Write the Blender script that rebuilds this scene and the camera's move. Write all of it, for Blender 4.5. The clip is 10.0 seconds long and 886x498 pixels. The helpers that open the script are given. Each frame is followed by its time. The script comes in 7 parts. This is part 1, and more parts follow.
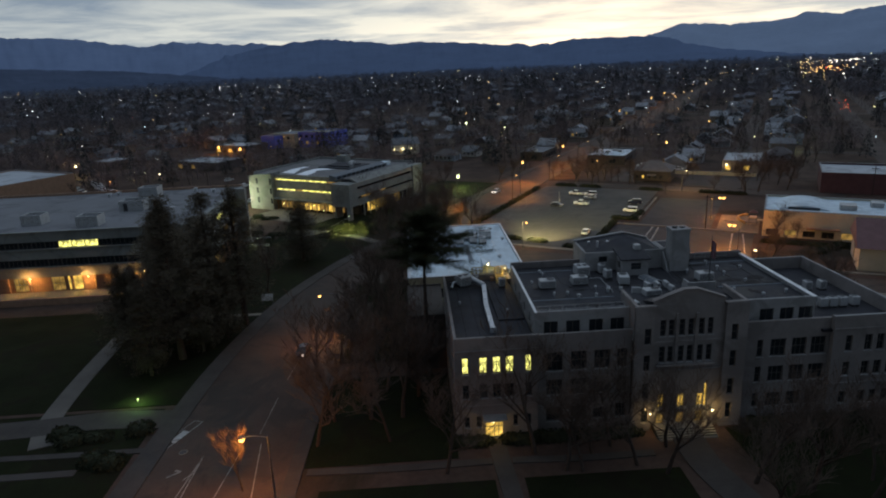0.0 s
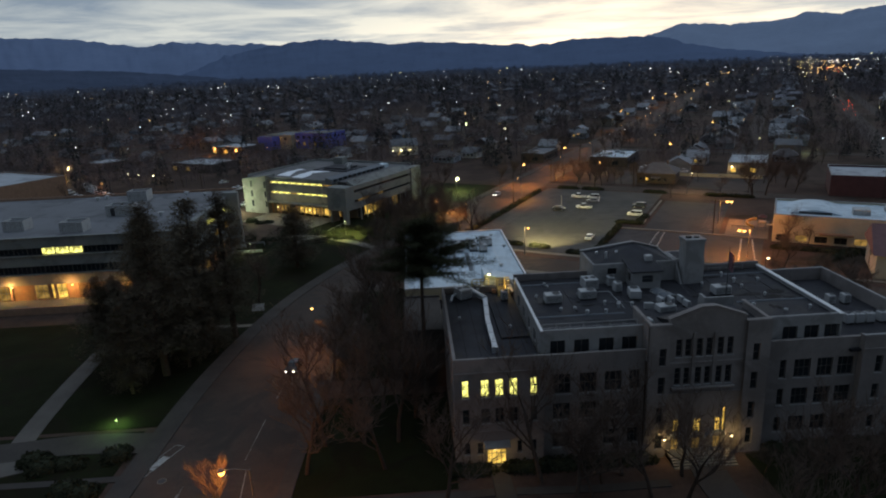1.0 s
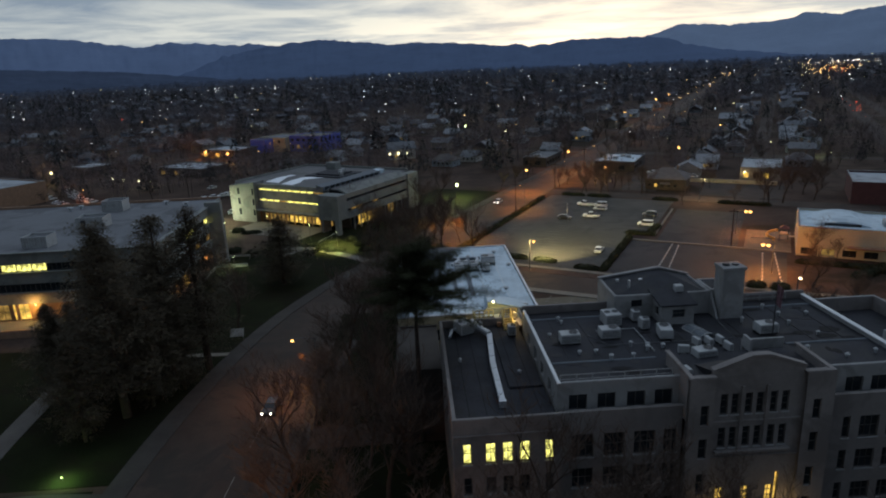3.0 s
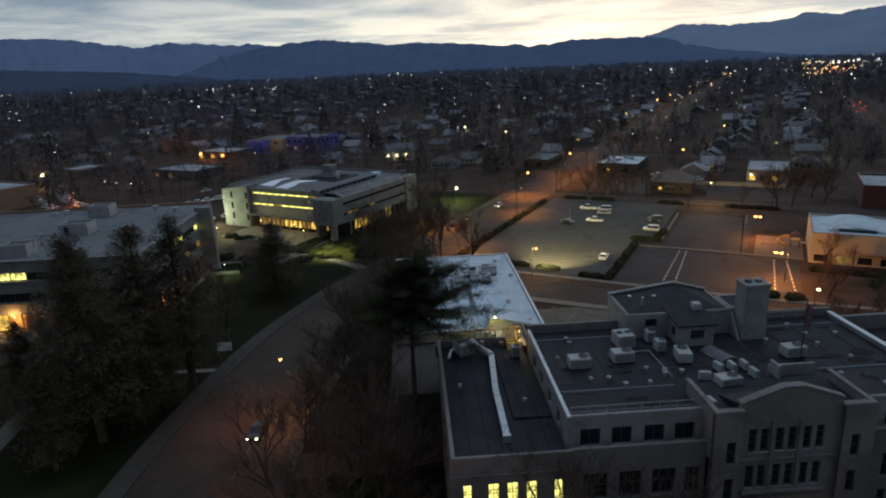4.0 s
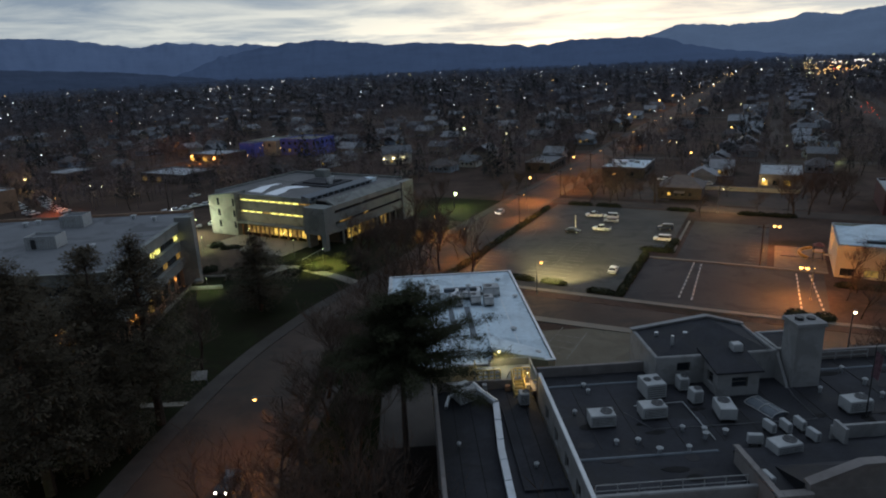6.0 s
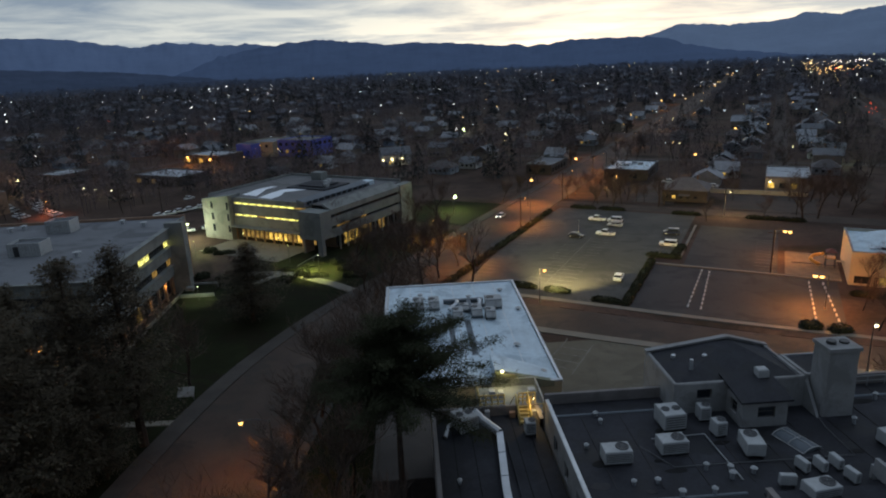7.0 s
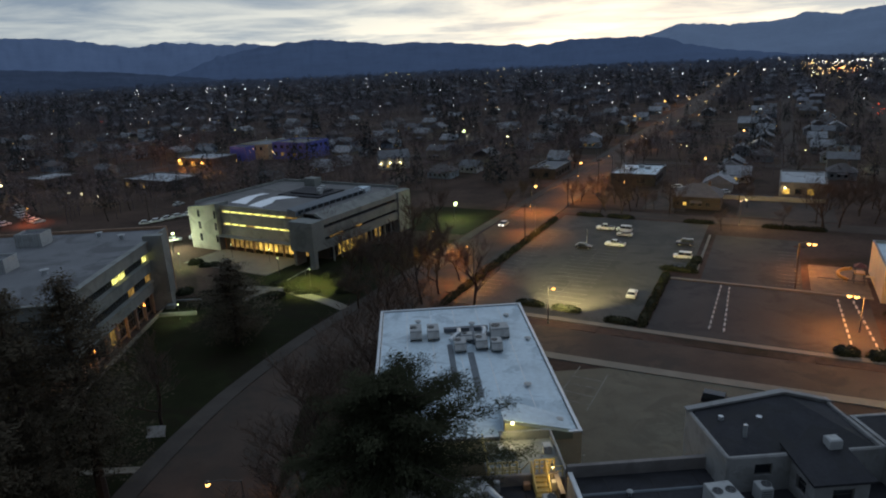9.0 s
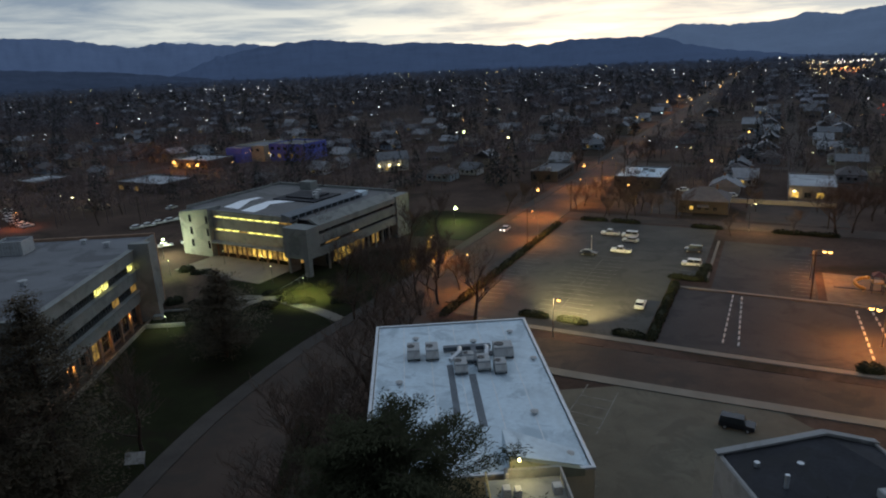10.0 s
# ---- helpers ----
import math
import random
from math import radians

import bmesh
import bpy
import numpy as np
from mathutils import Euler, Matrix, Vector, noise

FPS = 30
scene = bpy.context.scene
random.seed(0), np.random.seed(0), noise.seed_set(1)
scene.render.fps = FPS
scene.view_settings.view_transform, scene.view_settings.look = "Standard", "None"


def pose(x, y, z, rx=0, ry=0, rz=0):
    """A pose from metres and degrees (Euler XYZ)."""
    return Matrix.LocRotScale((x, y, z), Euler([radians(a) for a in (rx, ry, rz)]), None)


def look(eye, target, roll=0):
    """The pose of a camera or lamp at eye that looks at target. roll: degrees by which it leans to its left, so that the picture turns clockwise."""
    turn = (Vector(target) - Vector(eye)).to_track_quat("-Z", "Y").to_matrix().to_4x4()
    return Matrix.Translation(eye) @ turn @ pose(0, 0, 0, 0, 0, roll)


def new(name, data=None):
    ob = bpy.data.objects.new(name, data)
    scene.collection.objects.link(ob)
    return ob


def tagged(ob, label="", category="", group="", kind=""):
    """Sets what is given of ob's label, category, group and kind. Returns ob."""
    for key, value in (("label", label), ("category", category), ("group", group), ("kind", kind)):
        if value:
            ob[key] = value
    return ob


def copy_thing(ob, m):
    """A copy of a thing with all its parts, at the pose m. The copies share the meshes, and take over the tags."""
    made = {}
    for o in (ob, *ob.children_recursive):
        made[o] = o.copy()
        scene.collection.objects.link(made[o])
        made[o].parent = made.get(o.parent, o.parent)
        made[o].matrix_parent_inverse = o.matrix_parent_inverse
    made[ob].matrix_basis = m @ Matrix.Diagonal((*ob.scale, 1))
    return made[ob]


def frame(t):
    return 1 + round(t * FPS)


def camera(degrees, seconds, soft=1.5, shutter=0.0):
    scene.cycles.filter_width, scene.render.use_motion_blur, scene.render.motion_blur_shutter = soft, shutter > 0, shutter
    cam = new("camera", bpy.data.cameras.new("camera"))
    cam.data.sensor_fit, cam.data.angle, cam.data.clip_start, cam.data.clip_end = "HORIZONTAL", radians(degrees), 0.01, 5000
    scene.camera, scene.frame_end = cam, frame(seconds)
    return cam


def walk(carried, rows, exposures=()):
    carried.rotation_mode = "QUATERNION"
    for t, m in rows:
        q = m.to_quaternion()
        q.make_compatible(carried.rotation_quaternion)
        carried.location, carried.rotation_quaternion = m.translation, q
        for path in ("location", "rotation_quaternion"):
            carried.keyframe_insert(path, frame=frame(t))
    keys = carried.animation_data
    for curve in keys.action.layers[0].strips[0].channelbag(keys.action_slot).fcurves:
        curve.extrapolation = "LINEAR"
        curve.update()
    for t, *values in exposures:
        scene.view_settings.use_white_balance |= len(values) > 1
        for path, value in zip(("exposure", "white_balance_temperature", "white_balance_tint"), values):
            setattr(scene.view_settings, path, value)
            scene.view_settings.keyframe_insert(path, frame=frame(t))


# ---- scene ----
cam = camera(68.80, 10.0, soft=2.0)
PATH = [
    (0, pose(0.008, 0.082, 51.933, 73.804, 2.382, -3.050)),
    (0.5, pose(0.250, 3.223, 51.832, 73.806, 2.382, -3.074)),
    (1, pose(0.468, 6.543, 51.766, 73.813, 2.382, -3.100)),
    (1.5, pose(0.679, 9.964, 51.716, 73.822, 2.382, -3.125)),
    (2, pose(0.894, 13.423, 51.672, 73.833, 2.382, -3.151)),
    (2.5, pose(1.120, 16.868, 51.626, 73.844, 2.382, -3.176)),
    (3.25, pose(1.482, 21.928, 51.547, 73.859, 2.382, -3.212)),
    (4, pose(1.864, 26.787, 51.460, 73.870, 2.382, -3.246)),
    (4.5, pose(2.120, 29.895, 51.403, 73.874, 2.382, -3.268)),
    (5, pose(2.371, 32.898, 51.352, 73.876, 2.382, -3.288)),
    (5.5, pose(2.608, 35.805, 51.312, 73.875, 2.382, -3.308)),
    (6.25, pose(2.926, 40.019, 51.283, 73.869, 2.382, -3.335)),
    (7, pose(3.191, 44.132, 51.297, 73.860, 2.382, -3.359)),
    (7.5, pose(3.338, 46.869, 51.329, 73.854, 2.382, -3.374)),
    (8, pose(3.467, 49.644, 51.374, 73.848, 2.382, -3.388)),
    (8.5, pose(3.591, 52.495, 51.420, 73.845, 2.382, -3.401)),
    (9, pose(3.727, 55.465, 51.453, 73.844, 2.382, -3.414)),
    (9.5, pose(3.898, 58.598, 51.452, 73.849, 2.382, -3.427)),
    (10, pose(4.136, 61.936, 51.389, 73.861, 2.382, -3.439)),
]
walk(cam, PATH, exposures=[(0, 0.15), (10, 0.22)])

# ---- world and sun ----
world = bpy.data.worlds.new("dusk_sky")
scene.world = world
world.use_nodes = True
wn, wl = world.node_tree.nodes, world.node_tree.links
wn.clear()


def wnode(kind, **kw):
    n = wn.new(kind)
    for k, v in kw.items():
        n.inputs[k].default_value = v
    return n


w_out = wn.new("ShaderNodeOutputWorld")
w_sky = wn.new("ShaderNodeTexSky")
w_sky.sky_type, w_sky.sun_disc = "NISHITA", False
w_sky.sun_elevation, w_sky.sun_rotation = radians(3.0), radians(18)
w_sky.air_density, w_sky.dust_density, w_sky.ozone_density = 1.0, 2.0, 3.0
w_bg1 = wnode("ShaderNodeBackground", Strength=0.012)
wl.new(w_sky.outputs[0], w_bg1.inputs[0])
w_tc = wn.new("ShaderNodeTexCoord")
w_sep = wn.new("ShaderNodeSeparateXYZ")
wl.new(w_tc.outputs["Generated"], w_sep.inputs[0])


def wmath(op, a, b=0.0, clamp=False):
    n = wn.new("ShaderNodeMath")
    n.operation, n.use_clamp = op, clamp
    for i, v in enumerate((a, b)):
        if isinstance(v, (int, float)):
            n.inputs[i].default_value = v
        else:
            wl.new(v, n.inputs[i])
    return n.outputs[0]


def wmix(f, a, b):
    n = wn.new("ShaderNodeMix")
    n.data_type = "RGBA"
    wl.new(f, n.inputs[0])
    for i, v in ((6, a), (7, b)):
        if isinstance(v, tuple):
            n.inputs[i].default_value = (*v, 1)
        else:
            wl.new(v, n.inputs[i])
    return n.outputs[2]


sz = w_sep.outputs[2]
elev = wmath("MAXIMUM", sz, 0.0)
low = wmath("POWER", wmath("SUBTRACT", 1.0, elev, True), 9.0)
# glow of the set sun, ahead and to the east of the flight line
az = wmath("ADD", wmath("MULTIPLY", w_sep.outputs[0], math.sin(radians(20))), wmath("MULTIPLY", w_sep.outputs[1], math.cos(radians(20))))
glow = wmath("MULTIPLY", wmath("POWER", wmath("MAXIMUM", az, 0.0), 5.0), low)
# high, thin cloud sheets seen at a grazing angle
den = wmath("ADD", elev, 0.06)
w_comb = wn.new("ShaderNodeCombineXYZ")
wl.new(wmath("DIVIDE", w_sep.outputs[0], den), w_comb.inputs[0])
wl.new(wmath("MULTIPLY", wmath("DIVIDE", w_sep.outputs[1], den), 1.0), w_comb.inputs[1])
w_n1 = wnode("ShaderNodeTexNoise", Scale=0.62, Detail=8.0, Roughness=0.58, Distortion=0.4)
wl.new(w_comb.outputs[0], w_n1.inputs["Vector"])
w_r1 = wn.new("ShaderNodeMapRange")
w_r1.inputs[1].default_value, w_r1.inputs[2].default_value = 0.40, 0.61
wl.new(w_n1.outputs[0], w_r1.inputs[0])
base_col = wmix(low, (0.225, 0.280, 0.362), (0.53, 0.60, 0.645))
warm_col = wmix(glow, base_col, (1.10, 1.04, 0.86))
w_dark = wn.new("ShaderNodeMix")
w_dark.data_type, w_dark.blend_type = "RGBA", "MULTIPLY"
w_dark.inputs[0].default_value = 1.0
wl.new(warm_col, w_dark.inputs[6])
wl.new(wmix(w_r1.outputs[0], (1.28, 1.24, 1.16), (0.62, 0.70, 0.81)), w_dark.inputs[7])
# the sky overhead, out of view, is raised to put more light on the ground
w_high = wmath("MULTIPLY", wmath("SUBTRACT", elev, 0.2), 1.6, True)
w_lift = wmath("MULTIPLY_ADD", w_high, 1.25)
w_lift.node.inputs[2].default_value = 1.0
w_bg2 = wnode("ShaderNodeBackground", Strength=0.88)
fade = wmath("MULTIPLY_ADD", az, 0.42)
fade.node.inputs[2].default_value = 0.62
w_east = wn.new("ShaderNodeVectorMath")
w_east.operation = "SCALE"
wl.new(w_dark.outputs[2], w_east.inputs[0])
wl.new(wmath("MULTIPLY", fade, w_lift), w_east.inputs["Scale"])
wl.new(w_east.outputs[0], w_bg2.inputs[0])
w_add = wn.new("ShaderNodeAddShader")
wl.new(w_bg1.outputs[0], w_add.inputs[0])
wl.new(w_bg2.outputs[0], w_add.inputs[1])
wl.new(w_add.outputs[0], w_out.inputs[0])

sun = new("sun", bpy.data.lights.new("sun", "SUN"))
sun.data.energy, sun.data.angle, sun.data.color = 0.12, radians(25), (1.0, 0.9, 0.75)
sun.matrix_world = look((600, 1900, 160), (0, 0, 0))

# ---- ground form and street grid ----


def gz(y):
    """Height of the ground: the campus lawn falls gently towards the cross street."""
    t = min(1.0, max(0.0, (165.0 - y) / 70.0))
    return 2.4 * t * t * (3 - 2 * t)


def grid(a, b):
    """Street grid: a along the avenue, b across it."""
    return 20 + 0.5 * a + 0.8660254 * b, 180 + 0.8660254 * a - 0.5 * b


GRID = pose(20, 180, 0, 0, 0, -30)

# ---- materials ----


def material(name, colour, rough=0.8, vary=0.25, scale=1.5, fine=14.0, bump=0.15, metal=0.0, tint=None, per_object=0.0, per_island=0.0, stain=None, stain_scale=0.35, wet=0.0, spec=0.5):
    m = bpy.data.materials.new(name)
    m.use_nodes = True
    n, l = m.node_tree.nodes, m.node_tree.links
    bsdf = n["Principled BSDF"]
    bsdf.inputs["Roughness"].default_value, bsdf.inputs["Metallic"].default_value = rough, metal
    bsdf.inputs["Specular IOR Level"].default_value = spec
    tc = n.new("ShaderNodeTexCoord")
    n1, n2 = n.new("ShaderNodeTexNoise"), n.new("ShaderNodeTexNoise")
    for q, s in ((n1, scale), (n2, fine)):
        q.inputs["Scale"].default_value, q.inputs["Detail"].default_value, q.inputs["Roughness"].default_value = s, 5.0, 0.6
        l.new(tc.outputs["Object"], q.inputs["Vector"])
    add = n.new("ShaderNodeMath")
    add.operation = "MULTIPLY_ADD"
    l.new(n1.outputs[0], add.inputs[0])
    add.inputs[1].default_value = 0.68
    mul = n.new("ShaderNodeMath")
    mul.operation = "MULTIPLY"
    l.new(n2.outputs[0], mul.inputs[0])
    mul.inputs[1].default_value = 0.32
    l.new(mul.outputs[0], add.inputs[2])
    last = add.outputs[0]
    if per_object or per_island:
        src = n.new("ShaderNodeObjectInfo").outputs["Random"] if per_object else n.new("ShaderNodeNewGeometry").outputs["Random Per Island"]
        mm = n.new("ShaderNodeMath")
        mm.operation = "MULTIPLY_ADD"
        l.new(src, mm.inputs[0])
        mm.inputs[1].default_value = per_object or per_island
        l.new(last, mm.inputs[2])
        m2 = n.new("ShaderNodeMath")
        m2.operation = "SUBTRACT"
        l.new(mm.outputs[0], m2.inputs[0])
        m2.inputs[1].default_value = 0.5 * (per_object or per_island)
        last = m2.outputs[0]
    ramp = n.new("ShaderNodeMapRange")
    ramp.inputs[1].default_value, ramp.inputs[2].default_value = 0.3, 0.7
    l.new(last, ramp.inputs[0])
    mix = n.new("ShaderNodeMix")
    mix.data_type = "RGBA"
    l.new(ramp.outputs[0], mix.inputs[0])
    dark = tuple(c * (1 - vary) for c in colour)
    lite = tint or tuple(min(1, c * (1 + vary)) for c in colour)
    mix.inputs[6].default_value, mix.inputs[7].default_value = (*dark, 1), (*lite, 1)
    top = mix.outputs[2]
    if stain:
        # patches with an outline of their own: stains, repairs, damp
        n3, sr, sm = n.new("ShaderNodeTexNoise"), n.new("ShaderNodeMapRange"), n.new("ShaderNodeMix")
        n3.inputs["Scale"].default_value, n3.inputs["Detail"].default_value, n3.inputs["Distortion"].default_value = stain_scale, 7.0, 0.8
        n3.inputs["Roughness"].default_value = 0.65
        l.new(tc.outputs["Object"], n3.inputs["Vector"])
        l.new(n3.outputs[0], sr.inputs[0])
        sr.inputs[1].default_value, sr.inputs[2].default_value = 0.50, 0.60
        sm.data_type = "RGBA"
        l.new(sr.outputs[0], sm.inputs[0])
        l.new(top, sm.inputs[6])
        sm.inputs[7].default_value = (*stain, 1)
        top = sm.outputs[2]
        if wet:
            rr = n.new("ShaderNodeMapRange")
            l.new(sr.outputs[0], rr.inputs[0])
            rr.inputs[3].default_value, rr.inputs[4].default_value = rough, rough - wet
            l.new(rr.outputs[0], bsdf.inputs["Roughness"])
    l.new(top, bsdf.inputs["Base Color"])
    if bump:
        b = n.new("ShaderNodeBump")
        b.inputs["Strength"].default_value, b.inputs["Distance"].default_value = bump, 0.05
        l.new(n2.outputs[0], b.inputs["Height"])
        l.new(b.outputs[0], bsdf.inputs["Normal"])
    return m


def glowing(name, colour, strength, vary=0.0, scale=1.2):
    m = bpy.data.materials.new(name)
    m.use_nodes = True
    n, l = m.node_tree.nodes, m.node_tree.links
    n.clear()
    out, em = n.new("ShaderNodeOutputMaterial"), n.new("ShaderNodeEmission")
    em.inputs[0].default_value, em.inputs[1].default_value = (*colour, 1), strength
    if vary:
        tc, tx, mr = n.new("ShaderNodeTexCoord"), n.new("ShaderNodeTexNoise"), n.new("ShaderNodeMapRange")
        tx.inputs["Scale"].default_value = scale
        l.new(tc.outputs["Object"], tx.inputs["Vector"])
        l.new(tx.outputs[0], mr.inputs[0])
        mr.inputs[1].default_value, mr.inputs[2].default_value = 0.35, 0.65
        mr.inputs[3].default_value, mr.inputs[4].default_value = strength * (1 - vary), strength * (1 + vary)
        l.new(mr.outputs[0], em.inputs[1])
    l.new(em.outputs[0], out.inputs[0])
    return m


def glass(name, colour=(0.02, 0.025, 0.03), rough=0.08):
    m = material(name, colour, rough, 0.2, 0.6, 3.0, 0.0)
    m.node_tree.nodes["Principled BSDF"].inputs["Specular IOR Level"].default_value = 0.6
    return m


M_GROUND = material("winter_earth_and_grass", (0.074, 0.049, 0.038), 0.95, 0.5, 0.05, 0.9, 0.0, stain=(0.038, 0.029, 0.020), stain_scale=0.03, spec=0.08)
M_LAWN = material("dark_lawn", (0.0155, 0.0180, 0.0080), 0.95, 0.45, 0.12, 3.0, 0.3, stain=(0.016, 0.0145, 0.0085), stain_scale=0.12, spec=0.05)
M_ASPHALT = material("asphalt", (0.066, 0.047, 0.037), 0.85, 0.4, 0.09, 6.0, 0.12, stain=(0.048, 0.038, 0.031), stain_scale=0.13, spec=0.2)
M_LOT = material("lot_asphalt", (0.070, 0.065, 0.055), 0.85, 0.4, 0.07, 5.0, 0.12, stain=(0.052, 0.048, 0.041), stain_scale=0.16, spec=0.3)
# yard asphalt raised and warmed in colour, in place of lamp light
M_YARD = material("worn_lamp_tinted_yard", (0.115, 0.102, 0.074), 0.85, 0.3, 0.12, 5.0, 0.12, stain=(0.092, 0.082, 0.06), stain_scale=0.2, spec=0.3)
M_LOT_NEW = material("fresh_lot_asphalt", (0.042, 0.038, 0.037), 0.85, 0.35, 0.05, 5.0, 0.1, stain=(0.028, 0.026, 0.026), stain_scale=0.11, spec=0.3)
M_WALK = material("concrete_pavement", (0.185, 0.165, 0.132), 0.9, 0.2, 0.25, 5.0, 0.1, spec=0.3)
M_KERB = material("worn_kerb_concrete", (0.060, 0.052, 0.046), 0.9, 0.3, 0.2, 4.0, 0.1, spec=0.2)
M_KERB_PALE = material("pale_footpath", (0.125, 0.112, 0.098), 0.9, 0.25, 0.2, 4.0, 0.1, spec=0.2)
M_PAINT = material("road_paint", (0.40, 0.39, 0.36), 0.7, 0.35, 1.1, 7.0, 0.0, stain=(0.2, 0.19, 0.17), stain_scale=0.9, spec=0.3)
M_LINE = material("worn_line_paint", (0.22, 0.215, 0.195), 0.8, 0.3, 0.8, 7.0, 0.0, stain=(0.11, 0.105, 0.095), stain_scale=0.7, spec=0.2)
M_STONE = material("limestone_wall", (0.225, 0.202, 0.188), 0.9, 0.2, 0.22, 3.0, 0.12, stain=(0.172, 0.153, 0.142), stain_scale=0.18, spec=0.2)
M_TRIM = material("pale_stone_trim", (0.285, 0.28, 0.272), 0.8, 0.16, 0.5, 5.0, 0.08, stain=(0.225, 0.22, 0.212), stain_scale=0.4, spec=0.3)
M_ROOF = material("dark_bitumen_roof", (0.031, 0.031, 0.036), 0.8, 0.5, 0.25, 3.5, 0.25, stain=(0.016, 0.016, 0.018), stain_scale=0.30, wet=0.2, spec=0.22)
M_COPING = material("pale_coping_metal", (0.66, 0.66, 0.65), 0.6, 0.2, 0.6, 5.0, 0.05)
M_ROOF2 = material("grey_gravel_roof", (0.155, 0.158, 0.166), 0.85, 0.22, 0.08, 2.0, 0.15, stain=(0.105, 0.105, 0.11), stain_scale=0.1, spec=0.4)
M_MEMBRANE = material("white_roof_membrane", (0.54, 0.63, 0.68), 0.6, 0.18, 0.2, 1.6, 0.05, stain=(0.39, 0.47, 0.52), stain_scale=0.25, spec=0.3)
M_ROOF_LIB = material("brown_grey_roof", (0.125, 0.122, 0.12), 0.8, 0.25, 0.1, 2.0, 0.12, stain=(0.09, 0.087, 0.085), stain_scale=0.12)
M_PATCH = material("grey_roof_patch", (0.115, 0.13, 0.145), 0.7, 0.25, 0.8, 5.0, 0.05)
M_CONC = material("board_concrete", (0.225, 0.232, 0.216), 0.85, 0.2, 0.18, 2.0, 0.1, stain=(0.165, 0.172, 0.16), stain_scale=0.2, spec=0.3)
M_SIDING = material("dark_brown_siding", (0.055, 0.046, 0.042), 0.85, 0.3, 0.5, 6.0, 0.1)
M_CHIP = material("play_bark_chip", (0.13, 0.10, 0.07), 0.95, 0.35, 0.6, 8.0, 0.3)
M_BRICK = material("brown_brick", (0.30, 0.18, 0.115), 0.85, 0.25, 0.8, 8.0, 0.2)
M_METAL = material("galvanised_metal", (0.52, 0.54, 0.56), 0.45, 0.15, 1.2, 9.0, 0.05, 0.6)
M_UNIT = material("grey_unit_paint", (0.40, 0.405, 0.40), 0.6, 0.15, 0.9, 8.0, 0.04, stain=(0.32, 0.32, 0.31), stain_scale=0.8, spec=0.3)
M_SLAT = material("grey_louvre", (0.13, 0.13, 0.13), 0.6, 0.2, 2.0, 9.0, 0.0, spec=0.3)
M_DARK = material("dark_metal", (0.03, 0.03, 0.032), 0.5, 0.2, 2.0, 9.0, 0.0)
M_FAN = material("fan_grille", (0.02, 0.02, 0.022), 0.5, 0.3, 8.0, 30.0, 0.2)
M_FRAME = material("dark_window_frame", (0.07, 0.065, 0.06), 0.5, 0.2, 2.0, 12.0, 0.0)
M_PANE = glass("dark_glass")
# serves the hall's blinds and the near-black fill inside two buildings
M_BLIND_CORE = material("dark_blind_and_core", (0.045, 0.04, 0.04), 0.7, 0.3, 0.7, 6.0, 0.0)
M_LIT = glowing("lit_room_yellow", (1.0, 0.94, 0.24), 1.15, 0.75, 1.1)
M_LIT_WARM = glowing("lit_room_amber", (1.0, 0.62, 0.12), 0.85, 0.5, 0.7)
M_LIT_DIM = glowing("dim_lit_room", (1.0, 0.6, 0.16), 0.22, 0.5, 0.8)
M_BULB_W = glowing("white_lamp", (1.0, 0.86, 0.45), 7.0)
M_BULB_G = glowing("mercury_lamp", (0.84, 1.0, 0.46), 7.0)
M_BULB_O = glowing("sodium_lamp", (1.0, 0.50, 0.12), 5.0)
M_POLE = material("lamp_pole", (0.10, 0.10, 0.10), 0.5, 0.2, 2.0, 9.0, 0.0, 0.5)
M_BARK = material("dark_bark", (0.065, 0.050, 0.041), 0.95, 0.3, 2.0, 12.0, 0.2, spec=0.1)
M_TWIG = material("bare_twigs", (0.105, 0.077, 0.062), 0.95, 0.3, 1.0, 6.0, 0.0, spec=0.05)
M_NEEDLE = material("pine_needles", (0.092, 0.075, 0.052), 0.95, 0.35, 0.35, 3.0, 0.0, per_island=0.3, spec=0.05)
M_CEDAR = material("cedar_needles", (0.046, 0.048, 0.028), 0.95, 0.35, 0.35, 3.0, 0.0, per_island=0.3, spec=0.0)
M_HEDGE = material("hedge_leaves", (0.030, 0.033, 0.019), 0.95, 0.4, 0.6, 4.0, 0.0, per_island=0.4, spec=0.1)
M_RAIL = material("grey_rail", (0.36, 0.36, 0.35), 0.6, 0.1, 2.0, 9.0, 0.0, 0.2)
M_BLUE = material("ultramarine_paint", (0.10, 0.12, 0.50), 0.7, 0.15, 0.3, 4.0, 0.05)
M_SAND = material("sand_render", (0.42, 0.36, 0.24), 0.85, 0.15, 0.3, 4.0, 0.05)
M_RUBBER = material("tyre_rubber", (0.02, 0.02, 0.02), 0.8, 0.2, 4.0, 20.0, 0.0)
# same bare woods, bluer with distance: the haze is painted into the colour
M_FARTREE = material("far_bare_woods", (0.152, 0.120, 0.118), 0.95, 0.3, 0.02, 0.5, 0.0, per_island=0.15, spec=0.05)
M_HAZEWOOD = material("haze_tinted_far_woods", (0.165, 0.180, 0.232), 0.95, 0.25, 0.006, 0.5, 0.0, per_island=0.12, spec=0.05)
M_MIDWOOD = material("half_haze_tinted_woods", (0.152, 0.140, 0.155), 0.95, 0.28, 0.01, 0.5, 0.0, per_island=0.12, spec=0.05)
# conifer green, then a copy lightened and blued as painted haze
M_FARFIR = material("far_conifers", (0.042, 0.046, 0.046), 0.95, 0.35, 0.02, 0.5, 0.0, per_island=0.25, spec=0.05)
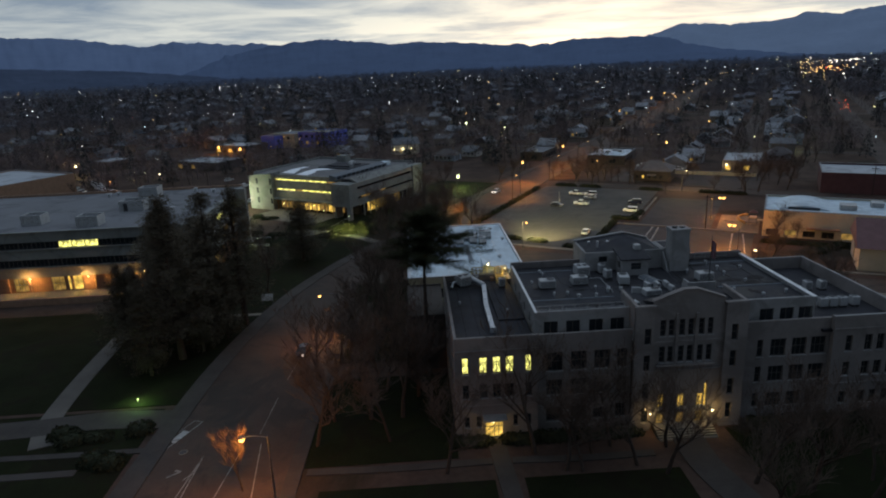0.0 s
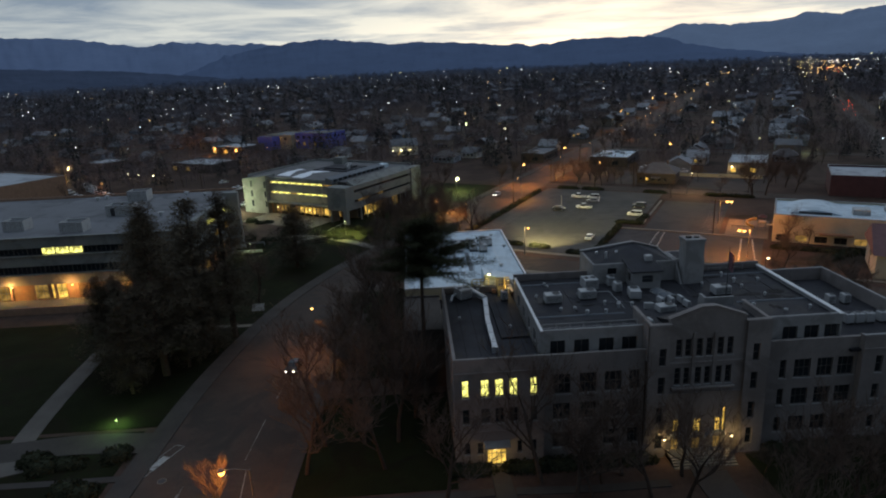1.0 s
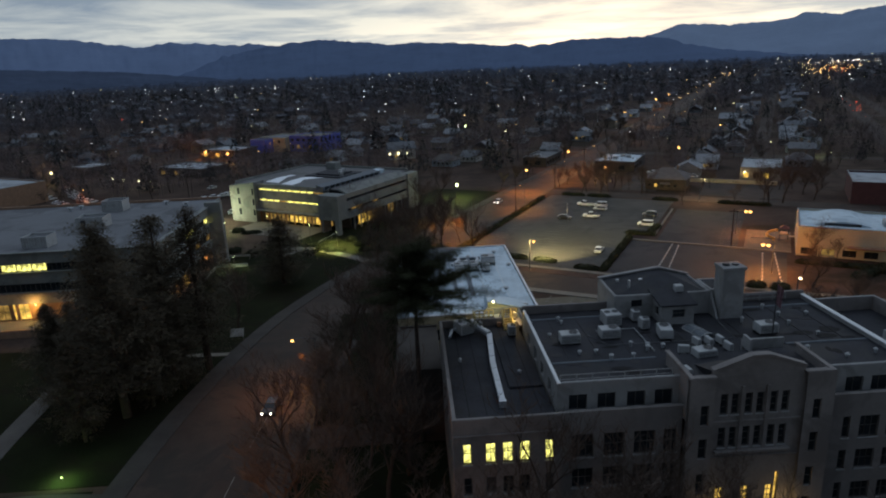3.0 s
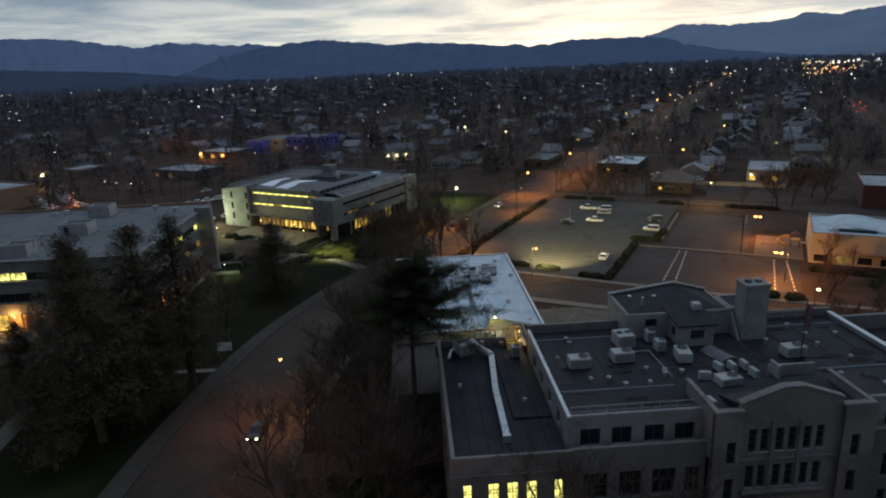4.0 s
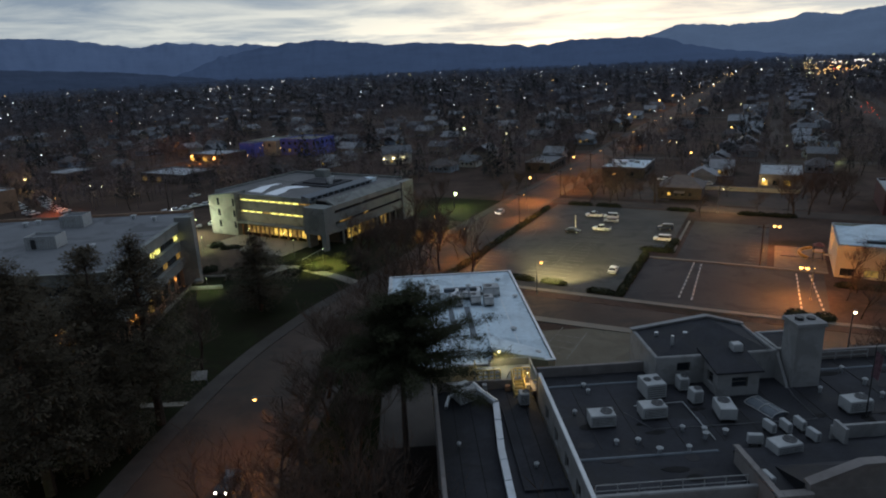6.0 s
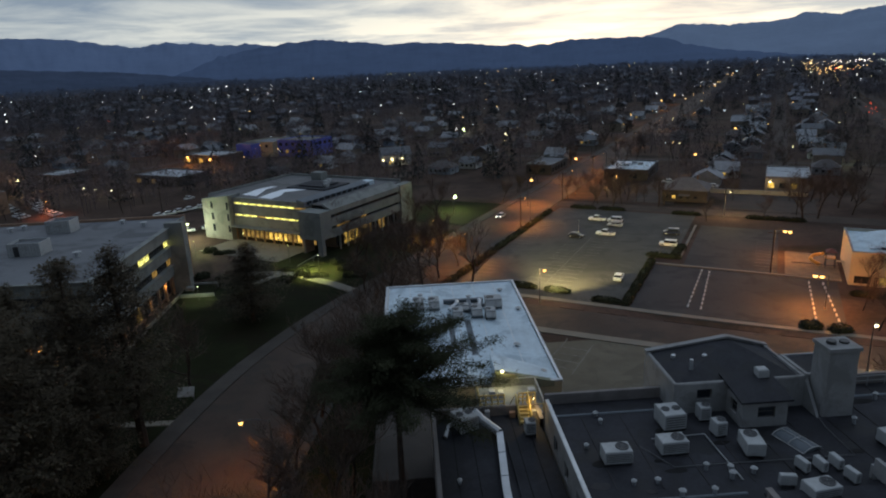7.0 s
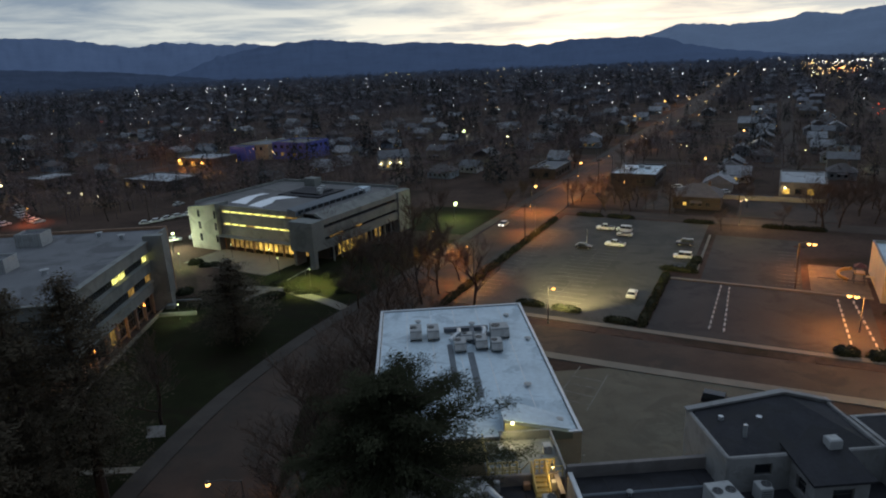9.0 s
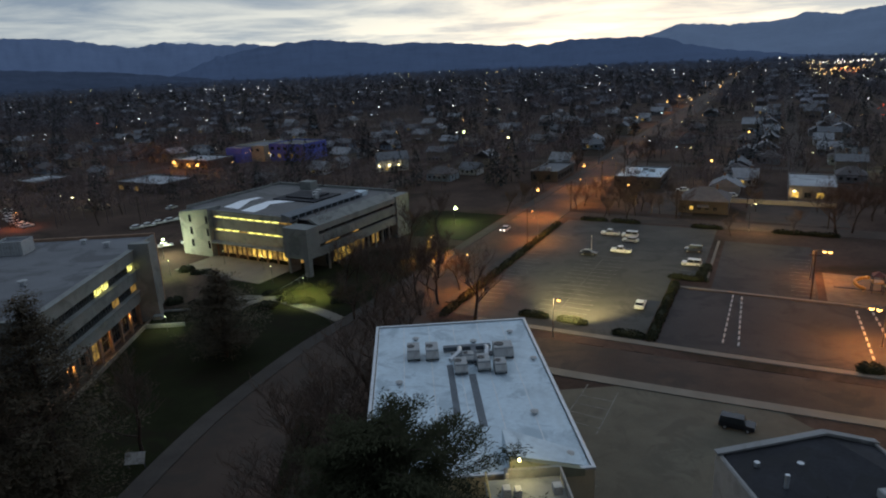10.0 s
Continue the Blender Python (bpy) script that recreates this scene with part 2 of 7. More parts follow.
M_HAZEFIR = material("haze_tinted_far_conifers", (0.095, 0.108, 0.138), 0.95, 0.3, 0.02, 0.5, 0.0, per_island=0.2, spec=0.05)
# ridge colours have the evening haze painted in, palest below the sunset
M_RIDGE = material("haze_tinted_ridge", (0.170, 0.222, 0.335), 1.0, 0.10, 0.004, 0.03, 0.0, spec=0.0)
M_RIDGE_E = material("pale_haze_tinted_ridge", (0.255, 0.312, 0.415), 1.0, 0.10, 0.004, 0.03, 0.0, spec=0.0)
M_RIDGE2 = material("haze_tinted_wooded_ridge", (0.120, 0.160, 0.250), 1.0, 0.12, 0.005, 0.03, 0.0, spec=0.0)
M_RIDGE3 = material("haze_tinted_low_hill", (0.078, 0.098, 0.145), 1.0, 0.2, 0.006, 0.03, 0.0, spec=0.0)

# ---- mesh building ----


class Shape:
    """Collects faces; m places what is added."""

    def __init__(self, m=None):
        self.v, self.f, self.m = [], [], m or Matrix()

    def add(self, verts, faces):
        k = len(self.v)
        self.v += [tuple(self.m @ Vector(p)) for p in verts]
        self.f += [tuple(k + i for i in f) for f in faces]
        return self

    def box(self, x0, y0, z0, x1, y1, z1, inset=0.0):
        i = inset
        v = [(x0, y0, z0), (x1, y0, z0), (x1, y1, z0), (x0, y1, z0), (x0 + i, y0 + i, z1), (x1 - i, y0 + i, z1), (x1 - i, y1 - i, z1), (x0 + i, y1 - i, z1)]
        return self.add(v, [(3, 2, 1, 0), (4, 5, 6, 7), (0, 1, 5, 4), (1, 2, 6, 5), (2, 3, 7, 6), (3, 0, 4, 7)])

    def soft_box(self, x0, y0, z0, x1, y1, z1, b=0.04):
        """A box with chamfered upper edges."""
        v = []
        for z, i in ((z0, 0), (z1 - b, 0), (z1, b)):
            v += [(x0 + i, y0 + i, z), (x1 - i, y0 + i, z), (x1 - i, y1 - i, z), (x0 + i, y1 - i, z)]
        f = [(3, 2, 1, 0), (8, 9, 10, 11)]
        for k in (0, 4):
            f += [(k + i, k + (i + 1) % 4, k + 4 + (i + 1) % 4, k + 4 + i) for i in range(4)]
        return self.add(v, f)

    def prism(self, pts, z0, z1):
        """Counter-clockwise outline; z0 and z1 are heights or lists of heights."""
        n = len(pts)
        lo = z0 if isinstance(z0, (list, tuple)) else [z0] * n
        hi = z1 if isinstance(z1, (list, tuple)) else [z1] * n
        v = [(x, y, z) for (x, y), z in zip(pts, lo)] + [(x, y, z) for (x, y), z in zip(pts, hi)]
        f = [tuple(range(n - 1, -1, -1)), tuple(range(n, 2 * n))]
        f += [(i, (i + 1) % n, n + (i + 1) % n, n + i) for i in range(n)]
        return self.add(v, f)

    def tube(self, path, radii, sides=6, cap=True):
        """A tapered tube along points."""
        path = [Vector(p) for p in path]
        v, f = [], []
        for k, p in enumerate(path):
            d = (path[min(k + 1, len(path) - 1)] - path[max(k - 1, 0)]).normalized()
            s = d.cross(Vector((0, 0, 1)) if abs(d.z) < 0.9 else Vector((1, 0, 0))).normalized()
            t = d.cross(s)
            r = radii[k] if isinstance(radii, (list, tuple)) else radii
            v += [tuple(p + r * (math.cos(a) * s + math.sin(a) * t)) for a in (2 * math.pi * i / sides for i in range(sides))]
        for k in range(len(path) - 1):
            f += [(k * sides + i, (k + 1) * sides + i, (k + 1) * sides + (i + 1) % sides, k * sides + (i + 1) % sides) for i in range(sides)]
        if cap:
            f += [tuple(range(sides)), tuple((len(path) - 1) * sides + i for i in range(sides - 1, -1, -1))]
        return self.add(v, f)

    def ball(self, c, r, seg=10, rings=6):
        v, f = [], []
        for j in range(rings + 1):
            p = math.pi * j / rings
            for i in range(seg):
                a = 2 * math.pi * i / seg
                v.append((c[0] + r * math.sin(p) * math.cos(a), c[1] + r * math.sin(p) * math.sin(a), c[2] + r * math.cos(p)))
        for j in range(rings):
            f += [(j * seg + i, (j + 1) * seg + i, (j + 1) * seg + (i + 1) % seg, j * seg + (i + 1) % seg) for i in range(seg)]
        return self.add(v, f)

    def wall(self, p, q, z0, z1, holes=(), thick=0.35, reveal=0.3):
        """Outer face from p to q (the outside on the right of p to q); holes (s0, s1, h0, h1) along it go through."""
        p, q = Vector((*p, 0)), Vector((*q, 0))
        n = (q - p).length
        d = (q - p) / n
        inn = Vector((-d.y, d.x, 0))
        xs = sorted({0.0, n, *[h[0] for h in holes], *[h[1] for h in holes]})
        zs = sorted({z0, z1, *[h[2] for h in holes], *[h[3] for h in holes]})

        def at(s, z, o):
            w = p + d * s + inn * o
            return w.x, w.y, z
        for i in range(len(xs) - 1):
            for j in range(len(zs) - 1):
                cx, cz = (xs[i] + xs[i + 1]) / 2, (zs[j] + zs[j + 1]) / 2
                if any(h[0] < cx < h[1] and h[2] < cz < h[3] for h in holes):
                    continue
                a, b, c, e = xs[i], xs[i + 1], zs[j], zs[j + 1]
                self.add([at(a, c, 0), at(b, c, 0), at(b, e, 0), at(a, e, 0), at(a, c, thick), at(b, c, thick), at(b, e, thick), at(a, e, thick)],
                         [(0, 1, 2, 3), (7, 6, 5, 4)])
        for a, b, c, e in [*holes, (0.0, n, z0, z1)]:
            v = [at(a, c, 0), at(b, c, 0), at(b, e, 0), at(a, e, 0), at(a, c, thick), at(b, c, thick), at(b, e, thick), at(a, e, thick)]
            self.add(v, [(0, 4, 5, 1), (2, 6, 7, 3)] + ([(1, 5, 6, 2), (3, 7, 4, 0)] if (a, b, c, e) != (0.0, n, z0, z1) else []))
        return self

    def weld(self):
        """Joins corners that meet, so that one wall is one piece."""
        seen, to = {}, []
        for p in self.v:
            to.append(seen.setdefault(tuple(round(c, 4) for c in p), len(seen)))
        self.v, self.f = list(seen), [tuple(to[i] for i in f) for f in self.f]
        return self

    def mesh(self, name, mat, smooth=False):
        me = bpy.data.meshes.new(name)
        me.from_pydata(self.v, [], self.f)
        me.materials.append(mat)
        if smooth:
            me.polygons.foreach_set("use_smooth", [True] * len(me.polygons))
        return me


def part(name, shape, mat, parent=None, label="", smooth=False):
    ob = new(name, shape.mesh(name, mat, smooth))
    ob.parent = parent
    return tagged(ob, label) if label else ob


def thing(name, m, label, category, group="", kind=""):
    ob = new(name)
    ob.empty_display_size = 0.5
    ob.matrix_basis = m
    return tagged(ob, label, category, group, kind)


def setting(name, shape, mat, label):
    return tagged(part(name, shape, mat), label, kind="structure")


def strip(shape, left, right, lift, drop=0.3):
    """A paved strip between two lines of (x, y), lying on the ground."""
    n = len(left)
    v = [(x, y, gz(y) + lift) for x, y in left] + [(x, y, gz(y) + lift) for x, y in right]
    v += [(x, y, gz(y) - drop) for x, y in left] + [(x, y, gz(y) - drop) for x, y in right]
    f = []
    for i in range(n - 1):
        f += [(i, n + i, n + i + 1, i + 1), (2 * n + i, i, i + 1, 2 * n + i + 1), (n + i, 3 * n + i, 3 * n + i + 1, n + i + 1)]
    f += [(0, 2 * n, 3 * n, n), (n - 1, 2 * n - 1, 4 * n - 1, 3 * n - 1)]
    shape.add(v, f)


def spline(pts, n=10):
    """A smooth line through points."""
    P = [Vector(p) for p in pts]
    P = [2 * P[0] - P[1], *P, 2 * P[-1] - P[-2]]
    out = []
    for k in range(1, len(P) - 2):
        a, b, c, d = P[k - 1:k + 3]
        for i in range(n):
            t = i / n
            out.append(0.5 * (2 * b + (c - a) * t + (2 * a - 5 * b + 4 * c - d) * t * t + (3 * b - a - 3 * c + d) * t ** 3))
    return out + [P[-2]]


def offset(line, d):
    """The line moved d to its right."""
    out = []
    for k, p in enumerate(line):
        t = (line[min(k + 1, len(line) - 1)] - line[max(k - 1, 0)]).normalized()
        out.append((p.x + t.y * d, p.y - t.x * d))
    return out


def grid_quad(shape, a0, a1, b0, b1, lift, step=12.0):
    n = max(1, round((a1 - a0) / step))
    A = [a0 + (a1 - a0) * i / n for i in range(n + 1)]
    strip(shape, [grid(a, b0) for a in A], [grid(a, b1) for a in A], lift)

# ---- ground, hills, streets ----
ys = [-60, 40, *range(90, 172, 4), 240, 400, 800, 1600, 2600, 4700]
xs_g = [-3600, -1500, -400, -100, 100, 400, 1500, 3600]
g = Shape()
g.add([(x, y, gz(y)) for y in ys for x in xs_g], [(j * 8 + i, j * 8 + i + 1, (j + 1) * 8 + i + 1, (j + 1) * 8 + i) for j in range(len(ys) - 1) for i in range(7)])
setting("ground", g, M_GROUND, "dark winter earth and grass under the town")


def ridge(name, mat, label, radius, depth, crest, rough, seed):
    """A range of hills round the plain; crest: azimuth and height of its summits and saddles."""
    s = Shape()
    n, rows = 640, 14
    az_, ht_ = [c[0] for c in crest], [c[1] for c in crest]
    v = []
    for j in range(rows):
        t = j / (rows - 1)
        for i in range(n):
            a = az_[0] + (az_[-1] - az_[0]) * i / (n - 1)
            h = float(np.interp(a, az_, ht_)) * 0.7 + 0.15 * float(np.interp(a - 0.4, az_, ht_)) + 0.15 * float(np.interp(a + 0.4, az_, ht_))
            h += rough * noise.fractal(Vector((a * 1.1, seed, t * 2)), 0.8, 2.1, 6)
            r = radius - depth * (1 - t)
            z = h * (t ** 0.8) * (1 + 0.22 * (1 - t) * noise.noise(Vector((a * 0.55, seed + 9, t * 3))))
            v.append((r * math.sin(radians(a)) + 2, r * math.cos(radians(a)) + 30, max(z, -2 + t) if j else -2))
    f = [(j * n + i, j * n + i + 1, (j + 1) * n + i + 1, (j + 1) * n + i) for j in range(rows - 1) for i in range(n - 1)]
    s.add(v, f)
    ob = part(name, s, mat, smooth=True)
    return tagged(ob, label, "hills", kind="structure")


# blue of each range is painted haze, by distance and nearness to the sunset
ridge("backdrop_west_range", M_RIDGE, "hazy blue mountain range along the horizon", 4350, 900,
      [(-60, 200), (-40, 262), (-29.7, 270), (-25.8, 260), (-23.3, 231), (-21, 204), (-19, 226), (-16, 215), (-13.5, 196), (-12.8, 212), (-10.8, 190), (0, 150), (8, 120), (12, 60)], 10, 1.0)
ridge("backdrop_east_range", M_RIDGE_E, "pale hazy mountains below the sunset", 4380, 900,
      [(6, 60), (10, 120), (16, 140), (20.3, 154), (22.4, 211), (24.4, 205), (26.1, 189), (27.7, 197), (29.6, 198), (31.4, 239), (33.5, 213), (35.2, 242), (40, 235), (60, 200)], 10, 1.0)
ridge("backdrop_near_range", M_RIDGE2, "wooded ridge in front of the mountains, blue haze tinted into its colour", 4000, 900,
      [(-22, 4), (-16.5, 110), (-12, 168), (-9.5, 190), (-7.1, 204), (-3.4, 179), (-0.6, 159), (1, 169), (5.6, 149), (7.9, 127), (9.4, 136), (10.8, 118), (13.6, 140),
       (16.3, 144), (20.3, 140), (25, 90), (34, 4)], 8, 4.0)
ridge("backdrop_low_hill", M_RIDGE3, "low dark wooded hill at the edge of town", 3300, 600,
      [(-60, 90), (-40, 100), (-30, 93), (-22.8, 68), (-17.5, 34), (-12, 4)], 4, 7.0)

# campus road running into the avenue, then the avenue itself
centre = spline([(-27.5, -20), (-27.5, 40), (-26.8, 80), (-24.8, 110), (-20.5, 140), (-13, 165), (-2.3, 187), grid(40, -23.5), grid(120, -23.5)])
far = [Vector(grid(a, -23.5)) for a in range(180, 1500, 60)]
line = centre + far
half = [9.0 if p.y < 150 else 9.0 - 2.4 * min(1, (p.y - 150) / 40) for p in line]


def beside(lo, hi):
    out = []
    for k, p in enumerate(line):
        t = (line[min(k + 1, len(line) - 1)] - line[max(k - 1, 0)]).normalized()
        out.append(((p.x + t.y * (half[k] * lo + hi)), (p.y - t.x * (half[k] * lo + hi))))
    return out


s = Shape()
strip(s, beside(-1, 0), beside(1, 0), 0.03)
setting("road", s, M_ASPHALT, "worn asphalt campus road curving into the avenue")
s = Shape()
strip(s, beside(-1, -3.2), beside(-1, -0.004), 0.17)
setting("pavement_west", s, M_KERB, "pale concrete pavement with a raised kerb")
s = Shape()
strip(s, beside(1, 0.004)[:40], beside(1, 1.9)[:40], 0.17)
setting("pavement_east", s, M_KERB, "narrow concrete pavement along the campus road")
s = Shape()
strip(s, beside(1, 0.004)[64:], beside(1, 1.9)[64:], 0.17)
setting("pavement_avenue", s, M_KERB, "narrow concrete pavement along the avenue")
s = Shape()
bs = [-16.9 + 4.6 * i for i in range(40)]
strip(s, [grid(-0.8, b) for b in bs], [grid(-12.2, b) for b in bs], 0.034)
setting("cross_street", s, M_ASPHALT, "brown-grey asphalt cross street behind the hall")
s = Shape()
bs2 = [-6 + 4.6 * i for i in range(36)]
strip(s, [grid(-12.204, b) for b in bs2], [grid(-14.6, b) for b in bs2], 0.17)
setting("pavement_south", s, M_WALK, "pale concrete pavement along the cross street")
s = Shape()
strip(s, [grid(4.3, b) for b in bs2], [grid(2.56, b) for b in bs2], 0.17)
setting("pavement_north", s, M_WALK, "pale concrete pavement by the parking lots")

# ---- openings ----
_cache = {}


def cached(key, make):
    if key not in _cache:
        _cache[key] = make()
    return _cache[key]


def window(parent, p, d, inn, s0, s1, z0, z1, lit=None, bars=(1, 1), set_back=0.22, name="window"):
    """A framed window in an opening: frame, and pane under it."""
    w, h = round(s1 - s0, 2), round(z1 - z0, 2)

    def frame_mesh():
        b = 0.07 if min(w, h) > 0.7 else 0.05
        lights_x = [(w * i / bars[0] + b * (1 if i == 0 else 0.5), w * (i + 1) / bars[0] - b * (1 if i == bars[0] - 1 else 0.5)) for i in range(bars[0])]
        lights_z = [(h * i / bars[1] + b * (1 if i == 0 else 0.5), h * (i + 1) / bars[1] - b * (1 if i == bars[1] - 1 else 0.5)) for i in range(bars[1])]
        f = Shape().wall((0, 0), (w, 0), 0.0, h, [(*p, *q) for p in lights_x for q in lights_z], 0.1).weld()
        return f.mesh(name, M_FRAME)
    mat = lit or M_PANE
    ob = new(name, cached(("frame", w, h, bars), frame_mesh))
    o = p + d * s0 + inn * set_back
    m = Matrix(((d.x, inn.x, 0, o.x), (d.y, inn.y, 0, o.y), (0, 0, 1, z0), (0, 0, 0, 1)))
    ob.parent, ob.matrix_basis = parent, m
    pane = new("pane", cached(("pane", w, h, mat.name), lambda: Shape().box(0.02, 0.05, 0.02, w - 0.02, 0.065, h - 0.02).mesh("pane", mat)))
    pane.parent = ob
    if lit:
        tagged(pane, "pane glowing with the light inside")
    return ob


def facade(parent, name, p, q, z0, z1, openings, mat, thick=0.4, sill=None):
    """A wall with openings (s0, s1, h0, h1[, lit[, bars]]) measured from p, and their windows."""
    sh = Shape().wall(p, q, z0, z1, [o[:4] for o in openings], thick)
    ob = part(name, sh.weld(), mat, parent)
    a, b = Vector((*p, 0)), Vector((*q, 0))
    d = (b - a).normalized()
    inn = Vector((-d.y, d.x, 0))
    for o in openings:
        lit = o[4] if len(o) > 4 else None
        bars = o[5] if len(o) > 5 else (1, 2)
        win = window(parent, a, d, inn, *o[:4], lit, bars)
        if sill:
            w = o[1] - o[0]
            si = new("sill", cached(("sill", round(w, 2)), lambda: Shape().soft_box(-0.1, -0.34, -0.16, w + 0.1, -0.02, 0.0, 0.03).mesh("sill", sill)))
            si.parent = win
    return ob


def coping(parent, line, z, w=0.36, h=0.12, mat=None, name="coping", closed=False):
    """A pale cap on top of a parapet along a line of (x, y)."""
    pts = list(line) + ([line[0]] if closed else [])
    s = Shape()
    for (x0, y0), (x1, y1) in zip(pts, pts[1:]):
        d = Vector((x1 - x0, y1 - y0, 0))
        n = d.length
        m = pose(x0, y0, z, 0, 0, math.degrees(math.atan2(d.y, d.x)))
        last = not closed and (x1, y1) == tuple(pts[-1])
        t = Shape(m).soft_box(-w / 2, -w / 2, 0, n + (w / 2 if last else -w / 2) - 0.004, w / 2, h, 0.03)
        s.v, s.f = s.v + t.v, s.f + [tuple(len(s.v) + i for i in f) for f in t.f]
    return part(name, s, mat or M_COPING, parent)


# ---- the hall: stone school building with two wings, attic storey and a central pavilion ----
hall = thing("hall_building", Matrix(), "grey limestone school hall with dark windows and a flat bitumen roof", "building")
G0 = 1.2
rows3 = ((12.2, 14.5), (8.6, 10.6))
wing = []
for cx, w in ((5.4, 0.85), (7.8, 1.05), (9.55, 1.05), (11.3, 1.05), (13.8, 0.85)):
    for k, (h0, h1) in enumerate(rows3):
        wing.append((cx - w / 2, cx + w / 2, h0, h1, M_LIT if k == 0 else (M_BLIND_CORE if cx in (7.8, 13.8) else None), (2 if w > 1 else 1, 2)))
low_l = [(5.1, 5.8, 4.3, 5.9), (6.7, 7.4, 4.3, 5.9), (11.7, 12.3, 4.3, 5.9), (13.5, 14.1, 4.3, 5.9)]
door_l = [(7.9, 10.3, 2.6, 5.8, M_LIT_WARM, (4, 2))]
shift = lambda o, x0: [(a[0] - x0, a[1] - x0, *a[2:]) for a in o]
facade(hall, "wall", (4, 77), (15, 77), G0, 17.25, shift(wing + low_l + door_l, 4), M_STONE, sill=M_TRIM)
facade(hall, "wall", (4, 103), (4, 77.004), G0, 17.25, [(3 + 4.3 * i, 4.6 + 4.3 * i, z, z + 2.2) for i in range(5) for z in (8.4, 12.2)], M_STONE)
facade(hall, "wall", (15, 103), (4.004, 103), G0, 17.25, [(1.5 + 3 * i, 2.7 + 3 * i, z, z + 2.1) for i in range(3) for z in (8.4, 12.2)], M_STONE)
part("roof", Shape().box(4.4, 77.4, 16.0, 14.8, 102.6, 16.35), M_ROOF, hall, "dark bitumen roof of the west wing")
coping(hall, [(15, 77.2), (4.2, 77.2), (4.2, 102.8), (14.8, 102.8)], 17.25, 0.34, 0.1, M_STONE)
# facade between the wing and the pavilion, with the attic storey set back
mid_l = []
for c in (17.45, 20.75, 23.9, 26.6):
    w = 2.2 if c < 26 else 1.4
    for h0, h1 in ((11.5, 14.2), (7.9, 10.2), (4.0, 6.1)):
        mid_l.append((c - w / 2, c + w / 2, h0, h1, None, (3, 2)))
facade(hall, "wall", (15.004, 77.9), (27.8, 77.9), G0, 16.75, shift(mid_l, 15.004), M_STONE, sill=M_TRIM)
coping(hall, [(15.3, 78.1), (27.7, 78.1)], 16.75, 0.45, 0.12, M_STONE)
part("ledge", Shape().box(15.0, 78.3, 15.4, 27.8, 79.2, 15.7), M_ROOF, hall)
att_l = [(c - 0.95, c + 0.95, 16.3, 18.1, None, (2, 1)) for c in (17.2, 20.2, 23.3, 26.2)]
facade(hall, "attic_wall", (15, 79.2), (27.8, 79.2), 15.4, 19.45, shift(att_l, 15), M_TRIM)
facade(hall, "attic_wall", (15, 99.6), (15, 79.204), 15.4, 19.45, [(4 + 4.0 * i, 5.4 + 4.0 * i, 16.6, 18.2, None, (2, 1)) for i in range(4)], M_TRIM)
mid_r = []
for c, w in ((45.4, 0.8), (47.9, 2.1), (50.8, 2.0), (53.5, 2.1)):
    for h0, h1 in ((11.7, 14.2), (7.9, 10.2), (4.1, 6.2)):
        mid_r.append((c - w / 2, c + w / 2, h0, h1, None, (3 if w > 1 else 1, 2)))
facade(hall, "wall", (42.6, 77.9), (54.9, 77.9), G0, 16.75, shift(mid_r, 42.6), M_STONE, sill=M_TRIM)
coping(hall, [(42.8, 78.1), (54.8, 78.1)], 16.75, 0.45, 0.12, M_STONE)
part("ledge", Shape().box(42.6, 78.3, 15.4, 53.2, 79.2, 15.7), M_ROOF, hall)
att_r = [(c - 0.95, c + 0.95, 16.3, 18.1, None, (2, 1)) for c in (46.6, 49.4, 52.0)]
facade(hall, "attic_wall", (42.6, 79.2), (53.2, 79.2), 15.4, 19.45, shift(att_r, 42.6), M_TRIM)
facade(hall, "attic_wall", (53.2, 79.204), (53.2, 99.6), 15.4, 19.45, [(3 + 4.0 * i, 4.4 + 4.0 * i, 16.4, 18.2, None, (2, 1)) for i in range(4)], M_TRIM)
facade(hall, "wall", (53.2, 100), (14.996, 100), G0, 19.95, [(2 + 4.2 * i, 3.8 + 4.2 * i, z, z + 2.2, None, (2, 2)) for i in range(9) for z in (5, 9, 13)], M_STONE)
part("roof", Shape().box(15.4, 79.6, 18.6, 52.8, 99.6, 18.95), M_ROOF, hall, "worn dark bitumen roof with paler patches")
coping(hall, [(27.7, 79.4), (15.4, 79.4)], 19.45, 0.3, 0.08, M_TRIM)
coping(hall, [(15.2, 79.3), (15.2, 99.4)], 19.45)
coping(hall, [(15.2, 99.8), (53.0, 99.8)], 19.95, 0.4, 0.06, M_STONE)
coping(hall, [(53.0, 99.4), (53.0, 79.3)], 19.45, 0.6, 0.14)
coping(hall, [(52.7, 79.4), (42.7, 79.4)], 19.45, 0.3, 0.08, M_TRIM)
for x0, x1, y in ((15.4, 27.4, 84.6), (43, 52.8, 86), (15.4, 52.8, 97.2)):
    part("roof_seam", Shape().soft_box(x0, y, 18.95, x1, y + 0.3, 19.06, 0.08), M_PATCH, hall)
M_FELT = material("patched_dark_felt", (0.014, 0.013, 0.013), 0.8, 0.5, 0.8, 5.0, 0.2, spec=0.15)
M_FELT2 = material("bleached_felt", (0.040, 0.037, 0.038), 0.85, 0.4, 0.5, 5.0, 0.2, spec=0.2)
rf = random.Random(3)
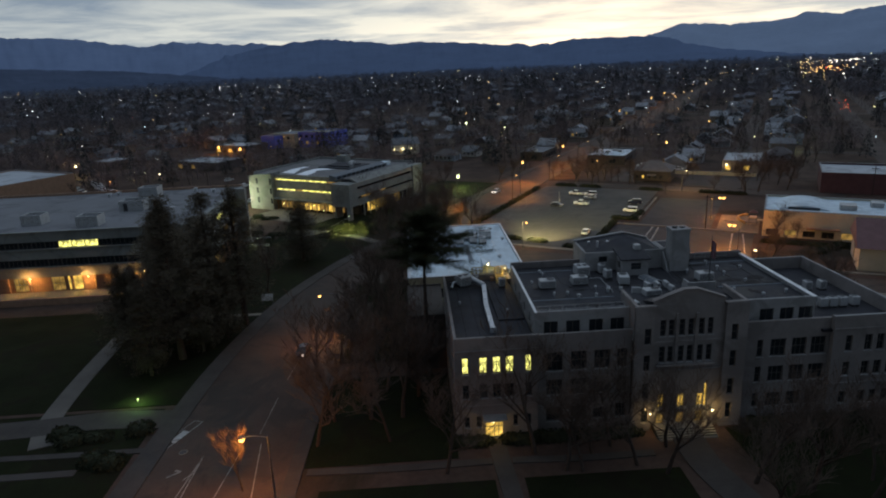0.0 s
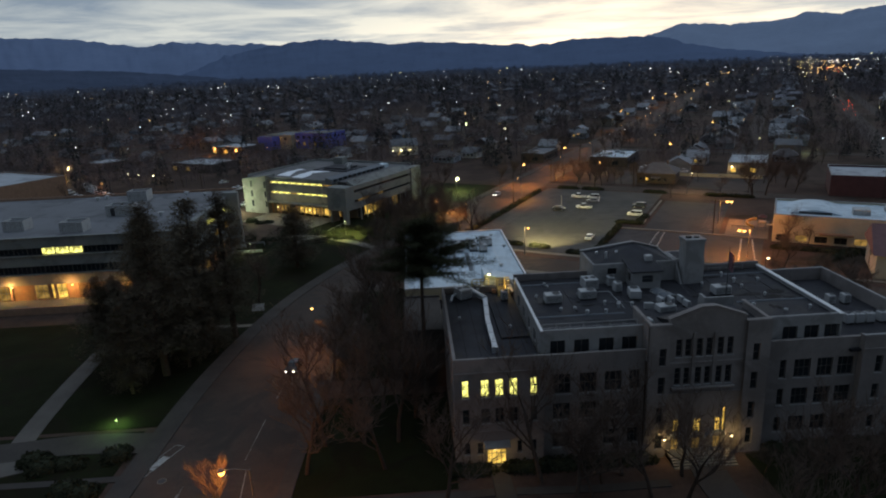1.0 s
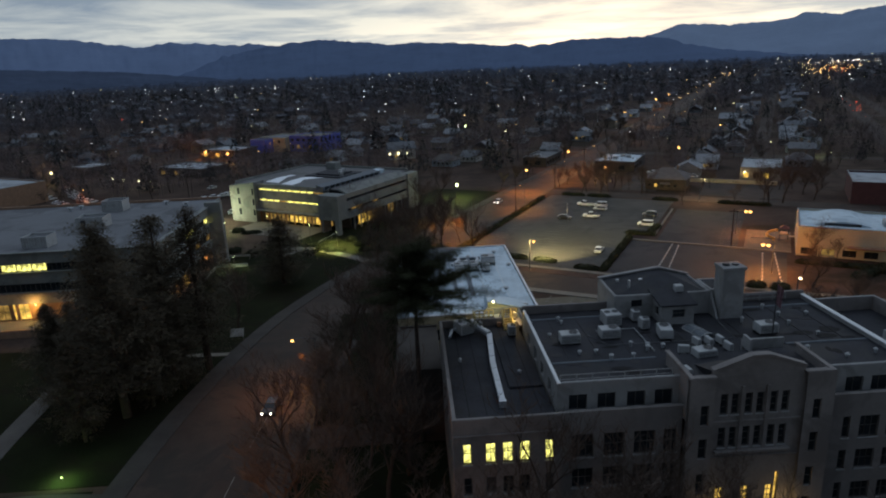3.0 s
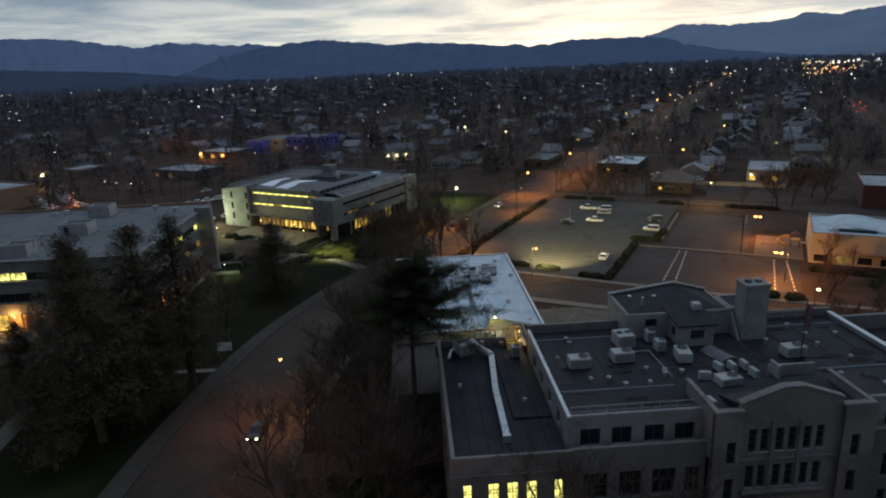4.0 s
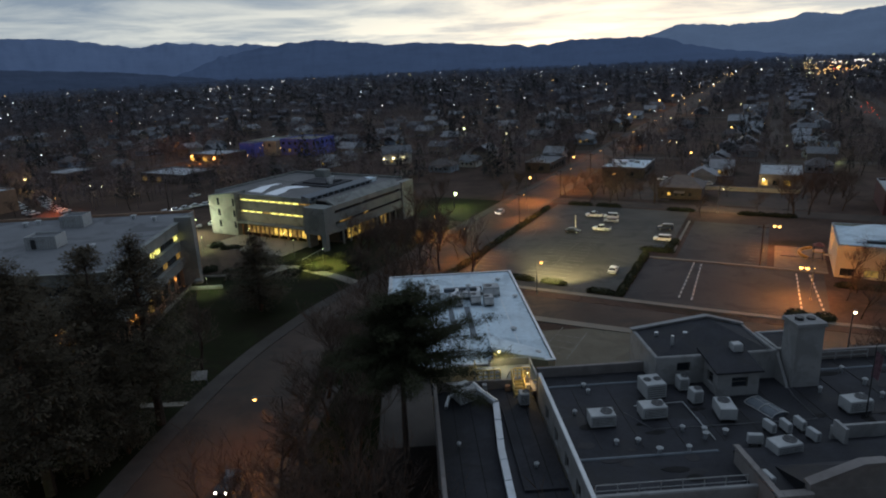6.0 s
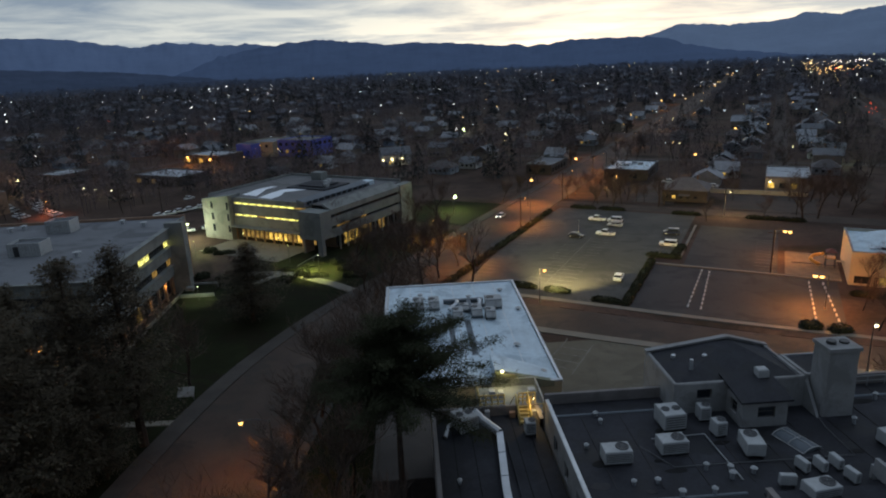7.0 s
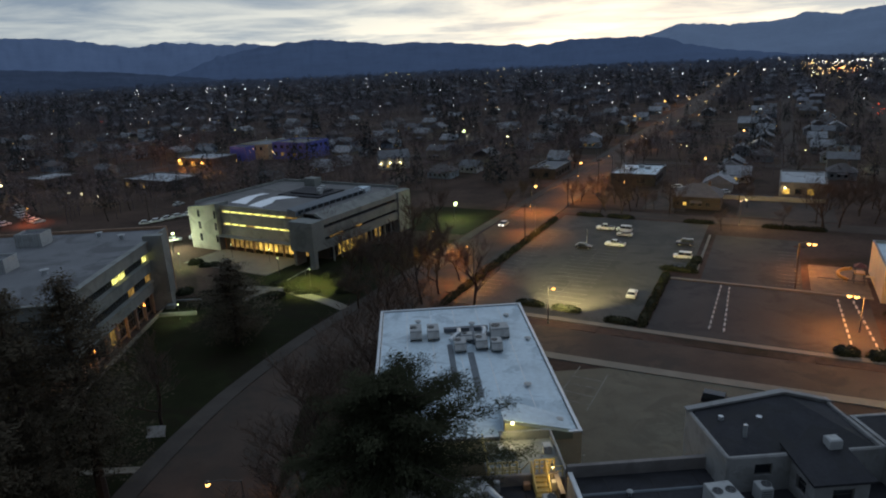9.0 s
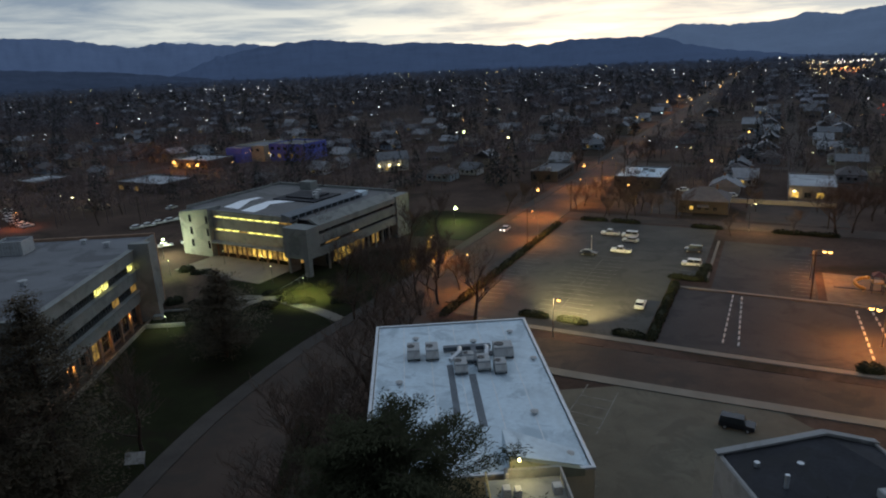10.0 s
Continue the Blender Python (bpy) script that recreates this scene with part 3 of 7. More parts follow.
for k in range(46):
    x, y = rf.uniform(16.5, 51), rf.uniform(81, 98.3)
    if 27.5 < x < 43 and y < 85.5 or 25.5 < x < 44 and y > 92.5:
        continue
    w, d = rf.uniform(0.5, 2.6), rf.uniform(0.4, 1.5)
    o = [(x + w * rf.uniform(0.8, 1.1) * math.cos(a) * 0.6, y + d * rf.uniform(0.75, 1.1) * math.sin(a) * 0.6) for a in (2 * math.pi * i / 9 for i in range(9))]
    part("felt_patch", Shape().prism(o, 18.9, 18.955 + 0.0007 * k), M_FELT if k % 3 else M_FELT2, hall)
for k, x in enumerate((17.8, 21.4, 25.0, 28.6, 32.2, 35.8, 39.4, 43.0, 46.6, 50.2)):
    part("felt_joint", Shape().box(x, 86.0, 18.9, x + 0.09, 96.3 if 25 < x < 44 else 99.3, 18.995 + 0.001 * k), M_FELT2, hall)
for k, x in enumerate((5.9, 7.7, 11.9, 13.4)):
    part("felt_joint", Shape().box(x, 77.5, 16.3, x + 0.09, 102.5, 16.362 + 0.001 * k), M_FELT, hall)
# east wing with the deep parapet
wing_r = []
for cx, w in ((57.1, 0.9), (59.8, 1.05), (61.5, 1.05), (63.2, 1.05), (64.8, 0.85)):
    for h0, h1 in rows3 + ((4.4, 6.2),):
        wing_r.append((cx - w / 2, cx + w / 2, h0, h1, None, (2 if w > 1 else 1, 2)))
facade(hall, "wall", (54.9, 77), (65.8, 77), G0, 17.25, shift(wing_r, 54.9), M_STONE, sill=M_TRIM)
facade(hall, "wall", (65.8, 77.004), (65.8, 103), G0, 17.25, [(3 + 4.3 * i, 4.6 + 4.3 * i, z, z + 2.2) for i in range(5) for z in (4.4, 8.4, 12.2)], M_STONE)
facade(hall, "wall", (65.796, 103), (53.2, 103), G0, 17.25, [(1.5 + 3 * i, 2.7 + 3 * i, z, z + 2.1) for i in range(3) for z in (8.4, 12.2)], M_STONE)
facade(hall, "wall", (54.904, 77.9), (54.904, 77.004), G0, 17.25, [], M_STONE)
facade(hall, "wall", (53.2, 103), (53.2, 100.004), G0, 17.25, [], M_STONE)
facade(hall, "wall", (15, 100.004), (15, 103), G0, 17.25, [], M_STONE)
part("roof", Shape().box(53.6, 77.4, 15.0, 65.4, 102.6, 15.35), M_ROOF, hall, "sunken dark roof of the east wing")
coping(hall, [(55, 77.2), (65.6, 77.2), (65.6, 102.8), (53.4, 102.8)], 17.25, 0.36, 0.12, M_TRIM)
# pavilion: raised front with a low gable, pairs of tall windows, lit entrance
pav = []
for a, b in ((31.2, 31.95), (32.35, 33.1), (33.75, 34.5), (34.95, 35.7), (36.35, 37.1), (37.55, 38.3)):
    pav.append((a, b, 16.0, 18.3, None, (1, 3)))
    pav.append((a, b, 12.2, 14.5, None, (1, 3)))
for a, b in ((31.4, 32.2), (34.1, 35.0), (36.8, 37.6)):
    pav.append((a, b, 5.2, 7.3, M_LIT_WARM, (2, 3)))
pav += [(37.7, 38.1, 5.2, 8.8, M_LIT_WARM, (1, 4)), (31.3, 32.3, 2.2, 4.6, M_LIT_DIM, (2, 2)), (34.0, 35.1, 2.2, 4.6, M_LIT_DIM, (2, 2)), (36.7, 37.7, 2.2, 4.6, M_LIT_DIM, (2, 2))]
facade(hall, "pavilion_wall", (27.8, 77), (42.6, 77), G0, 20.4, shift(pav, 27.8), M_STONE, sill=M_TRIM)
facade(hall, "pavilion_wall", (27.8, 83), (27.8, 77.004), 15.4, 20.2, [], M_STONE)
facade(hall, "pavilion_wall", (42.6, 77.004), (42.6, 83), 15.4, 20.2, [], M_STONE)
s = Shape(pose(0, 0, 0, 90))
s.prism([(30.3, 20.4), (39.7, 20.4), (39.7, 20.9), (35.9, 22.3), (34.1, 22.3), (30.3, 20.9)], -77.6, -77.02)
part("gable", s, M_STONE, hall)
part("pavilion_roof", Shape().box(28.2, 77.6, 19.3, 42.2, 84, 19.5), M_ROOF, hall)
part("pavilion_roof", Shape().add([(30.3, 77.61, 19.5), (39.7, 77.61, 19.5), (39.7, 77.61, 20.7), (35.9, 77.61, 22.0), (34.1, 77.61, 22.0), (30.3, 77.61, 20.7), (30.3, 81.5, 19.5), (39.7, 81.5, 19.5)],
     [(0, 1, 2, 3, 4, 5), (2, 1, 7), (0, 5, 6), (2, 7, 3), (3, 7, 6, 4), (4, 6, 5), (0, 6, 7, 1)]), M_ROOF, hall, "dark roof falling away behind the gable")
part("roof_upstand", Shape().box(37.4, 85.21, 18.95, 42.2, 85.5, 20.2).box(37.4, 83.6, 19.5, 37.7, 85.2, 20.9), M_TRIM, hall)
for x0, x1, c in ((27.7, 30.3, 29.4), (39.7, 42.7, 41.0)):
    facade(hall, "corner_bay", (x0, 76.5), (x1, 76.5), G0, 20.4, [(c - x0 - 0.42, c - x0 + 0.42, z, z + 2.3, None, (1, 2)) for z in (15.1, 11.3, 7.2, 3.6)], M_STONE, 0.48)
coping(hall, [(30.2, 76.8), (28.0, 76.8), (28.0, 83)], 20.4, 0.5, 0.12, M_STONE)
coping(hall, [(39.8, 76.8), (42.4, 76.8), (42.4, 83)], 20.4, 0.5, 0.12, M_STONE)
s = Shape()
for x0, z0, x1, z1 in ((30.2, 20.9, 34.1, 22.3), (34.1, 22.3, 35.9, 22.3), (35.9, 22.3, 39.8, 20.9)):
    s.add([(x0, 76.9, z0), (x1, 76.9, z1), (x1, 77.7, z1), (x0, 77.7, z0), (x0, 76.9, z0 + .18), (x1, 76.9, z1 + .18), (x1, 77.7, z1 + .18), (x0, 77.7, z0 + .18)],
          [(3, 2, 1, 0), (4, 5, 6, 7), (0, 1, 5, 4), (1, 2, 6, 5), (2, 3, 7, 6), (3, 0, 4, 7)])
part("gable_coping", s, M_STONE, hall)
for x in (33.42, 36.03):
    part("pilaster", Shape().soft_box(x - 0.2, 76.8, 11.2, x + 0.2, 76.98, 19.2, 0.08), M_STONE, hall)
part("window_ledge", Shape().soft_box(30.8, 76.5, 11.7, 38.7, 76.98, 11.95, 0.04), M_STONE, hall)
for z in (10.9, 15.1):
    part("string_course", Shape().soft_box(30.32, 76.86, z, 39.68, 76.98, z + 0.2, 0.04), M_STONE, hall)
for x0, x1 in ((4, 15), (54.9, 65.8)):
    for z in (7.4, 15.4):
        part("string_course", Shape().soft_box(x0, 76.86, z, x1, 76.98, z + 0.2, 0.04), M_STONE, hall)
s = Shape()
for x in (31.8, 34.5, 37.2):
    s.tube([(x + 0.95 * math.cos(a), 76.75, 4.7 + 0.9 * math.sin(a)) for a in (math.pi * i / 8 for i in range(9))], 0.16, 6)
part("entrance_arch", s, M_TRIM, hall)
for k in range(5):
    part("step", Shape().soft_box(30.6, 75.2 - 0.36 * k, G0, 38.6, 76.69 - 0.36 * k + 0.3, 3.2 - 0.17 * k, 0.03), M_WALK, hall)
part("canopy", Shape().soft_box(7.5, 75.4, 5.9, 10.7, 76.98, 6.15, 0.05), M_TRIM, hall, "flat canopy over the lit side door")
# rear block, shed and chimney on the roof
s = Shape().wall((26.3, 96.4), (38.8, 96.4), 18.95, 21.9, [(2.2, 3.6, 20.3, 21.3)]).wall((26.3, 103.4), (26.3, 96.404), 16, 21.9).wall((38.8, 96.404), (38.8, 103.4), 16, 21.9)
part("penthouse_wall", s, M_TRIM, hall, "pale rendered wall of the roof block")
window(hall, Vector((26.3, 96.4, 0)), Vector((1, 0, 0)), Vector((0, 1, 0)), 2.2, 3.6, 20.3, 21.3)
part("penthouse_wall", Shape(pose(0, 0, 0, 90)).prism([(26.3, G0), (38.8, G0), (38.8, 21.9), (34.6, 23.1), (26.3, 22.0)], -103.8, -103.404), M_TRIM, hall)
part("penthouse_roof", Shape().add([(26.7, 96.8, 21.7), (38.4, 96.8, 21.7), (38.4, 103.4, 21.8), (34.6, 103.4, 22.95), (26.7, 103.4, 21.95), (26.7, 96.8, 21.2), (38.4, 96.8, 21.2), (38.4, 103.4, 21.2), (26.7, 103.4, 21.2)],
     [(0, 1, 3), (1, 2, 3), (0, 3, 4), (0, 5, 6, 1), (1, 6, 7, 2), (4, 8, 5, 0), (2, 7, 8, 4, 3), (5, 8, 7, 6)]), M_ROOF, hall, "low-pitched dark felt roof of the roof block")
coping(hall, [(26.5, 103.4), (26.5, 96.6), (38.6, 96.6), (38.6, 103.4)], 21.9, 0.24, 0.08, M_TRIM)
s = Shape()
for x0, z0, x1, z1 in ((26.2, 22.0, 34.6, 23.1), (34.6, 23.1, 38.9, 21.9)):
    s.add([(x0, 103.3, z0), (x1, 103.3, z1), (x1, 103.9, z1), (x0, 103.9, z0), (x0, 103.3, z0 + .14), (x1, 103.3, z1 + .14), (x1, 103.9, z1 + .14), (x0, 103.9, z0 + .14)],
          [(3, 2, 1, 0), (4, 5, 6, 7), (0, 1, 5, 4), (1, 2, 6, 5), (2, 3, 7, 6), (3, 0, 4, 7)])
part("penthouse_coping", s, M_TRIM, hall)
for x, y, r, h in ((29, 99, 0.17, 1.0), (31.2, 101, 0.25, 0.4), (28.3, 101.6, 0.22, 0.3)):
    part("vent_pipe", Shape().tube([(x, y, 21.4), (x, y, 22.1 + h)], r, 8), M_METAL, hall)
facade(hall, "shed_wall", (31.3, 93.4), (35.4, 93.4), 18.95, 21.4, [(1.4, 3.0, 19.8, 20.9)], M_TRIM, 0.2)
facade(hall, "shed_wall", (31.3, 96.39), (31.3, 93.404), 18.95, 21.4, [(0.8, 2.0, 19.7, 20.9)], M_TRIM, 0.2)
facade(hall, "shed_wall", (35.4, 93.404), (35.4, 96.39), 18.95, 21.4, [], M_TRIM, 0.2)
part("shed_roof", Shape().prism([(31.0, 93.1), (35.7, 93.1), (35.7, 97.6), (31.0, 97.6)], [21.42, 21.42, 22.1, 22.1], [21.6, 21.6, 22.28, 22.28]), M_ROOF, hall)
part("shed_vent", Shape().soft_box(34.2, 96.4, 22.0, 35.2, 97.3, 22.9, 0.1), M_UNIT, hall)
part("stair_block", Shape().prism([(38.8, 96.6), (43.2, 96.6), (43.2, 101.0), (38.8, 101.0)], 18.95, 21.9), M_TRIM, hall)
part("stair_block_roof", Shape().box(39.1, 96.9, 21.9, 42.9, 100.7, 21.96), M_ROOF, hall)
coping(hall, [(39.0, 100.8), (39.0, 96.8), (43.0, 96.8), (43.0, 100.8)], 21.96, 0.34, 0.1, M_TRIM, closed=True)
part("buttress", Shape(pose(38.7, 0, 0, 90, 0, 90)).prism([(94.2, 18.95), (96.58, 18.95), (96.58, 21.8)], 0, 0.3), M_TRIM, hall)
s = Shape().box(39.2, 94.2, 18.95, 42.0, 96.58, 25.3, 0.06)
s.box(39.1, 94.1, 25.3, 42.1, 96.68, 25.65)
part("chimney", s, M_TRIM, hall, "square pale rendered chimney stack")
part("flue", Shape().tube([(40.0, 95.4, 25.6), (40.0, 95.4, 25.95)], 0.42, 10).tube([(41.2, 95.4, 25.6), (41.2, 95.4, 25.85)], 0.42, 10), M_DARK, hall)


def railing(parent, pts, z, h=1.0, step=1.6, mat=None, name="railing", r=0.04, bars=(0.5,)):
    mat = mat or M_RAIL
    ob = part(name, Shape().tube([(x, y, z + h) for x, y in pts], r, 5), mat, parent)
    for k in bars:
        part("lower_rail", Shape().tube([(x, y, z + h * k) for x, y in pts], r * 0.8, 5), mat, ob)
    for (x0, y0), (x1, y1) in zip(pts, pts[1:]):
        n = max(1, round(math.hypot(x1 - x0, y1 - y0) / step))
        for i in range(n + 1):
            x, y = x0 + (x1 - x0) * i / n, y0 + (y1 - y0) * i / n
            part("post", Shape().tube([(x, y, z), (x, y, z + h)], r * 0.9, 5), mat, ob)
    return ob


railing(hall, [(15.5, 79.9), (27.3, 79.9)], 19.0, 1.05)
railing(hall, [(43.4, 99.2), (50.5, 99.2)], 19.0, 1.0)
# long sheet-metal duct on the west wing, with its cross seams
dp = [(9.6, 80.9), (9.75, 90), (10.4, 98.6)]
for (x0, y0), (x1, y1) in zip(dp, dp[1:]):
    n = 6 if y0 < 85 else 5
    for i in range(n):
        t0, t1 = i / n, (i + 0.97) / n
        xa, ya, xb, yb = x0 + (x1 - x0) * t0, y0 + (y1 - y0) * t0, x0 + (x1 - x0) * t1, y0 + (y1 - y0) * t1
        part("duct_section", Shape().prism([(xa - 0.32, ya), (xa + 0.32, ya), (xb + 0.32, yb), (xb - 0.32, yb)], 16.6, 17.05 + 0.03 * (i % 2)), M_METAL, hall, "galvanised duct section")
part("duct_end", Shape().box(9.2, 80.5, 16.36, 10.0, 80.89, 17.15), M_METAL, hall)
part("duct_leg", Shape().tube([(10.4, 98.6, 16.9), (9.0, 100.6, 17.2), (8.3, 101.6, 17.6)], 0.4, 8).tube([(5.2, 99.0, 16.5), (5.6, 100.2, 17.0), (7.2, 101.0, 17.3)], 0.2, 8), M_METAL, hall)
part("curb", Shape().box(10.9, 84.8, 16.36, 11.15, 98, 16.62).box(10.9, 84.5, 16.36, 14.6, 84.78, 16.62), M_ROOF, hall)


# ---- roof plant ----


def make_unit(w, d, h, fans, label, mat=None, feet=True):
    u = thing("air_conditioner", Matrix(), label, "air conditioner", "roof plant")
    z0 = 0.25 if feet else 0.06
    part("casing", Shape().soft_box(-w / 2, -d / 2, z0, w / 2, d / 2, h, 0.06), mat or M_UNIT, u)
    for y in (-d / 2 + 0.1, d / 2 - 0.25):
        part("base_rail", Shape().box(-w / 2, y, 0, w / 2, y + 0.15, z0), M_DARK, u)
    s = Shape()
    for k in range(5):
        z = z0 + 0.15 + (h - z0 - 0.3) * k / 5
        s.box(-w / 2 + 0.12, -d / 2 - 0.012, z, w / 2 - 0.12, -d / 2 - 0.002, z + (h - z0 - 0.3) / 9)
    part("louvre", s, M_SLAT, u)
    for i in range(fans):
        x = (i - (fans - 1) / 2) * w / max(fans, 1) + (0.2 * w if fans == 1 else 0)
        r = min(d, w / max(fans, 1)) * 0.36
        part("fan_grille", Shape().tube([(x, 0, h - 0.01), (x, 0, h + 0.05)], r, 14), M_FAN, u)
        s = Shape()
        s.tube([(x + r * math.cos(a), r * math.sin(a), h + 0.05) for a in (2 * math.pi * i / 14 for i in range(15))], 0.04, 5)
        for a in (0, math.pi / 3, 2 * math.pi / 3):
            s.tube([(x + r * math.cos(a), r * math.sin(a), h + 0.06), (x - r * math.cos(a), -r * math.sin(a), h + 0.06)], 0.02, 4)
        part("fan_guard", s, M_SLAT, u)
    return u


Z1 = 18.95
U1 = make_unit(2.3, 1.5, 1.35, 1, "pale grey packaged air conditioner with a fan on top")
U1.matrix_basis = pose(18.9, 89.9, Z1)
copy_thing(U1, pose(23.9, 90.7, Z1, 0, 0, 2))
copy_thing(U1, pose(30.4, 90.0, Z1, 0, 0, 82))
copy_thing(U1, pose(32.3, 83.6, Z1, 0, 0, 8))
copy_thing(U1, pose(42.4, 89.4, Z1, 0, 0, 4))
U2 = make_unit(2.0, 2.2, 1.7, 2, "grey rooftop condenser with two fans beside the roof block")
U2.matrix_basis = pose(25.3, 94.6, Z1, 0, 0, 4)
U3 = make_unit(1.0, 1.1, 1.5, 1, "slim upright grey condenser unit")
U3.matrix_basis = pose(28.6, 95.2, Z1)
copy_thing(U3, pose(28.8, 92.6, Z1, 0, 0, 8))
copy_thing(U3, pose(60.2, 92.1, 15.35))
copy_thing(U3, pose(62.5, 92.1, 15.35))
copy_thing(U3, pose(13.4, 98.9, 16.35))
U4 = make_unit(0.45, 1.2, 1.1, 0, "narrow grey split condenser on rails")
U4.matrix_basis = pose(32.9, 86.9, Z1, 0, 0, 12)
for x, y, a in ((34.3, 86.8, 6), (35.7, 87.0, 4), (35.8, 85.2, 10), (28.9, 79.9, 8), (30.7, 85.2, 80)):
    copy_thing(U4, pose(x, y, Z1, 0, 0, a))
for i, x in enumerate((58.2, 59.6, 61.1, 62.9)):
    copy_thing(U3, pose(x, 85.0, 15.35, 0, 0, 90))
copy_thing(U2, pose(7.2, 100.6, 16.35, 0, 0, 25))


def roof_vent(x, y, z, r=0.16, h=0.45, cap=True):
    v = thing("roof_vent", pose(x, y, z), "small metal roof vent", "vent", "roof vents")
    part("pipe", Shape().tube([(0, 0, 0), (0, 0, h)], r, 8), M_METAL, v)
    if cap:
        part("cowl", Shape().tube([(0, 0, h), (0, 0, h + 0.08), (0, 0, h + 0.22)], [r * 1.7, r * 1.8, r * 0.6], 8), M_UNIT, v)


for x, y in ((19.3, 86.7), (21.2, 86.7), (22.4, 84.9), (24.9, 84.9), (27.1, 86.6), (29.1, 87.1), (19.3, 95.7), (19.2, 97.0), (45.9, 96.6), (46.3, 91.2), (46.5, 93.9), (48, 88), (50.2, 94),
             (25.6, 87.9), (27.5, 87.7), (17, 92), (44.5, 84.4), (51, 82.5), (47.5, 82), (41.3, 92.9), (6, 92), (12.6, 88)):
    roof_vent(x, y, 16.35 if x < 14 else Z1, 0.13 + 0.05 * ((x * 7) % 1), 0.3 + 0.3 * ((y * 3) % 1))
sky_l = thing("skylight", pose(34.8, 90.8, Z1, 0, 0, 18), "arched skylight frame on the roof", "skylight")
s = Shape()
for y in (-1.6, 0.0, 1.6):
    s.tube([(1.0 * math.cos(a), y, 0.4 * math.sin(a)) for a in (math.pi * i / 8 for i in range(9))], 0.05, 5)
for x, z in ((-1, 0.05), (1, 0.05), (0, 0.4)):
    s.tube([(x, -1.6, z), (x, 1.6, z)], 0.05, 5)
part("frame", s, M_RAIL, sky_l)
part("glazing", Shape(Matrix.Diagonal((1, 1, 0.45, 1))).tube([(0, -1.55, -0.1), (0, 1.55, -0.1)], 0.9, 16), M_PATCH, sky_l, "wired grey skylight panel")
pipe = thing("conduit", pose(0, 0, Z1), "thin pale conduit run across the roof", "pipe")
part("run", Shape().tube([(21.5, 91.5, 0.12), (23.2, 88.4, 0.12), (38.2, 88.3, 0.12), (38.4, 92.4, 0.12), (38.6, 93.8, 0.4), (38.6, 93.9, 1.6)], 0.035, 5), M_SLAT, pipe)
part("run", Shape().tube([(22.8, 92.4, 0.2), (27.6, 92.6, 0.2), (27.8, 86.2, 0.1)], 0.05, 6), M_UNIT, pipe)
fp = thing("flag_pole", pose(42.6, 88.2, Z1), "flag pole on the roof with a limp striped flag", "flag pole")
part("pole", Shape().tube([(0, 0, 0), (0, 0, 7.2)], [0.07, 0.04], 6), M_DARK, fp)
s = Shape()
cloth = [(0.06 + 0.09 * i, 0.09 * math.sin(i * 1.3), 0) for i in range(9)]
s.add([(x, y + 0.05 * j, 6.6 - 0.5 * j - 0.9 * x) for j in range(6) for x, y, _ in cloth], [(j * 9 + i, j * 9 + i + 1, (j + 1) * 9 + i + 1, (j + 1) * 9 + i) for j in range(5) for i in range(8)])
part("flag", s, material("faded_flag_cloth", (0.25, 0.14, 0.16), 0.9, 0.6, 3.0, 9.0, 0.0), fp)

# ---- annex beside the west wing ----
annex = thing("annex_building", Matrix(), "low dark brown annex with a flat roof and pale edge", "building")
facade(annex, "wall", (-2.2, 99), (3.996, 99), G0, 12.0, [], M_SIDING)
facade(annex, "wall", (-2.2, 114.6), (-2.2, 99.004), G0, 12.0, [], M_SIDING)
facade(annex, "wall", (3.996, 114.6), (-2.196, 114.6), G0, 12.0, [], M_SIDING)
part("roof", Shape().box(-1.8, 99.4, 11.4, 3.99, 114.2, 11.75), M_KERB, annex, "brown-grey flat roof")
coping(annex, [(-2.0, 114.4), (-2.0, 99.2), (3.7, 99.2)], 12.0, 0.3, 0.1, M_KERB)

# ---- white-roofed building ----
wb = thing("flat_roofed_building", Matrix(), "three-storey tan building with a white membrane roof", "building")
side = [(3 + 4.4 * i, 5.2 + 4.4 * i, z, z + 1.9, None, (2, 1)) for i in range(8) for z in (1.2, 5.0, 8.8)]
facade(wb, "wall", (20.5, 115.3), (20.5, 153.5), -0.3, 13.0, side, M_SAND)
facade(wb, "wall", (20.496, 153.5), (-2.0, 153.5), -0.3, 13.0, [(2 + 4.2 * i, 4.2 + 4.2 * i, z, z + 1.9, None, (2, 1)) for i in range(5) for z in (1.2, 5.0, 8.8)], M_SAND)
facade(wb, "wall", (-2.0, 153.496), (-2.0, 115.3), -0.3, 13.0, side, M_SAND)
facade(wb, "wall", (-1.996, 115.3), (20.496, 115.3), -0.3, 13.0, [(1.6, 3.4, 8.8, 10.8), (5.6, 7.4, 8.8, 10.8), (13.2, 14.4, 8.6, 11.2, M_LIT_DIM, (1, 1))], M_SAND)
part("roof", Shape().box(-1.7, 115.6, 12.6, 20.2, 153.2, 13.0), M_MEMBRANE, wb, "weathered white roof membrane")
coping(wb, [(-1.9, 115.45), (20.4, 115.45), (20.4, 153.4), (-1.9, 153.4)], 13.0, 0.4, 0.2, M_METAL, "roof_edge", True)
for k in range(6):
    part("membrane_seam", Shape().box(-1.6 + 3.65 * k, 115.7, 13.0, -1.5 + 3.65 * k, 153.1, 13.012), M_COPING, wb)
s = Shape()
s.box(10.3, 124, 13.0, 11.2, 136.5, 13.016).box(7.7, 127, 13.0, 8.5, 139.5, 13.018).box(8.5, 141.5, 13.0, 14.5, 143, 13.02)
part("roof_patch", s, M_PATCH, wb, "grey walkway strips on the roof")
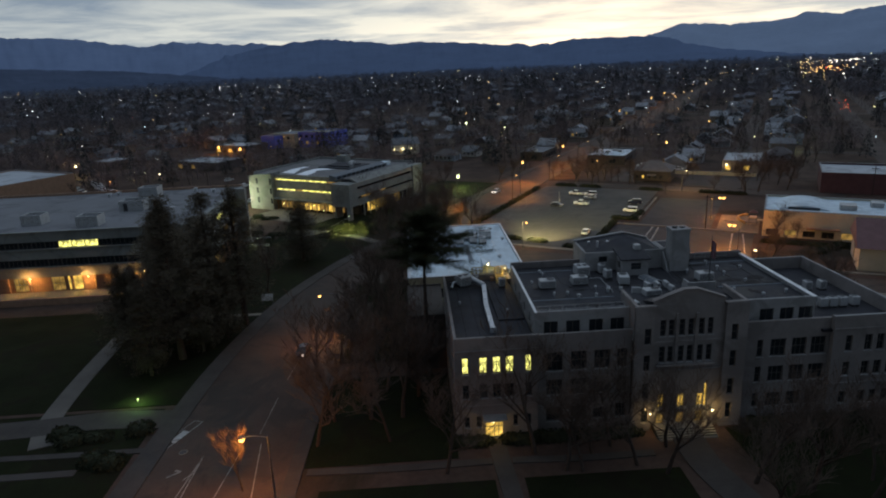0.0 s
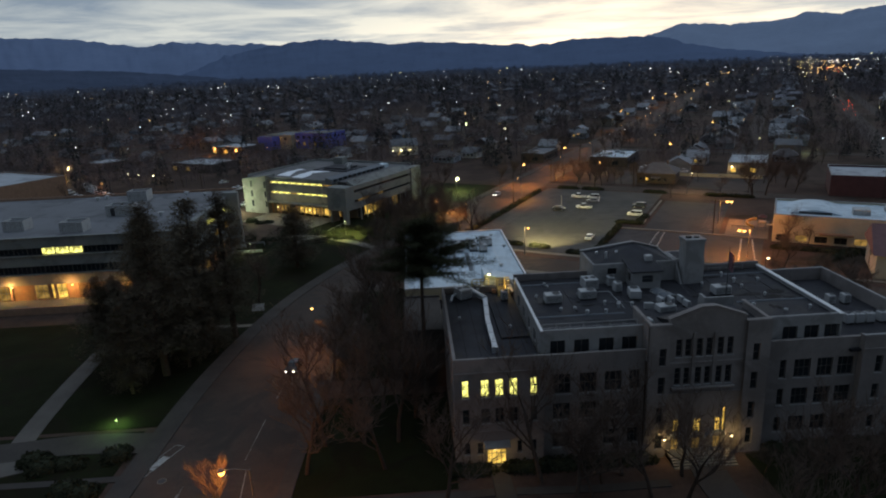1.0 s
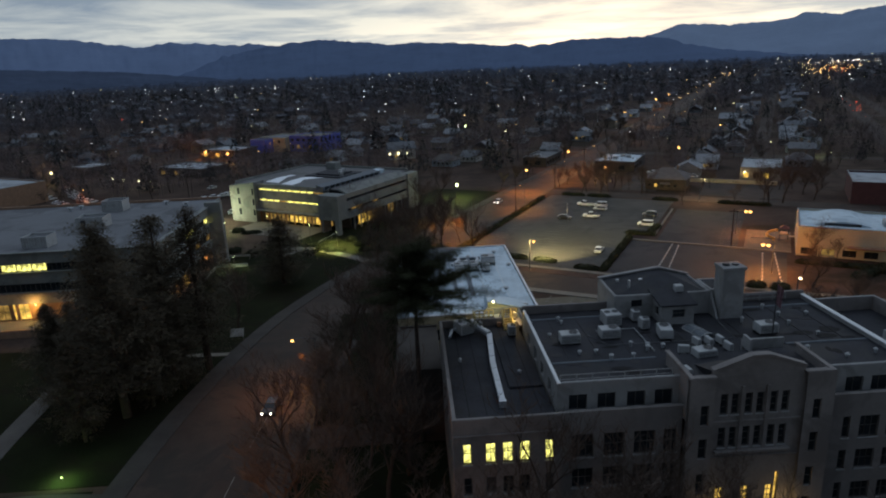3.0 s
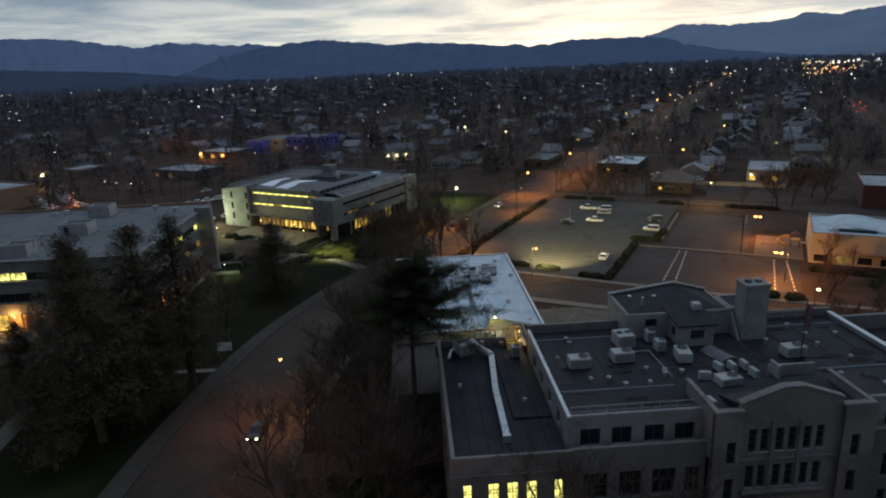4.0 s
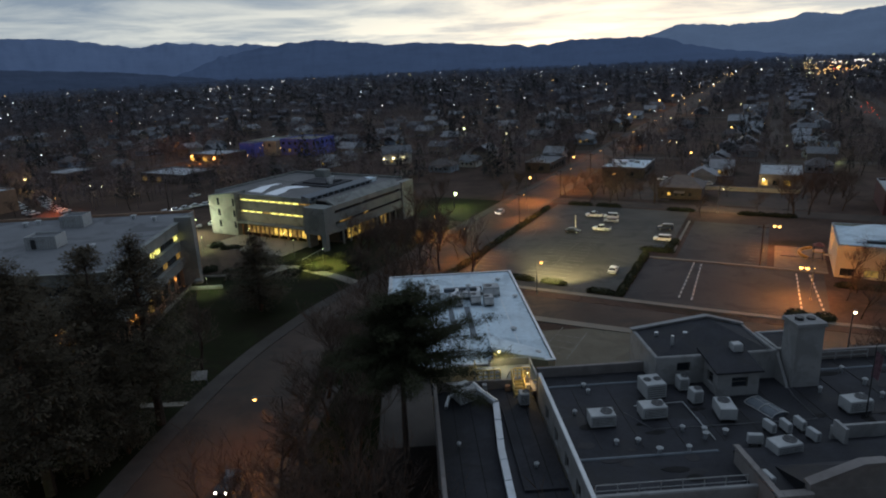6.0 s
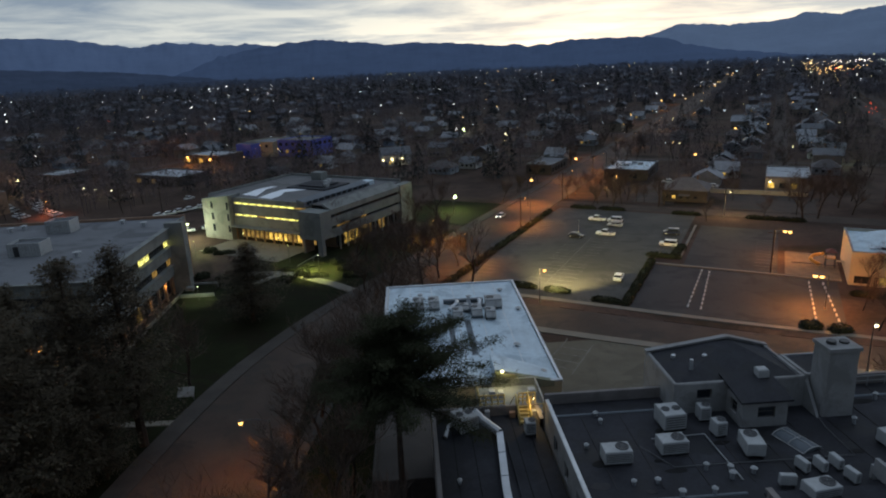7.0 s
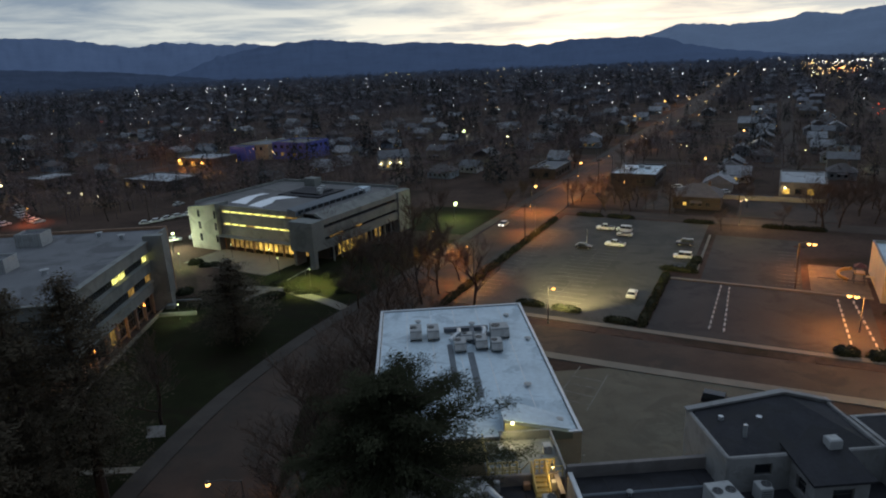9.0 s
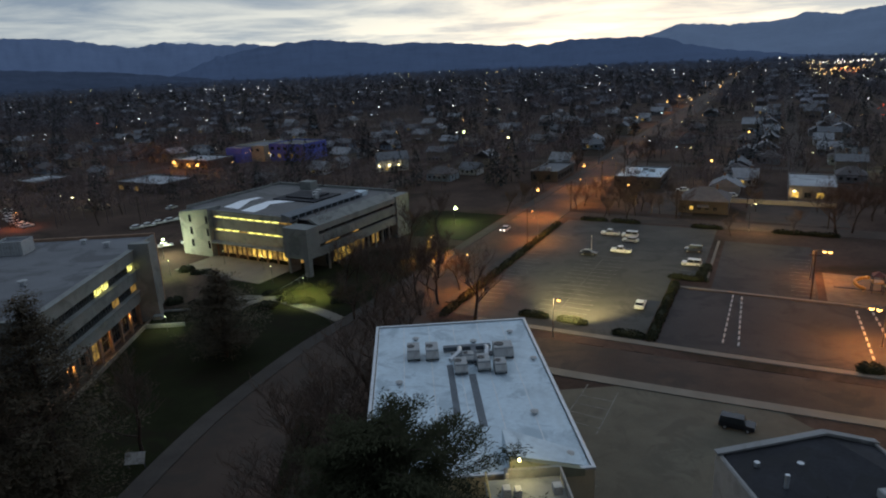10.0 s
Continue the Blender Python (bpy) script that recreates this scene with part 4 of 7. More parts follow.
s = Shape().prism([(12.2, 115.7), (19.6, 115.7), (19.6, 118.4), (12.2, 120.5)], 13.0, [14.9, 13.15, 13.15, 14.9])
part("roof_wedge", s, M_MEMBRANE, wb, "white sloping roof wedge over the entrance")
part("wedge_face", Shape(pose(0, 0, 0, 90)).prism([(12.2, 12.4), (19.5, 12.4), (19.5, 13.1), (12.2, 14.85)], -115.69, -115.1), material("sage_panel", (0.2, 0.2, 0.13), 0.8, 0.15, 0.6, 4.0, 0.05), wb)
part("stair_penthouse", Shape().soft_box(11.6, 114.2, 8.0, 11.95, 115.28, 13.9, 0.1), M_TRIM, wb)


M_DUCT = material("weathered_duct_metal", (0.33, 0.34, 0.34), 0.6, 0.3, 1.0, 6.0, 0.05)


def duct_unit(x, y, w, d, h, label):
    u = thing("rooftop_unit", pose(x, y, 13.0), label, "air conditioner", "plant on the white roof")
    part("casing", Shape().soft_box(-w / 2, -d / 2, 0.3, w / 2, d / 2, h, 0.08), M_DUCT, u)
    part("base_rail", Shape().box(-w / 2, -d / 2, 0, -w / 2 + 0.15, d / 2, 0.3).box(w / 2 - 0.15, -d / 2, 0, w / 2, d / 2, 0.3), M_DARK, u)
    part("fan_grille", Shape().tube([(-w / 5, 0, h - 0.02), (-w / 5, 0, h + 0.06)], min(w, d) * 0.3, 12), M_FAN, u)
    part("hood", Shape().prism([(-w / 2, -d / 2 - 0.5), (w / 2, -d / 2 - 0.5), (w / 2, -d / 2 - 0.004), (-w / 2, -d / 2 - 0.004)], 0.5, [0.7, 0.7, h * 0.85, h * 0.85]), M_UNIT, u)


for x, y, w, d, h in ((3.4, 142.6, 1.7, 2.6, 1.6), (5.9, 142.4, 1.7, 2.6, 1.6), (15.4, 141.4, 2.6, 2.2, 1.7), (12.4, 138.2, 1.6, 2.4, 1.5), (9.4, 137.6, 1.6, 2.2, 1.5), (14.4, 137.0, 1.5, 1.9, 1.5), (10.6, 140.4, 1.5, 1.2, 1.2)):
    duct_unit(x, y, w, d, h, "grey rooftop air handler on the white roof")
tr = thing("roof_ductwork", pose(0, 0, 13.0), "grey ducts linking the units on the white roof", "duct")
part("duct", Shape().box(7.5, 143.2, 0.2, 14, 143.9, 0.8), M_PATCH, tr)
part("duct", Shape().box(11.2, 139, 0.25, 11.9, 143.19, 0.75), M_PATCH, tr)
part("duct", Shape().tube([(8.2, 139.8, 0.5), (9.6, 141.4, 0.9), (9.7, 143.2, 0.6)], 0.35, 8), M_METAL, tr)
part("duct", Shape().tube([(12.9, 140.0, 0.5), (13.4, 142.0, 0.9), (13.3, 143.3, 0.6)], 0.35, 8), M_METAL, tr)
for x, y in ((19.2, 139.4), (16.7, 126), (18.6, 117.6), (11.9, 146.0), (1.5, 135), (3.8, 148), (17.5, 148.5)):
    roof_vent(x, y, 13.0, 0.28, 0.3)

# timber landing and stair in the gap between hall and white building
deck = thing("entrance_stair", pose(0, 0, 0), "yellow-lit pale timber landing with rails and stair", "stair")
part("landing", Shape().box(9.6, 107.6, 13.0, 16.8, 114.2, 13.3), M_CONC, deck)
part("screen_wall", Shape().box(16.8, 107.6, 12.0, 17.0, 114.6, 14.1), M_TRIM, deck)
part("back_wall", Shape().box(11.9, 114.3, 12.0, 16.78, 114.6, 14.2), M_CONC, deck)
for x in (9.9, 13.2, 16.5):
    for y in (107.9, 113.9):
        part("post", Shape().box(x - 0.12, y - 0.12, gz(y) - 0.2, x + 0.12, y + 0.12, 13.0), M_SAND, deck)
M_TIMBER = material("yellow_timber", (0.52, 0.40, 0.15), 0.7, 0.2, 1.2, 8.0, 0.1)
railing(deck, [(9.7, 114.0), (9.7, 107.7), (12.6, 107.7)], 13.3, 1.1, 0.8, M_TIMBER, "railing", 0.07)
railing(deck, [(14.8, 107.7), (16.6, 107.7)], 13.3, 1.1, 0.8, M_TIMBER, "railing", 0.07)
railing(deck, [(9.0, 102.9), (11.5, 102.9)], 17.36, 1.15, 0.62, M_TIMBER, "gate", 0.085, (0.15, 0.55))
railing(deck, [(13.0, 102.9), (14.7, 102.9)], 17.36, 1.2, 0.42, M_TIMBER, "stair_rail", 0.085, (0.3, 0.65))
for x in (12.7, 13.9):
    sr = part("stair_rail", Shape().tube([(x, 100.6, 17.3), (x, 102.8, 18.5)], 0.09, 6), M_TIMBER, deck)
    part("lower_rail", Shape().tube([(x, 100.6, 16.9), (x, 102.8, 18.1)], 0.07, 6), M_TIMBER, sr)
    for t_ in (0.0, 0.33, 0.66, 1.0):
        part("post", Shape().tube([(x, 100.6 + 2.2 * t_, 16.36 + 0.9 * t_), (x, 100.6 + 2.2 * t_, 17.35 + 1.2 * t_)], 0.07, 5), M_TIMBER, sr)
for i in range(5):
    part("step", Shape().box(12.75, 100.7 + 0.42 * i, 16.36, 13.85, 101.1 + 0.42 * i, 16.56 + 0.19 * i), M_TIMBER, deck)
for k, (x, y, w, h) in enumerate(((9.4, 101.9, 0.5, 0.9), (11.9, 101.9, 0.6, 0.6), (14.2, 101.6, 0.5, 0.8))):
    part("crate", Shape().soft_box(x, y, 16.36, x + w, y + 0.5, 16.36 + h, 0.04), M_BRICK if k == 1 else M_UNIT, deck)
for i in range(12):
    part("step", Shape().box(12.7, 107.3 - 0.3 * i, 13.1 + 0.27 * i, 14.7, 107.59 - 0.3 * i, 13.22 + 0.27 * i), M_SAND, deck)
for x in (12.7, 14.7):
    part("handrail", Shape().tube([(x, 107.6, 14.4), (x, 103.9, 17.7)], 0.06, 6), M_SAND, deck)
    part("stringer", Shape().prism([(x - 0.05, 103.9), (x + 0.05, 103.9), (x + 0.05, 107.6), (x - 0.05, 107.6)], [16.1, 16.1, 12.8, 12.8], [16.5, 16.5, 13.2, 13.2]), M_SAND, deck)
for x, w, h in ((11.0, 0.7, 0.9), (12.1, 0.6, 0.7), (15.6, 0.8, 0.8)):
    part("crate", Shape().soft_box(x, 111.4, 13.3, x + w, 112.3, 13.3 + h, 0.04), M_UNIT, deck)

# ---- classroom building with banded concrete storeys ----
cb = thing("classroom_building", Matrix(), "long concrete classroom building with banded storeys and a grey flat roof", "building")
CX, CY0, CY1, CW = -54.7, 157.0, 209.0, -132.0
bands = ((13.7, 16.3), (9.3, 11.9), (4.7, 7.3))
# near-black box fills the upper storeys behind the windows
part("core", Shape().box(CW + 1, CY0 + 1.2, 4.7, CX - 1.2, CY1 - 1, 15.6), M_BLIND_CORE, cb)
part("ground_floor_wall", Shape().box(CW + 1, CY0 + 1.2, 0, CX - 1.2, CY1 - 1, 4.69), M_BRICK, cb)
part("roof", Shape().box(CW + 0.4, CY0 + 0.6, 15.6, CX - 0.6, CY1 - 0.4, 15.95), M_ROOF2, cb, "grey gravel roof with paler streaks")
for z0, z1 in bands:
    part("spandrel", Shape().box(CX - 0.5, CY0, z0, CX, 196.0, z1), M_CONC, cb)
    part("spandrel", Shape().box(CW, CY0, z0, CX - 0.504, CY0 + 0.5, z1), M_CONC, cb)
    part("ledge", Shape().box(CX - 0.9, CY0 - 0.5, z1 - 0.12, CX + 0.45, 195.9, z1 + 0.06), M_CONC, cb)
    part("ledge", Shape().box(CW, CY0 - 0.5, z1 - 0.12, CX - 0.904, CY0 + 0.3, z1 + 0.06), M_CONC, cb)
part("parapet", Shape().box(CW, CY1 - 0.5, 0, CX, CY1, 16.6).box(CW, CY0 + 0.504, 0, CW + 0.5, CY1 - 0.504, 16.5), M_BRICK, cb)
part("parapet", Shape().box(CX - 0.5, 196.004, 0, CX - 0.004, CY1 - 0.504, 16.3), M_CONC, cb)
sx, sy = Vector((1, 0, 0)), Vector((0, 1, 0))
for z0, z1, row in ((11.95, 13.68, 0), (7.35, 9.28, 1)):
    for i in range(13):
        y = CY0 + 0.6 + 3.0 * i
        lit = M_LIT if (row == 0 and i in (7, 8, 12)) else (M_LIT_DIM if row == 1 and i in (9, 12) else None)
        window(cb, Vector((CX - 0.6, y, 0)), sy, -sx, 0, 2.9, z0, z1, lit, (3, 1), 0.0)
    for i in range(24):
        x = CX - 1.0 - 3.2 * (i + 1)
        lit = M_LIT if (row == 0 and i in (7, 8, 9)) else None
        window(cb, Vector((x, CY0 + 0.6, 0)), sx, sy, 0, 3.1, z0, z1, lit, (3, 1), 0.0)
for i in range(9):
    y = CY0 + 1 + 4.2 * i
    window(cb, Vector((CX - 1.1, y, 0)), sy, -sx, 0, 3.4, 0.6, 4.4, M_LIT_DIM if i == 4 else None, (3, 2), 0.0)
for i in (3, 6, 7, 9, 12):
    x = CX - 2.0 - 4.4 * (i + 1)
    window(cb, Vector((x, CY0 + 1.1, 0)), sx, sy, 0, 3.6, 0.8, 4.4, M_LIT_WARM if i in (6,) else (M_LIT_DIM if i in (7, 9) else None), (3, 2), 0.0)
for i in range(9):
    part("column", Shape().soft_box(CX - 0.55, CY0 + 0.1 + 4.7 * i, 0, CX - 0.1, CY0 + 0.6 + 4.7 * i, 4.7, 0.05), M_BRICK, cb)
for i in range(14):
    part("column", Shape().soft_box(CX - 5.6 - 5.2 * i, CY0 + 0.05, 0, CX - 5.1 - 5.2 * i, CY0 + 0.5, 4.7, 0.05), M_BRICK, cb)
part("stair_tower", Shape().box(-55.6, 196.01, -0.2, -51.2, 198.2, 17.4, 0.12), M_CONC, cb, "tall pale concrete end slab")
part("tower_foot", Shape().soft_box(-52.4, 194.6, -0.2, -50.4, 196.0, 1.6, 0.1), M_CONC, cb)
part("planter_wall", Shape().box(CW, 148.4, -0.5, -60, 148.9, 2.0).box(-60, 148.4, -0.5, -59.5, 156.6, 2.0), M_BRICK, cb, "brown brick terrace wall")
part("terrace", Shape().box(CW, 148.9, -0.5, -60.004, 156.6, 1.1), M_WALK, cb)
gw = thing("garden_wall", Matrix(), "two low pale concrete walls stepping down beside the lawn", "wall")
part("upper_wall", Shape().soft_box(-52.9, 198.2, -0.2, -45.6, 198.6, 1.5, 0.04), M_CONC, gw)
part("lower_wall", Shape().soft_box(-52.9, 191.8, -0.2, -44.8, 192.2, 0.9, 0.04), M_CONC, gw)
part("bank", Shape().prism([(-52.8, 192.21), (-45.2, 192.21), (-45.6, 198.19), (-52.8, 198.19)], -0.2, [0.5, 0.5, 1.1, 1.1]), M_LAWN, gw, "sloping grass bank between the walls")
part("kerb_wall", Shape().box(-53.4, 158, -0.4, -53.0, 196, 0.75), M_WALK, cb)


def roof_house(x, y, w, d, h, door):
    u = thing("roof_housing", pose(x, y, 15.95), "pale boxed plant housing on the classroom roof", "plant housing", "plant housings")
    part("casing", Shape().box(-w / 2, -d / 2, 0, w / 2, -d / 2 + 0.15, h).box(-w / 2, d / 2 - 0.15, 0, w / 2, d / 2, h).box(-w / 2, -d / 2 + 0.15, 0, -w / 2 + 0.15, d / 2 - 0.15, h).box(w / 2 - 0.15, -d / 2 + 0.15, 0, w / 2, d / 2 - 0.15, h), M_UNIT, u)
    part("lid", Shape().box(-w / 2 + 0.16, -d / 2 + 0.16, h - 0.6, w / 2 - 0.16, d / 2 - 0.16, h - 0.5), M_ROOF2, u)
    if door:
        part("door", Shape().box(-w / 2 + 1.2, -d / 2 - 0.05, 0.1, -w / 2 + 2.3, -d / 2 - 0.003, 2.2), M_DARK, u)
    n = int(w / 0.6)
    s = Shape()
    for i in range(n):
        s.box(-w / 2 + 0.1 + i * 0.6, -d / 2 - 0.03, 0, -w / 2 + 0.16 + i * 0.6, -d / 2 - 0.004, h)
    part("rib", s, M_CONC, u)


roof_house(-81.8, 163.3, 5.4, 4.2, 2.6, False)
roof_house(-77.6, 180.2, 6.6, 4.6, 2.8, True)
roof_house(-80.5, 199.8, 5.6, 4.6, 3.0, False)
roof_house(-98, 168, 5.0, 4.2, 2.6, False)
for x, y in ((-68.5, 204.5), (-62, 201), (-66, 176), (-92, 204), (-94, 202)):
    roof_vent(x, y, 15.95, 0.5, 0.9)

# ---- library ----
M_PATCHW = material("fresh_white_membrane", (0.86, 0.88, 0.9), 0.6, 0.06, 0.5, 3.0, 0.03)
LIB = pose(-22.3, 220, 0, 0, 0, -32)
lib = thing("library_building", LIB, "concrete library with lit ribbon windows and sloped roof edges", "building")
# near-black fill behind the library glazing
part("core", Shape().box(-49, 6.9, 4.6, -1.2, 44, 12.3).box(-49, 9, 0, -2.4, 44, 4.598), M_BLIND_CORE, lib)
part("roof", Shape().box(-50, 6.5, 12.9, -2.6, 46, 13.3), M_ROOF_LIB, lib, "grey library roof")
part("parapet", Shape().box(-50, 45.6, 0, -2.6, 46.2, 14.0).box(-50.4, 6.5, 0, -50.004, 46.2, 14.0), M_CONC, lib)
# right facade: three bands with ribbons between, the top one sloped
part("roof_slope", Shape().prism([(-3.0, 5), (0, 5), (0, 41), (-3.0, 41)], [13.2, 12.2, 12.2, 13.2], [14.1, 12.5, 12.5, 14.1]), M_CONC, lib, "sloped pale concrete roof edge")
for z0, z1 in ((11.0, 12.2), (7.6, 10.0), (4.4, 6.7)):
    part("spandrel", Shape().box(-0.5, 5.0, z0, 0, 41, z1), M_CONC, lib)
for z0, z1 in ((10.0, 11.0), (6.7, 7.6)):
    for i in range(12):
        y = 5.1 + 3.0 * i
        window(lib, Vector((-0.8, y, 0)), sy, -sx, 0, 2.9, z0, z1, M_LIT_DIM if (z0 < 8 and i in (1, 2, 5)) else None, (2, 1), 0.0)
for i in range(9):
    y = 8.6 + 3.6 * i
    window(lib, Vector((-1.6, y, 0)), sy, -sx, 0, 3.3, 0.7, 4.3, M_LIT_WARM if i in (1, 2) else (M_LIT_DIM if i in (3, 4, 6) else None), (1 if i in (1, 2) else 3, 1), 0.0)
    part("column", Shape().soft_box(-0.5, y - 0.25, 0, -0.05, y + 0.05, 4.4, 0.04), M_CONC, lib)
# left facade
for z0, z1 in ((12.0, 13.6), (8.3, 11.4), (4.8, 7.7)):
    part("spandrel", Shape().box(-39.6, 5.9, z0, -8.0, 6.4, z1), M_CONC, lib)
for z0, z1 in ((11.4, 12.0), (7.7, 8.3)):
    for i in range(10):
        x = -39.0 + 3.05 * i
        lit = M_LIT if (i not in (8, 9) if z0 > 10 else i not in (3, 9)) else M_LIT_DIM
        window(lib, Vector((x, 6.2, 0)), sx, sy, 0, 2.95, z0, z1, lit, (2, 1), 0.0)
for i in range(8):
    x = -39.0 + 3.8 * i
    window(lib, Vector((x, 8.0, 0)), sx, sy, 0, 3.5, 0.4, 2.9, M_LIT_WARM if i in (3, 4, 6) else M_LIT_DIM, (3, 1), 0.0)
    window(lib, Vector((x, 8.0, 0)), sx, sy, 0, 3.5, 3.1, 4.5, (M_LIT_DIM if i in (1, 3, 5) else None), (3, 1), 0.0)
    part("column", Shape().soft_box(x - 0.3, 6.0, 0, x, 6.4, 4.8, 0.04), M_BRICK, lib)
# corner towers
part("corner_tower", Shape().box(-8.0, 0.0, 4.6, 0, 5.0, 12.5, 0.05), M_CONC, lib, "blank pale concrete corner tower")
part("tower_leg", Shape().prism([(-1.6, 0.02), (-0.02, 0.02), (-0.02, 1.4), (-1.6, 1.4)], -0.2, 4.6), M_CONC, lib)
part("tower_leg", Shape().prism([(-8, 1.2), (-7.2, 1.2), (-7.2, 5), (-8, 5)], -0.2, 4.6), M_CONC, lib)
part("corner_tower", Shape().prism([(-51.5, 4.4), (-39.6, 4.4), (-39.6, 9.5), (-51.5, 9.5)], -0.2, [12.6, 14.2, 14.2, 12.6]), M_CONC, lib, "concrete stair tower with a sloped top")
for z in (2.5, 6.2, 9.8):
    part("slot_window", Shape().box(-47.6, 4.33, z, -46.6, 4.39, z + 2.2), M_PANE, lib)
    part("slot_window", Shape().box(-40.8, 4.33, z, -39.9, 4.39, z + 2.2), M_PANE, lib)
part("corner_tower", Shape().box(-2.8, 41.01, -0.2, 0.5, 48.2, 12.9, 0.06), M_CONC, lib, "pale concrete end tower")
# roof: clerestory, sunk light court, white patches, plant
part("clerestory", Shape().prism([(-11.0, 3.5), (-8.2, 3.5), (-8.2, 36), (-11.0, 36)], 12.9, [15.0, 14.4, 14.4, 15.0]), M_PATCH, lib)
for i in range(11):
    part("clerestory_window", Shape().box(-8.19, 4.6 + 2.8 * i, 13.4, -8.12, 6.7 + 2.8 * i, 14.3), M_PANE, lib)
for o in ([(-40, 11), (-33.5, 10.5), (-39, 21), (-38.5, 25.5), (-41, 25), (-42, 19.5)], [(-31, 9), (-25.5, 8.6), (-26.5, 14), (-29, 18.5), (-24.5, 24), (-31, 24), (-33, 21.5), (-32.5, 15.5)]):
    part("roof_patch", Shape().prism(o, 13.25, 13.33), M_PATCHW, lib, "torn-edged white membrane patch")
s = Shape().prism([(-33, 24), (-17, 24), (-17, 37), (-33, 37)], 13.3, 13.7).prism([(-30, 26.5), (-20, 26.5), (-20, 35), (-30, 35)], 13.7, 14.1)
part("light_court", s, M_ROOF, lib)
part("lift_housing", Shape().soft_box(-36, 40.0, 13.3, -31.5, 43.5, 15.9, 0.1), M_CONC, lib)
for p in ((-22.5, 30, 14.1, -21, 31.6, 15.2), (-20.4, 27.5, 13.7, -19.2, 29, 15.0), (-24, 33, 14.1, -22.4, 34.4, 15.2)):
    part("plant", Shape().soft_box(*p), M_UNIT, lib)
part("plant", Shape().soft_box(-12.5, 33, 13.3, -9, 40, 14.6), M_MEMBRANE, lib)
part("forecourt", Shape().box(-40, -9, -0.3, -9, 5.8, 0.16), M_WALK, lib, "pale paved forecourt")
part("canopy", Shape().soft_box(-39.5, 3.6, 4.5, -8.2, 5.88, 4.8, 0.05), M_CONC, lib)

hr = thing("hand_rail", pose(-27.9, 209.7, 0.0), "slim pale hand rail beside the library steps", "rail")
part("rail", Shape().tube([(0, 0, 1.0), (5.2, 9.2, 1.6)], 0.05, 6), M_RAIL, hr)
for t_ in (0.02, 0.34, 0.66, 0.98):
    part("post", Shape().tube([(5.2 * t_, 9.2 * t_, -0.2), (5.2 * t_, 9.2 * t_, 1.0 + 0.6 * t_)], 0.04, 5), M_RAIL, hr)

# ---- buildings on the street grid ----


def block(name, label, a0, a1, b0, b1, h, wall_mat, roof_mat, windows=(), par=0.5, trim=None):
    """A flat-roofed building on the grid: walls with windows, roof below its parapet."""
    t = thing(name, GRID, label, "building")
    fa = lambda p, q, side: facade(t, "wall", p, q, -0.2, h, [w[1:] for w in windows if w[0] == side], wall_mat, 0.35)
    fa((b0, a0), (b1, a0), "s")
    fa((b1, a0 + 0.004), (b1, a1), "e")
    fa((b1 - 0.004, a1), (b0, a1), "n")
    fa((b0, a1 - 0.004), (b0, a0 + 0.004), "w")
    part("roof", Shape().box(b0 + 0.35, a0 + 0.35, h - par - 0.3, b1 - 0.35, a1 - 0.35, h - par), roof_mat, t)
    c = coping(t, [(b0 + 0.2, a0 + 0.2), (b1 - 0.2, a0 + 0.2), (b1 - 0.2, a1 - 0.2), (b0 + 0.2, a1 - 0.2)], h, 0.45, 0.12, trim or M_TRIM, "coping", True)
    return t


M_PALEROOF = material("pale_shop_roof", (0.36, 0.38, 0.40), 0.7, 0.2, 0.15, 2.0, 0.05, stain=(0.22, 0.23, 0.24), stain_scale=0.12)
strips = lambda side, n, w, gap, z0, z1, lit=(): [(side, 1.0 + i * (w + gap), 1.0 + i * (w + gap) + w, z0, z1, lit[i % len(lit)] if lit else None, (2, 1)) for i in range(n)]
M_CREAM = material("cream_render", (0.50, 0.45, 0.34), 0.85, 0.15, 0.3, 4.0, 0.06)
t = block("shop_building", "cream rendered shop with a snow-white humped roof", 35, 57, 71, 112, 7.6, M_CREAM, M_MEMBRANE,
          strips("s", 8, 3.0, 1.6, 0.4, 2.2, (None, M_LIT_DIM, None)), 0.5)
s = Shape()
n = 14
prof = [(74 + 14 * i / n, 7.0 + 1.3 * math.sin(math.pi * i / n)) for i in range(n + 1)]
s.add([(b, a, z) for a in (40, 55) for b, z in prof], [(i, i + 1, n + 2 + i, n + 1 + i) for i in range(n)] + [tuple(range(n, -1, -1)), tuple(range(n + 1, 2 * n + 2))])
part("barrel_roof", s, M_MEMBRANE, t, "white barrel-vaulted roof")
part("barrel_end", Shape(pose(0, 39.97, 0)).box(77, 0, 7.1, 85, 0.02, 7.8), M_DARK, t)
part("roof_plant", Shape().soft_box(90, 42, 6.9, 94, 46, 8.6), M_UNIT, t)
part("roof_plant", Shape().soft_box(98, 48, 6.9, 101, 52, 8.4), M_UNIT, t)
part("door_canopy", Shape().soft_box(82, 33.2, 3.0, 90, 34.99, 3.4), M_BRICK, t)
M_MAROON = material("maroon_brick_wall", (0.10, 0.045, 0.045), 0.85, 0.2, 0.5, 6.0, 0.1)
block("brick_hall", "windowless dark maroon brick hall with a grey roof", 104, 128, 88, 136, 7.4, M_MAROON, M_PALEROOF, (), 0.6)
shopA = block("roadside_shop", "single-storey shop with a pale flat roof", 155, 180, -47, -35, 4.6, M_SIDING, M_ROOF2, strips("s", 2, 3.2, 1.5, 0.8, 3.0) + strips("e", 5, 3.0, 1.4, 0.8, 3.0), 0.4)
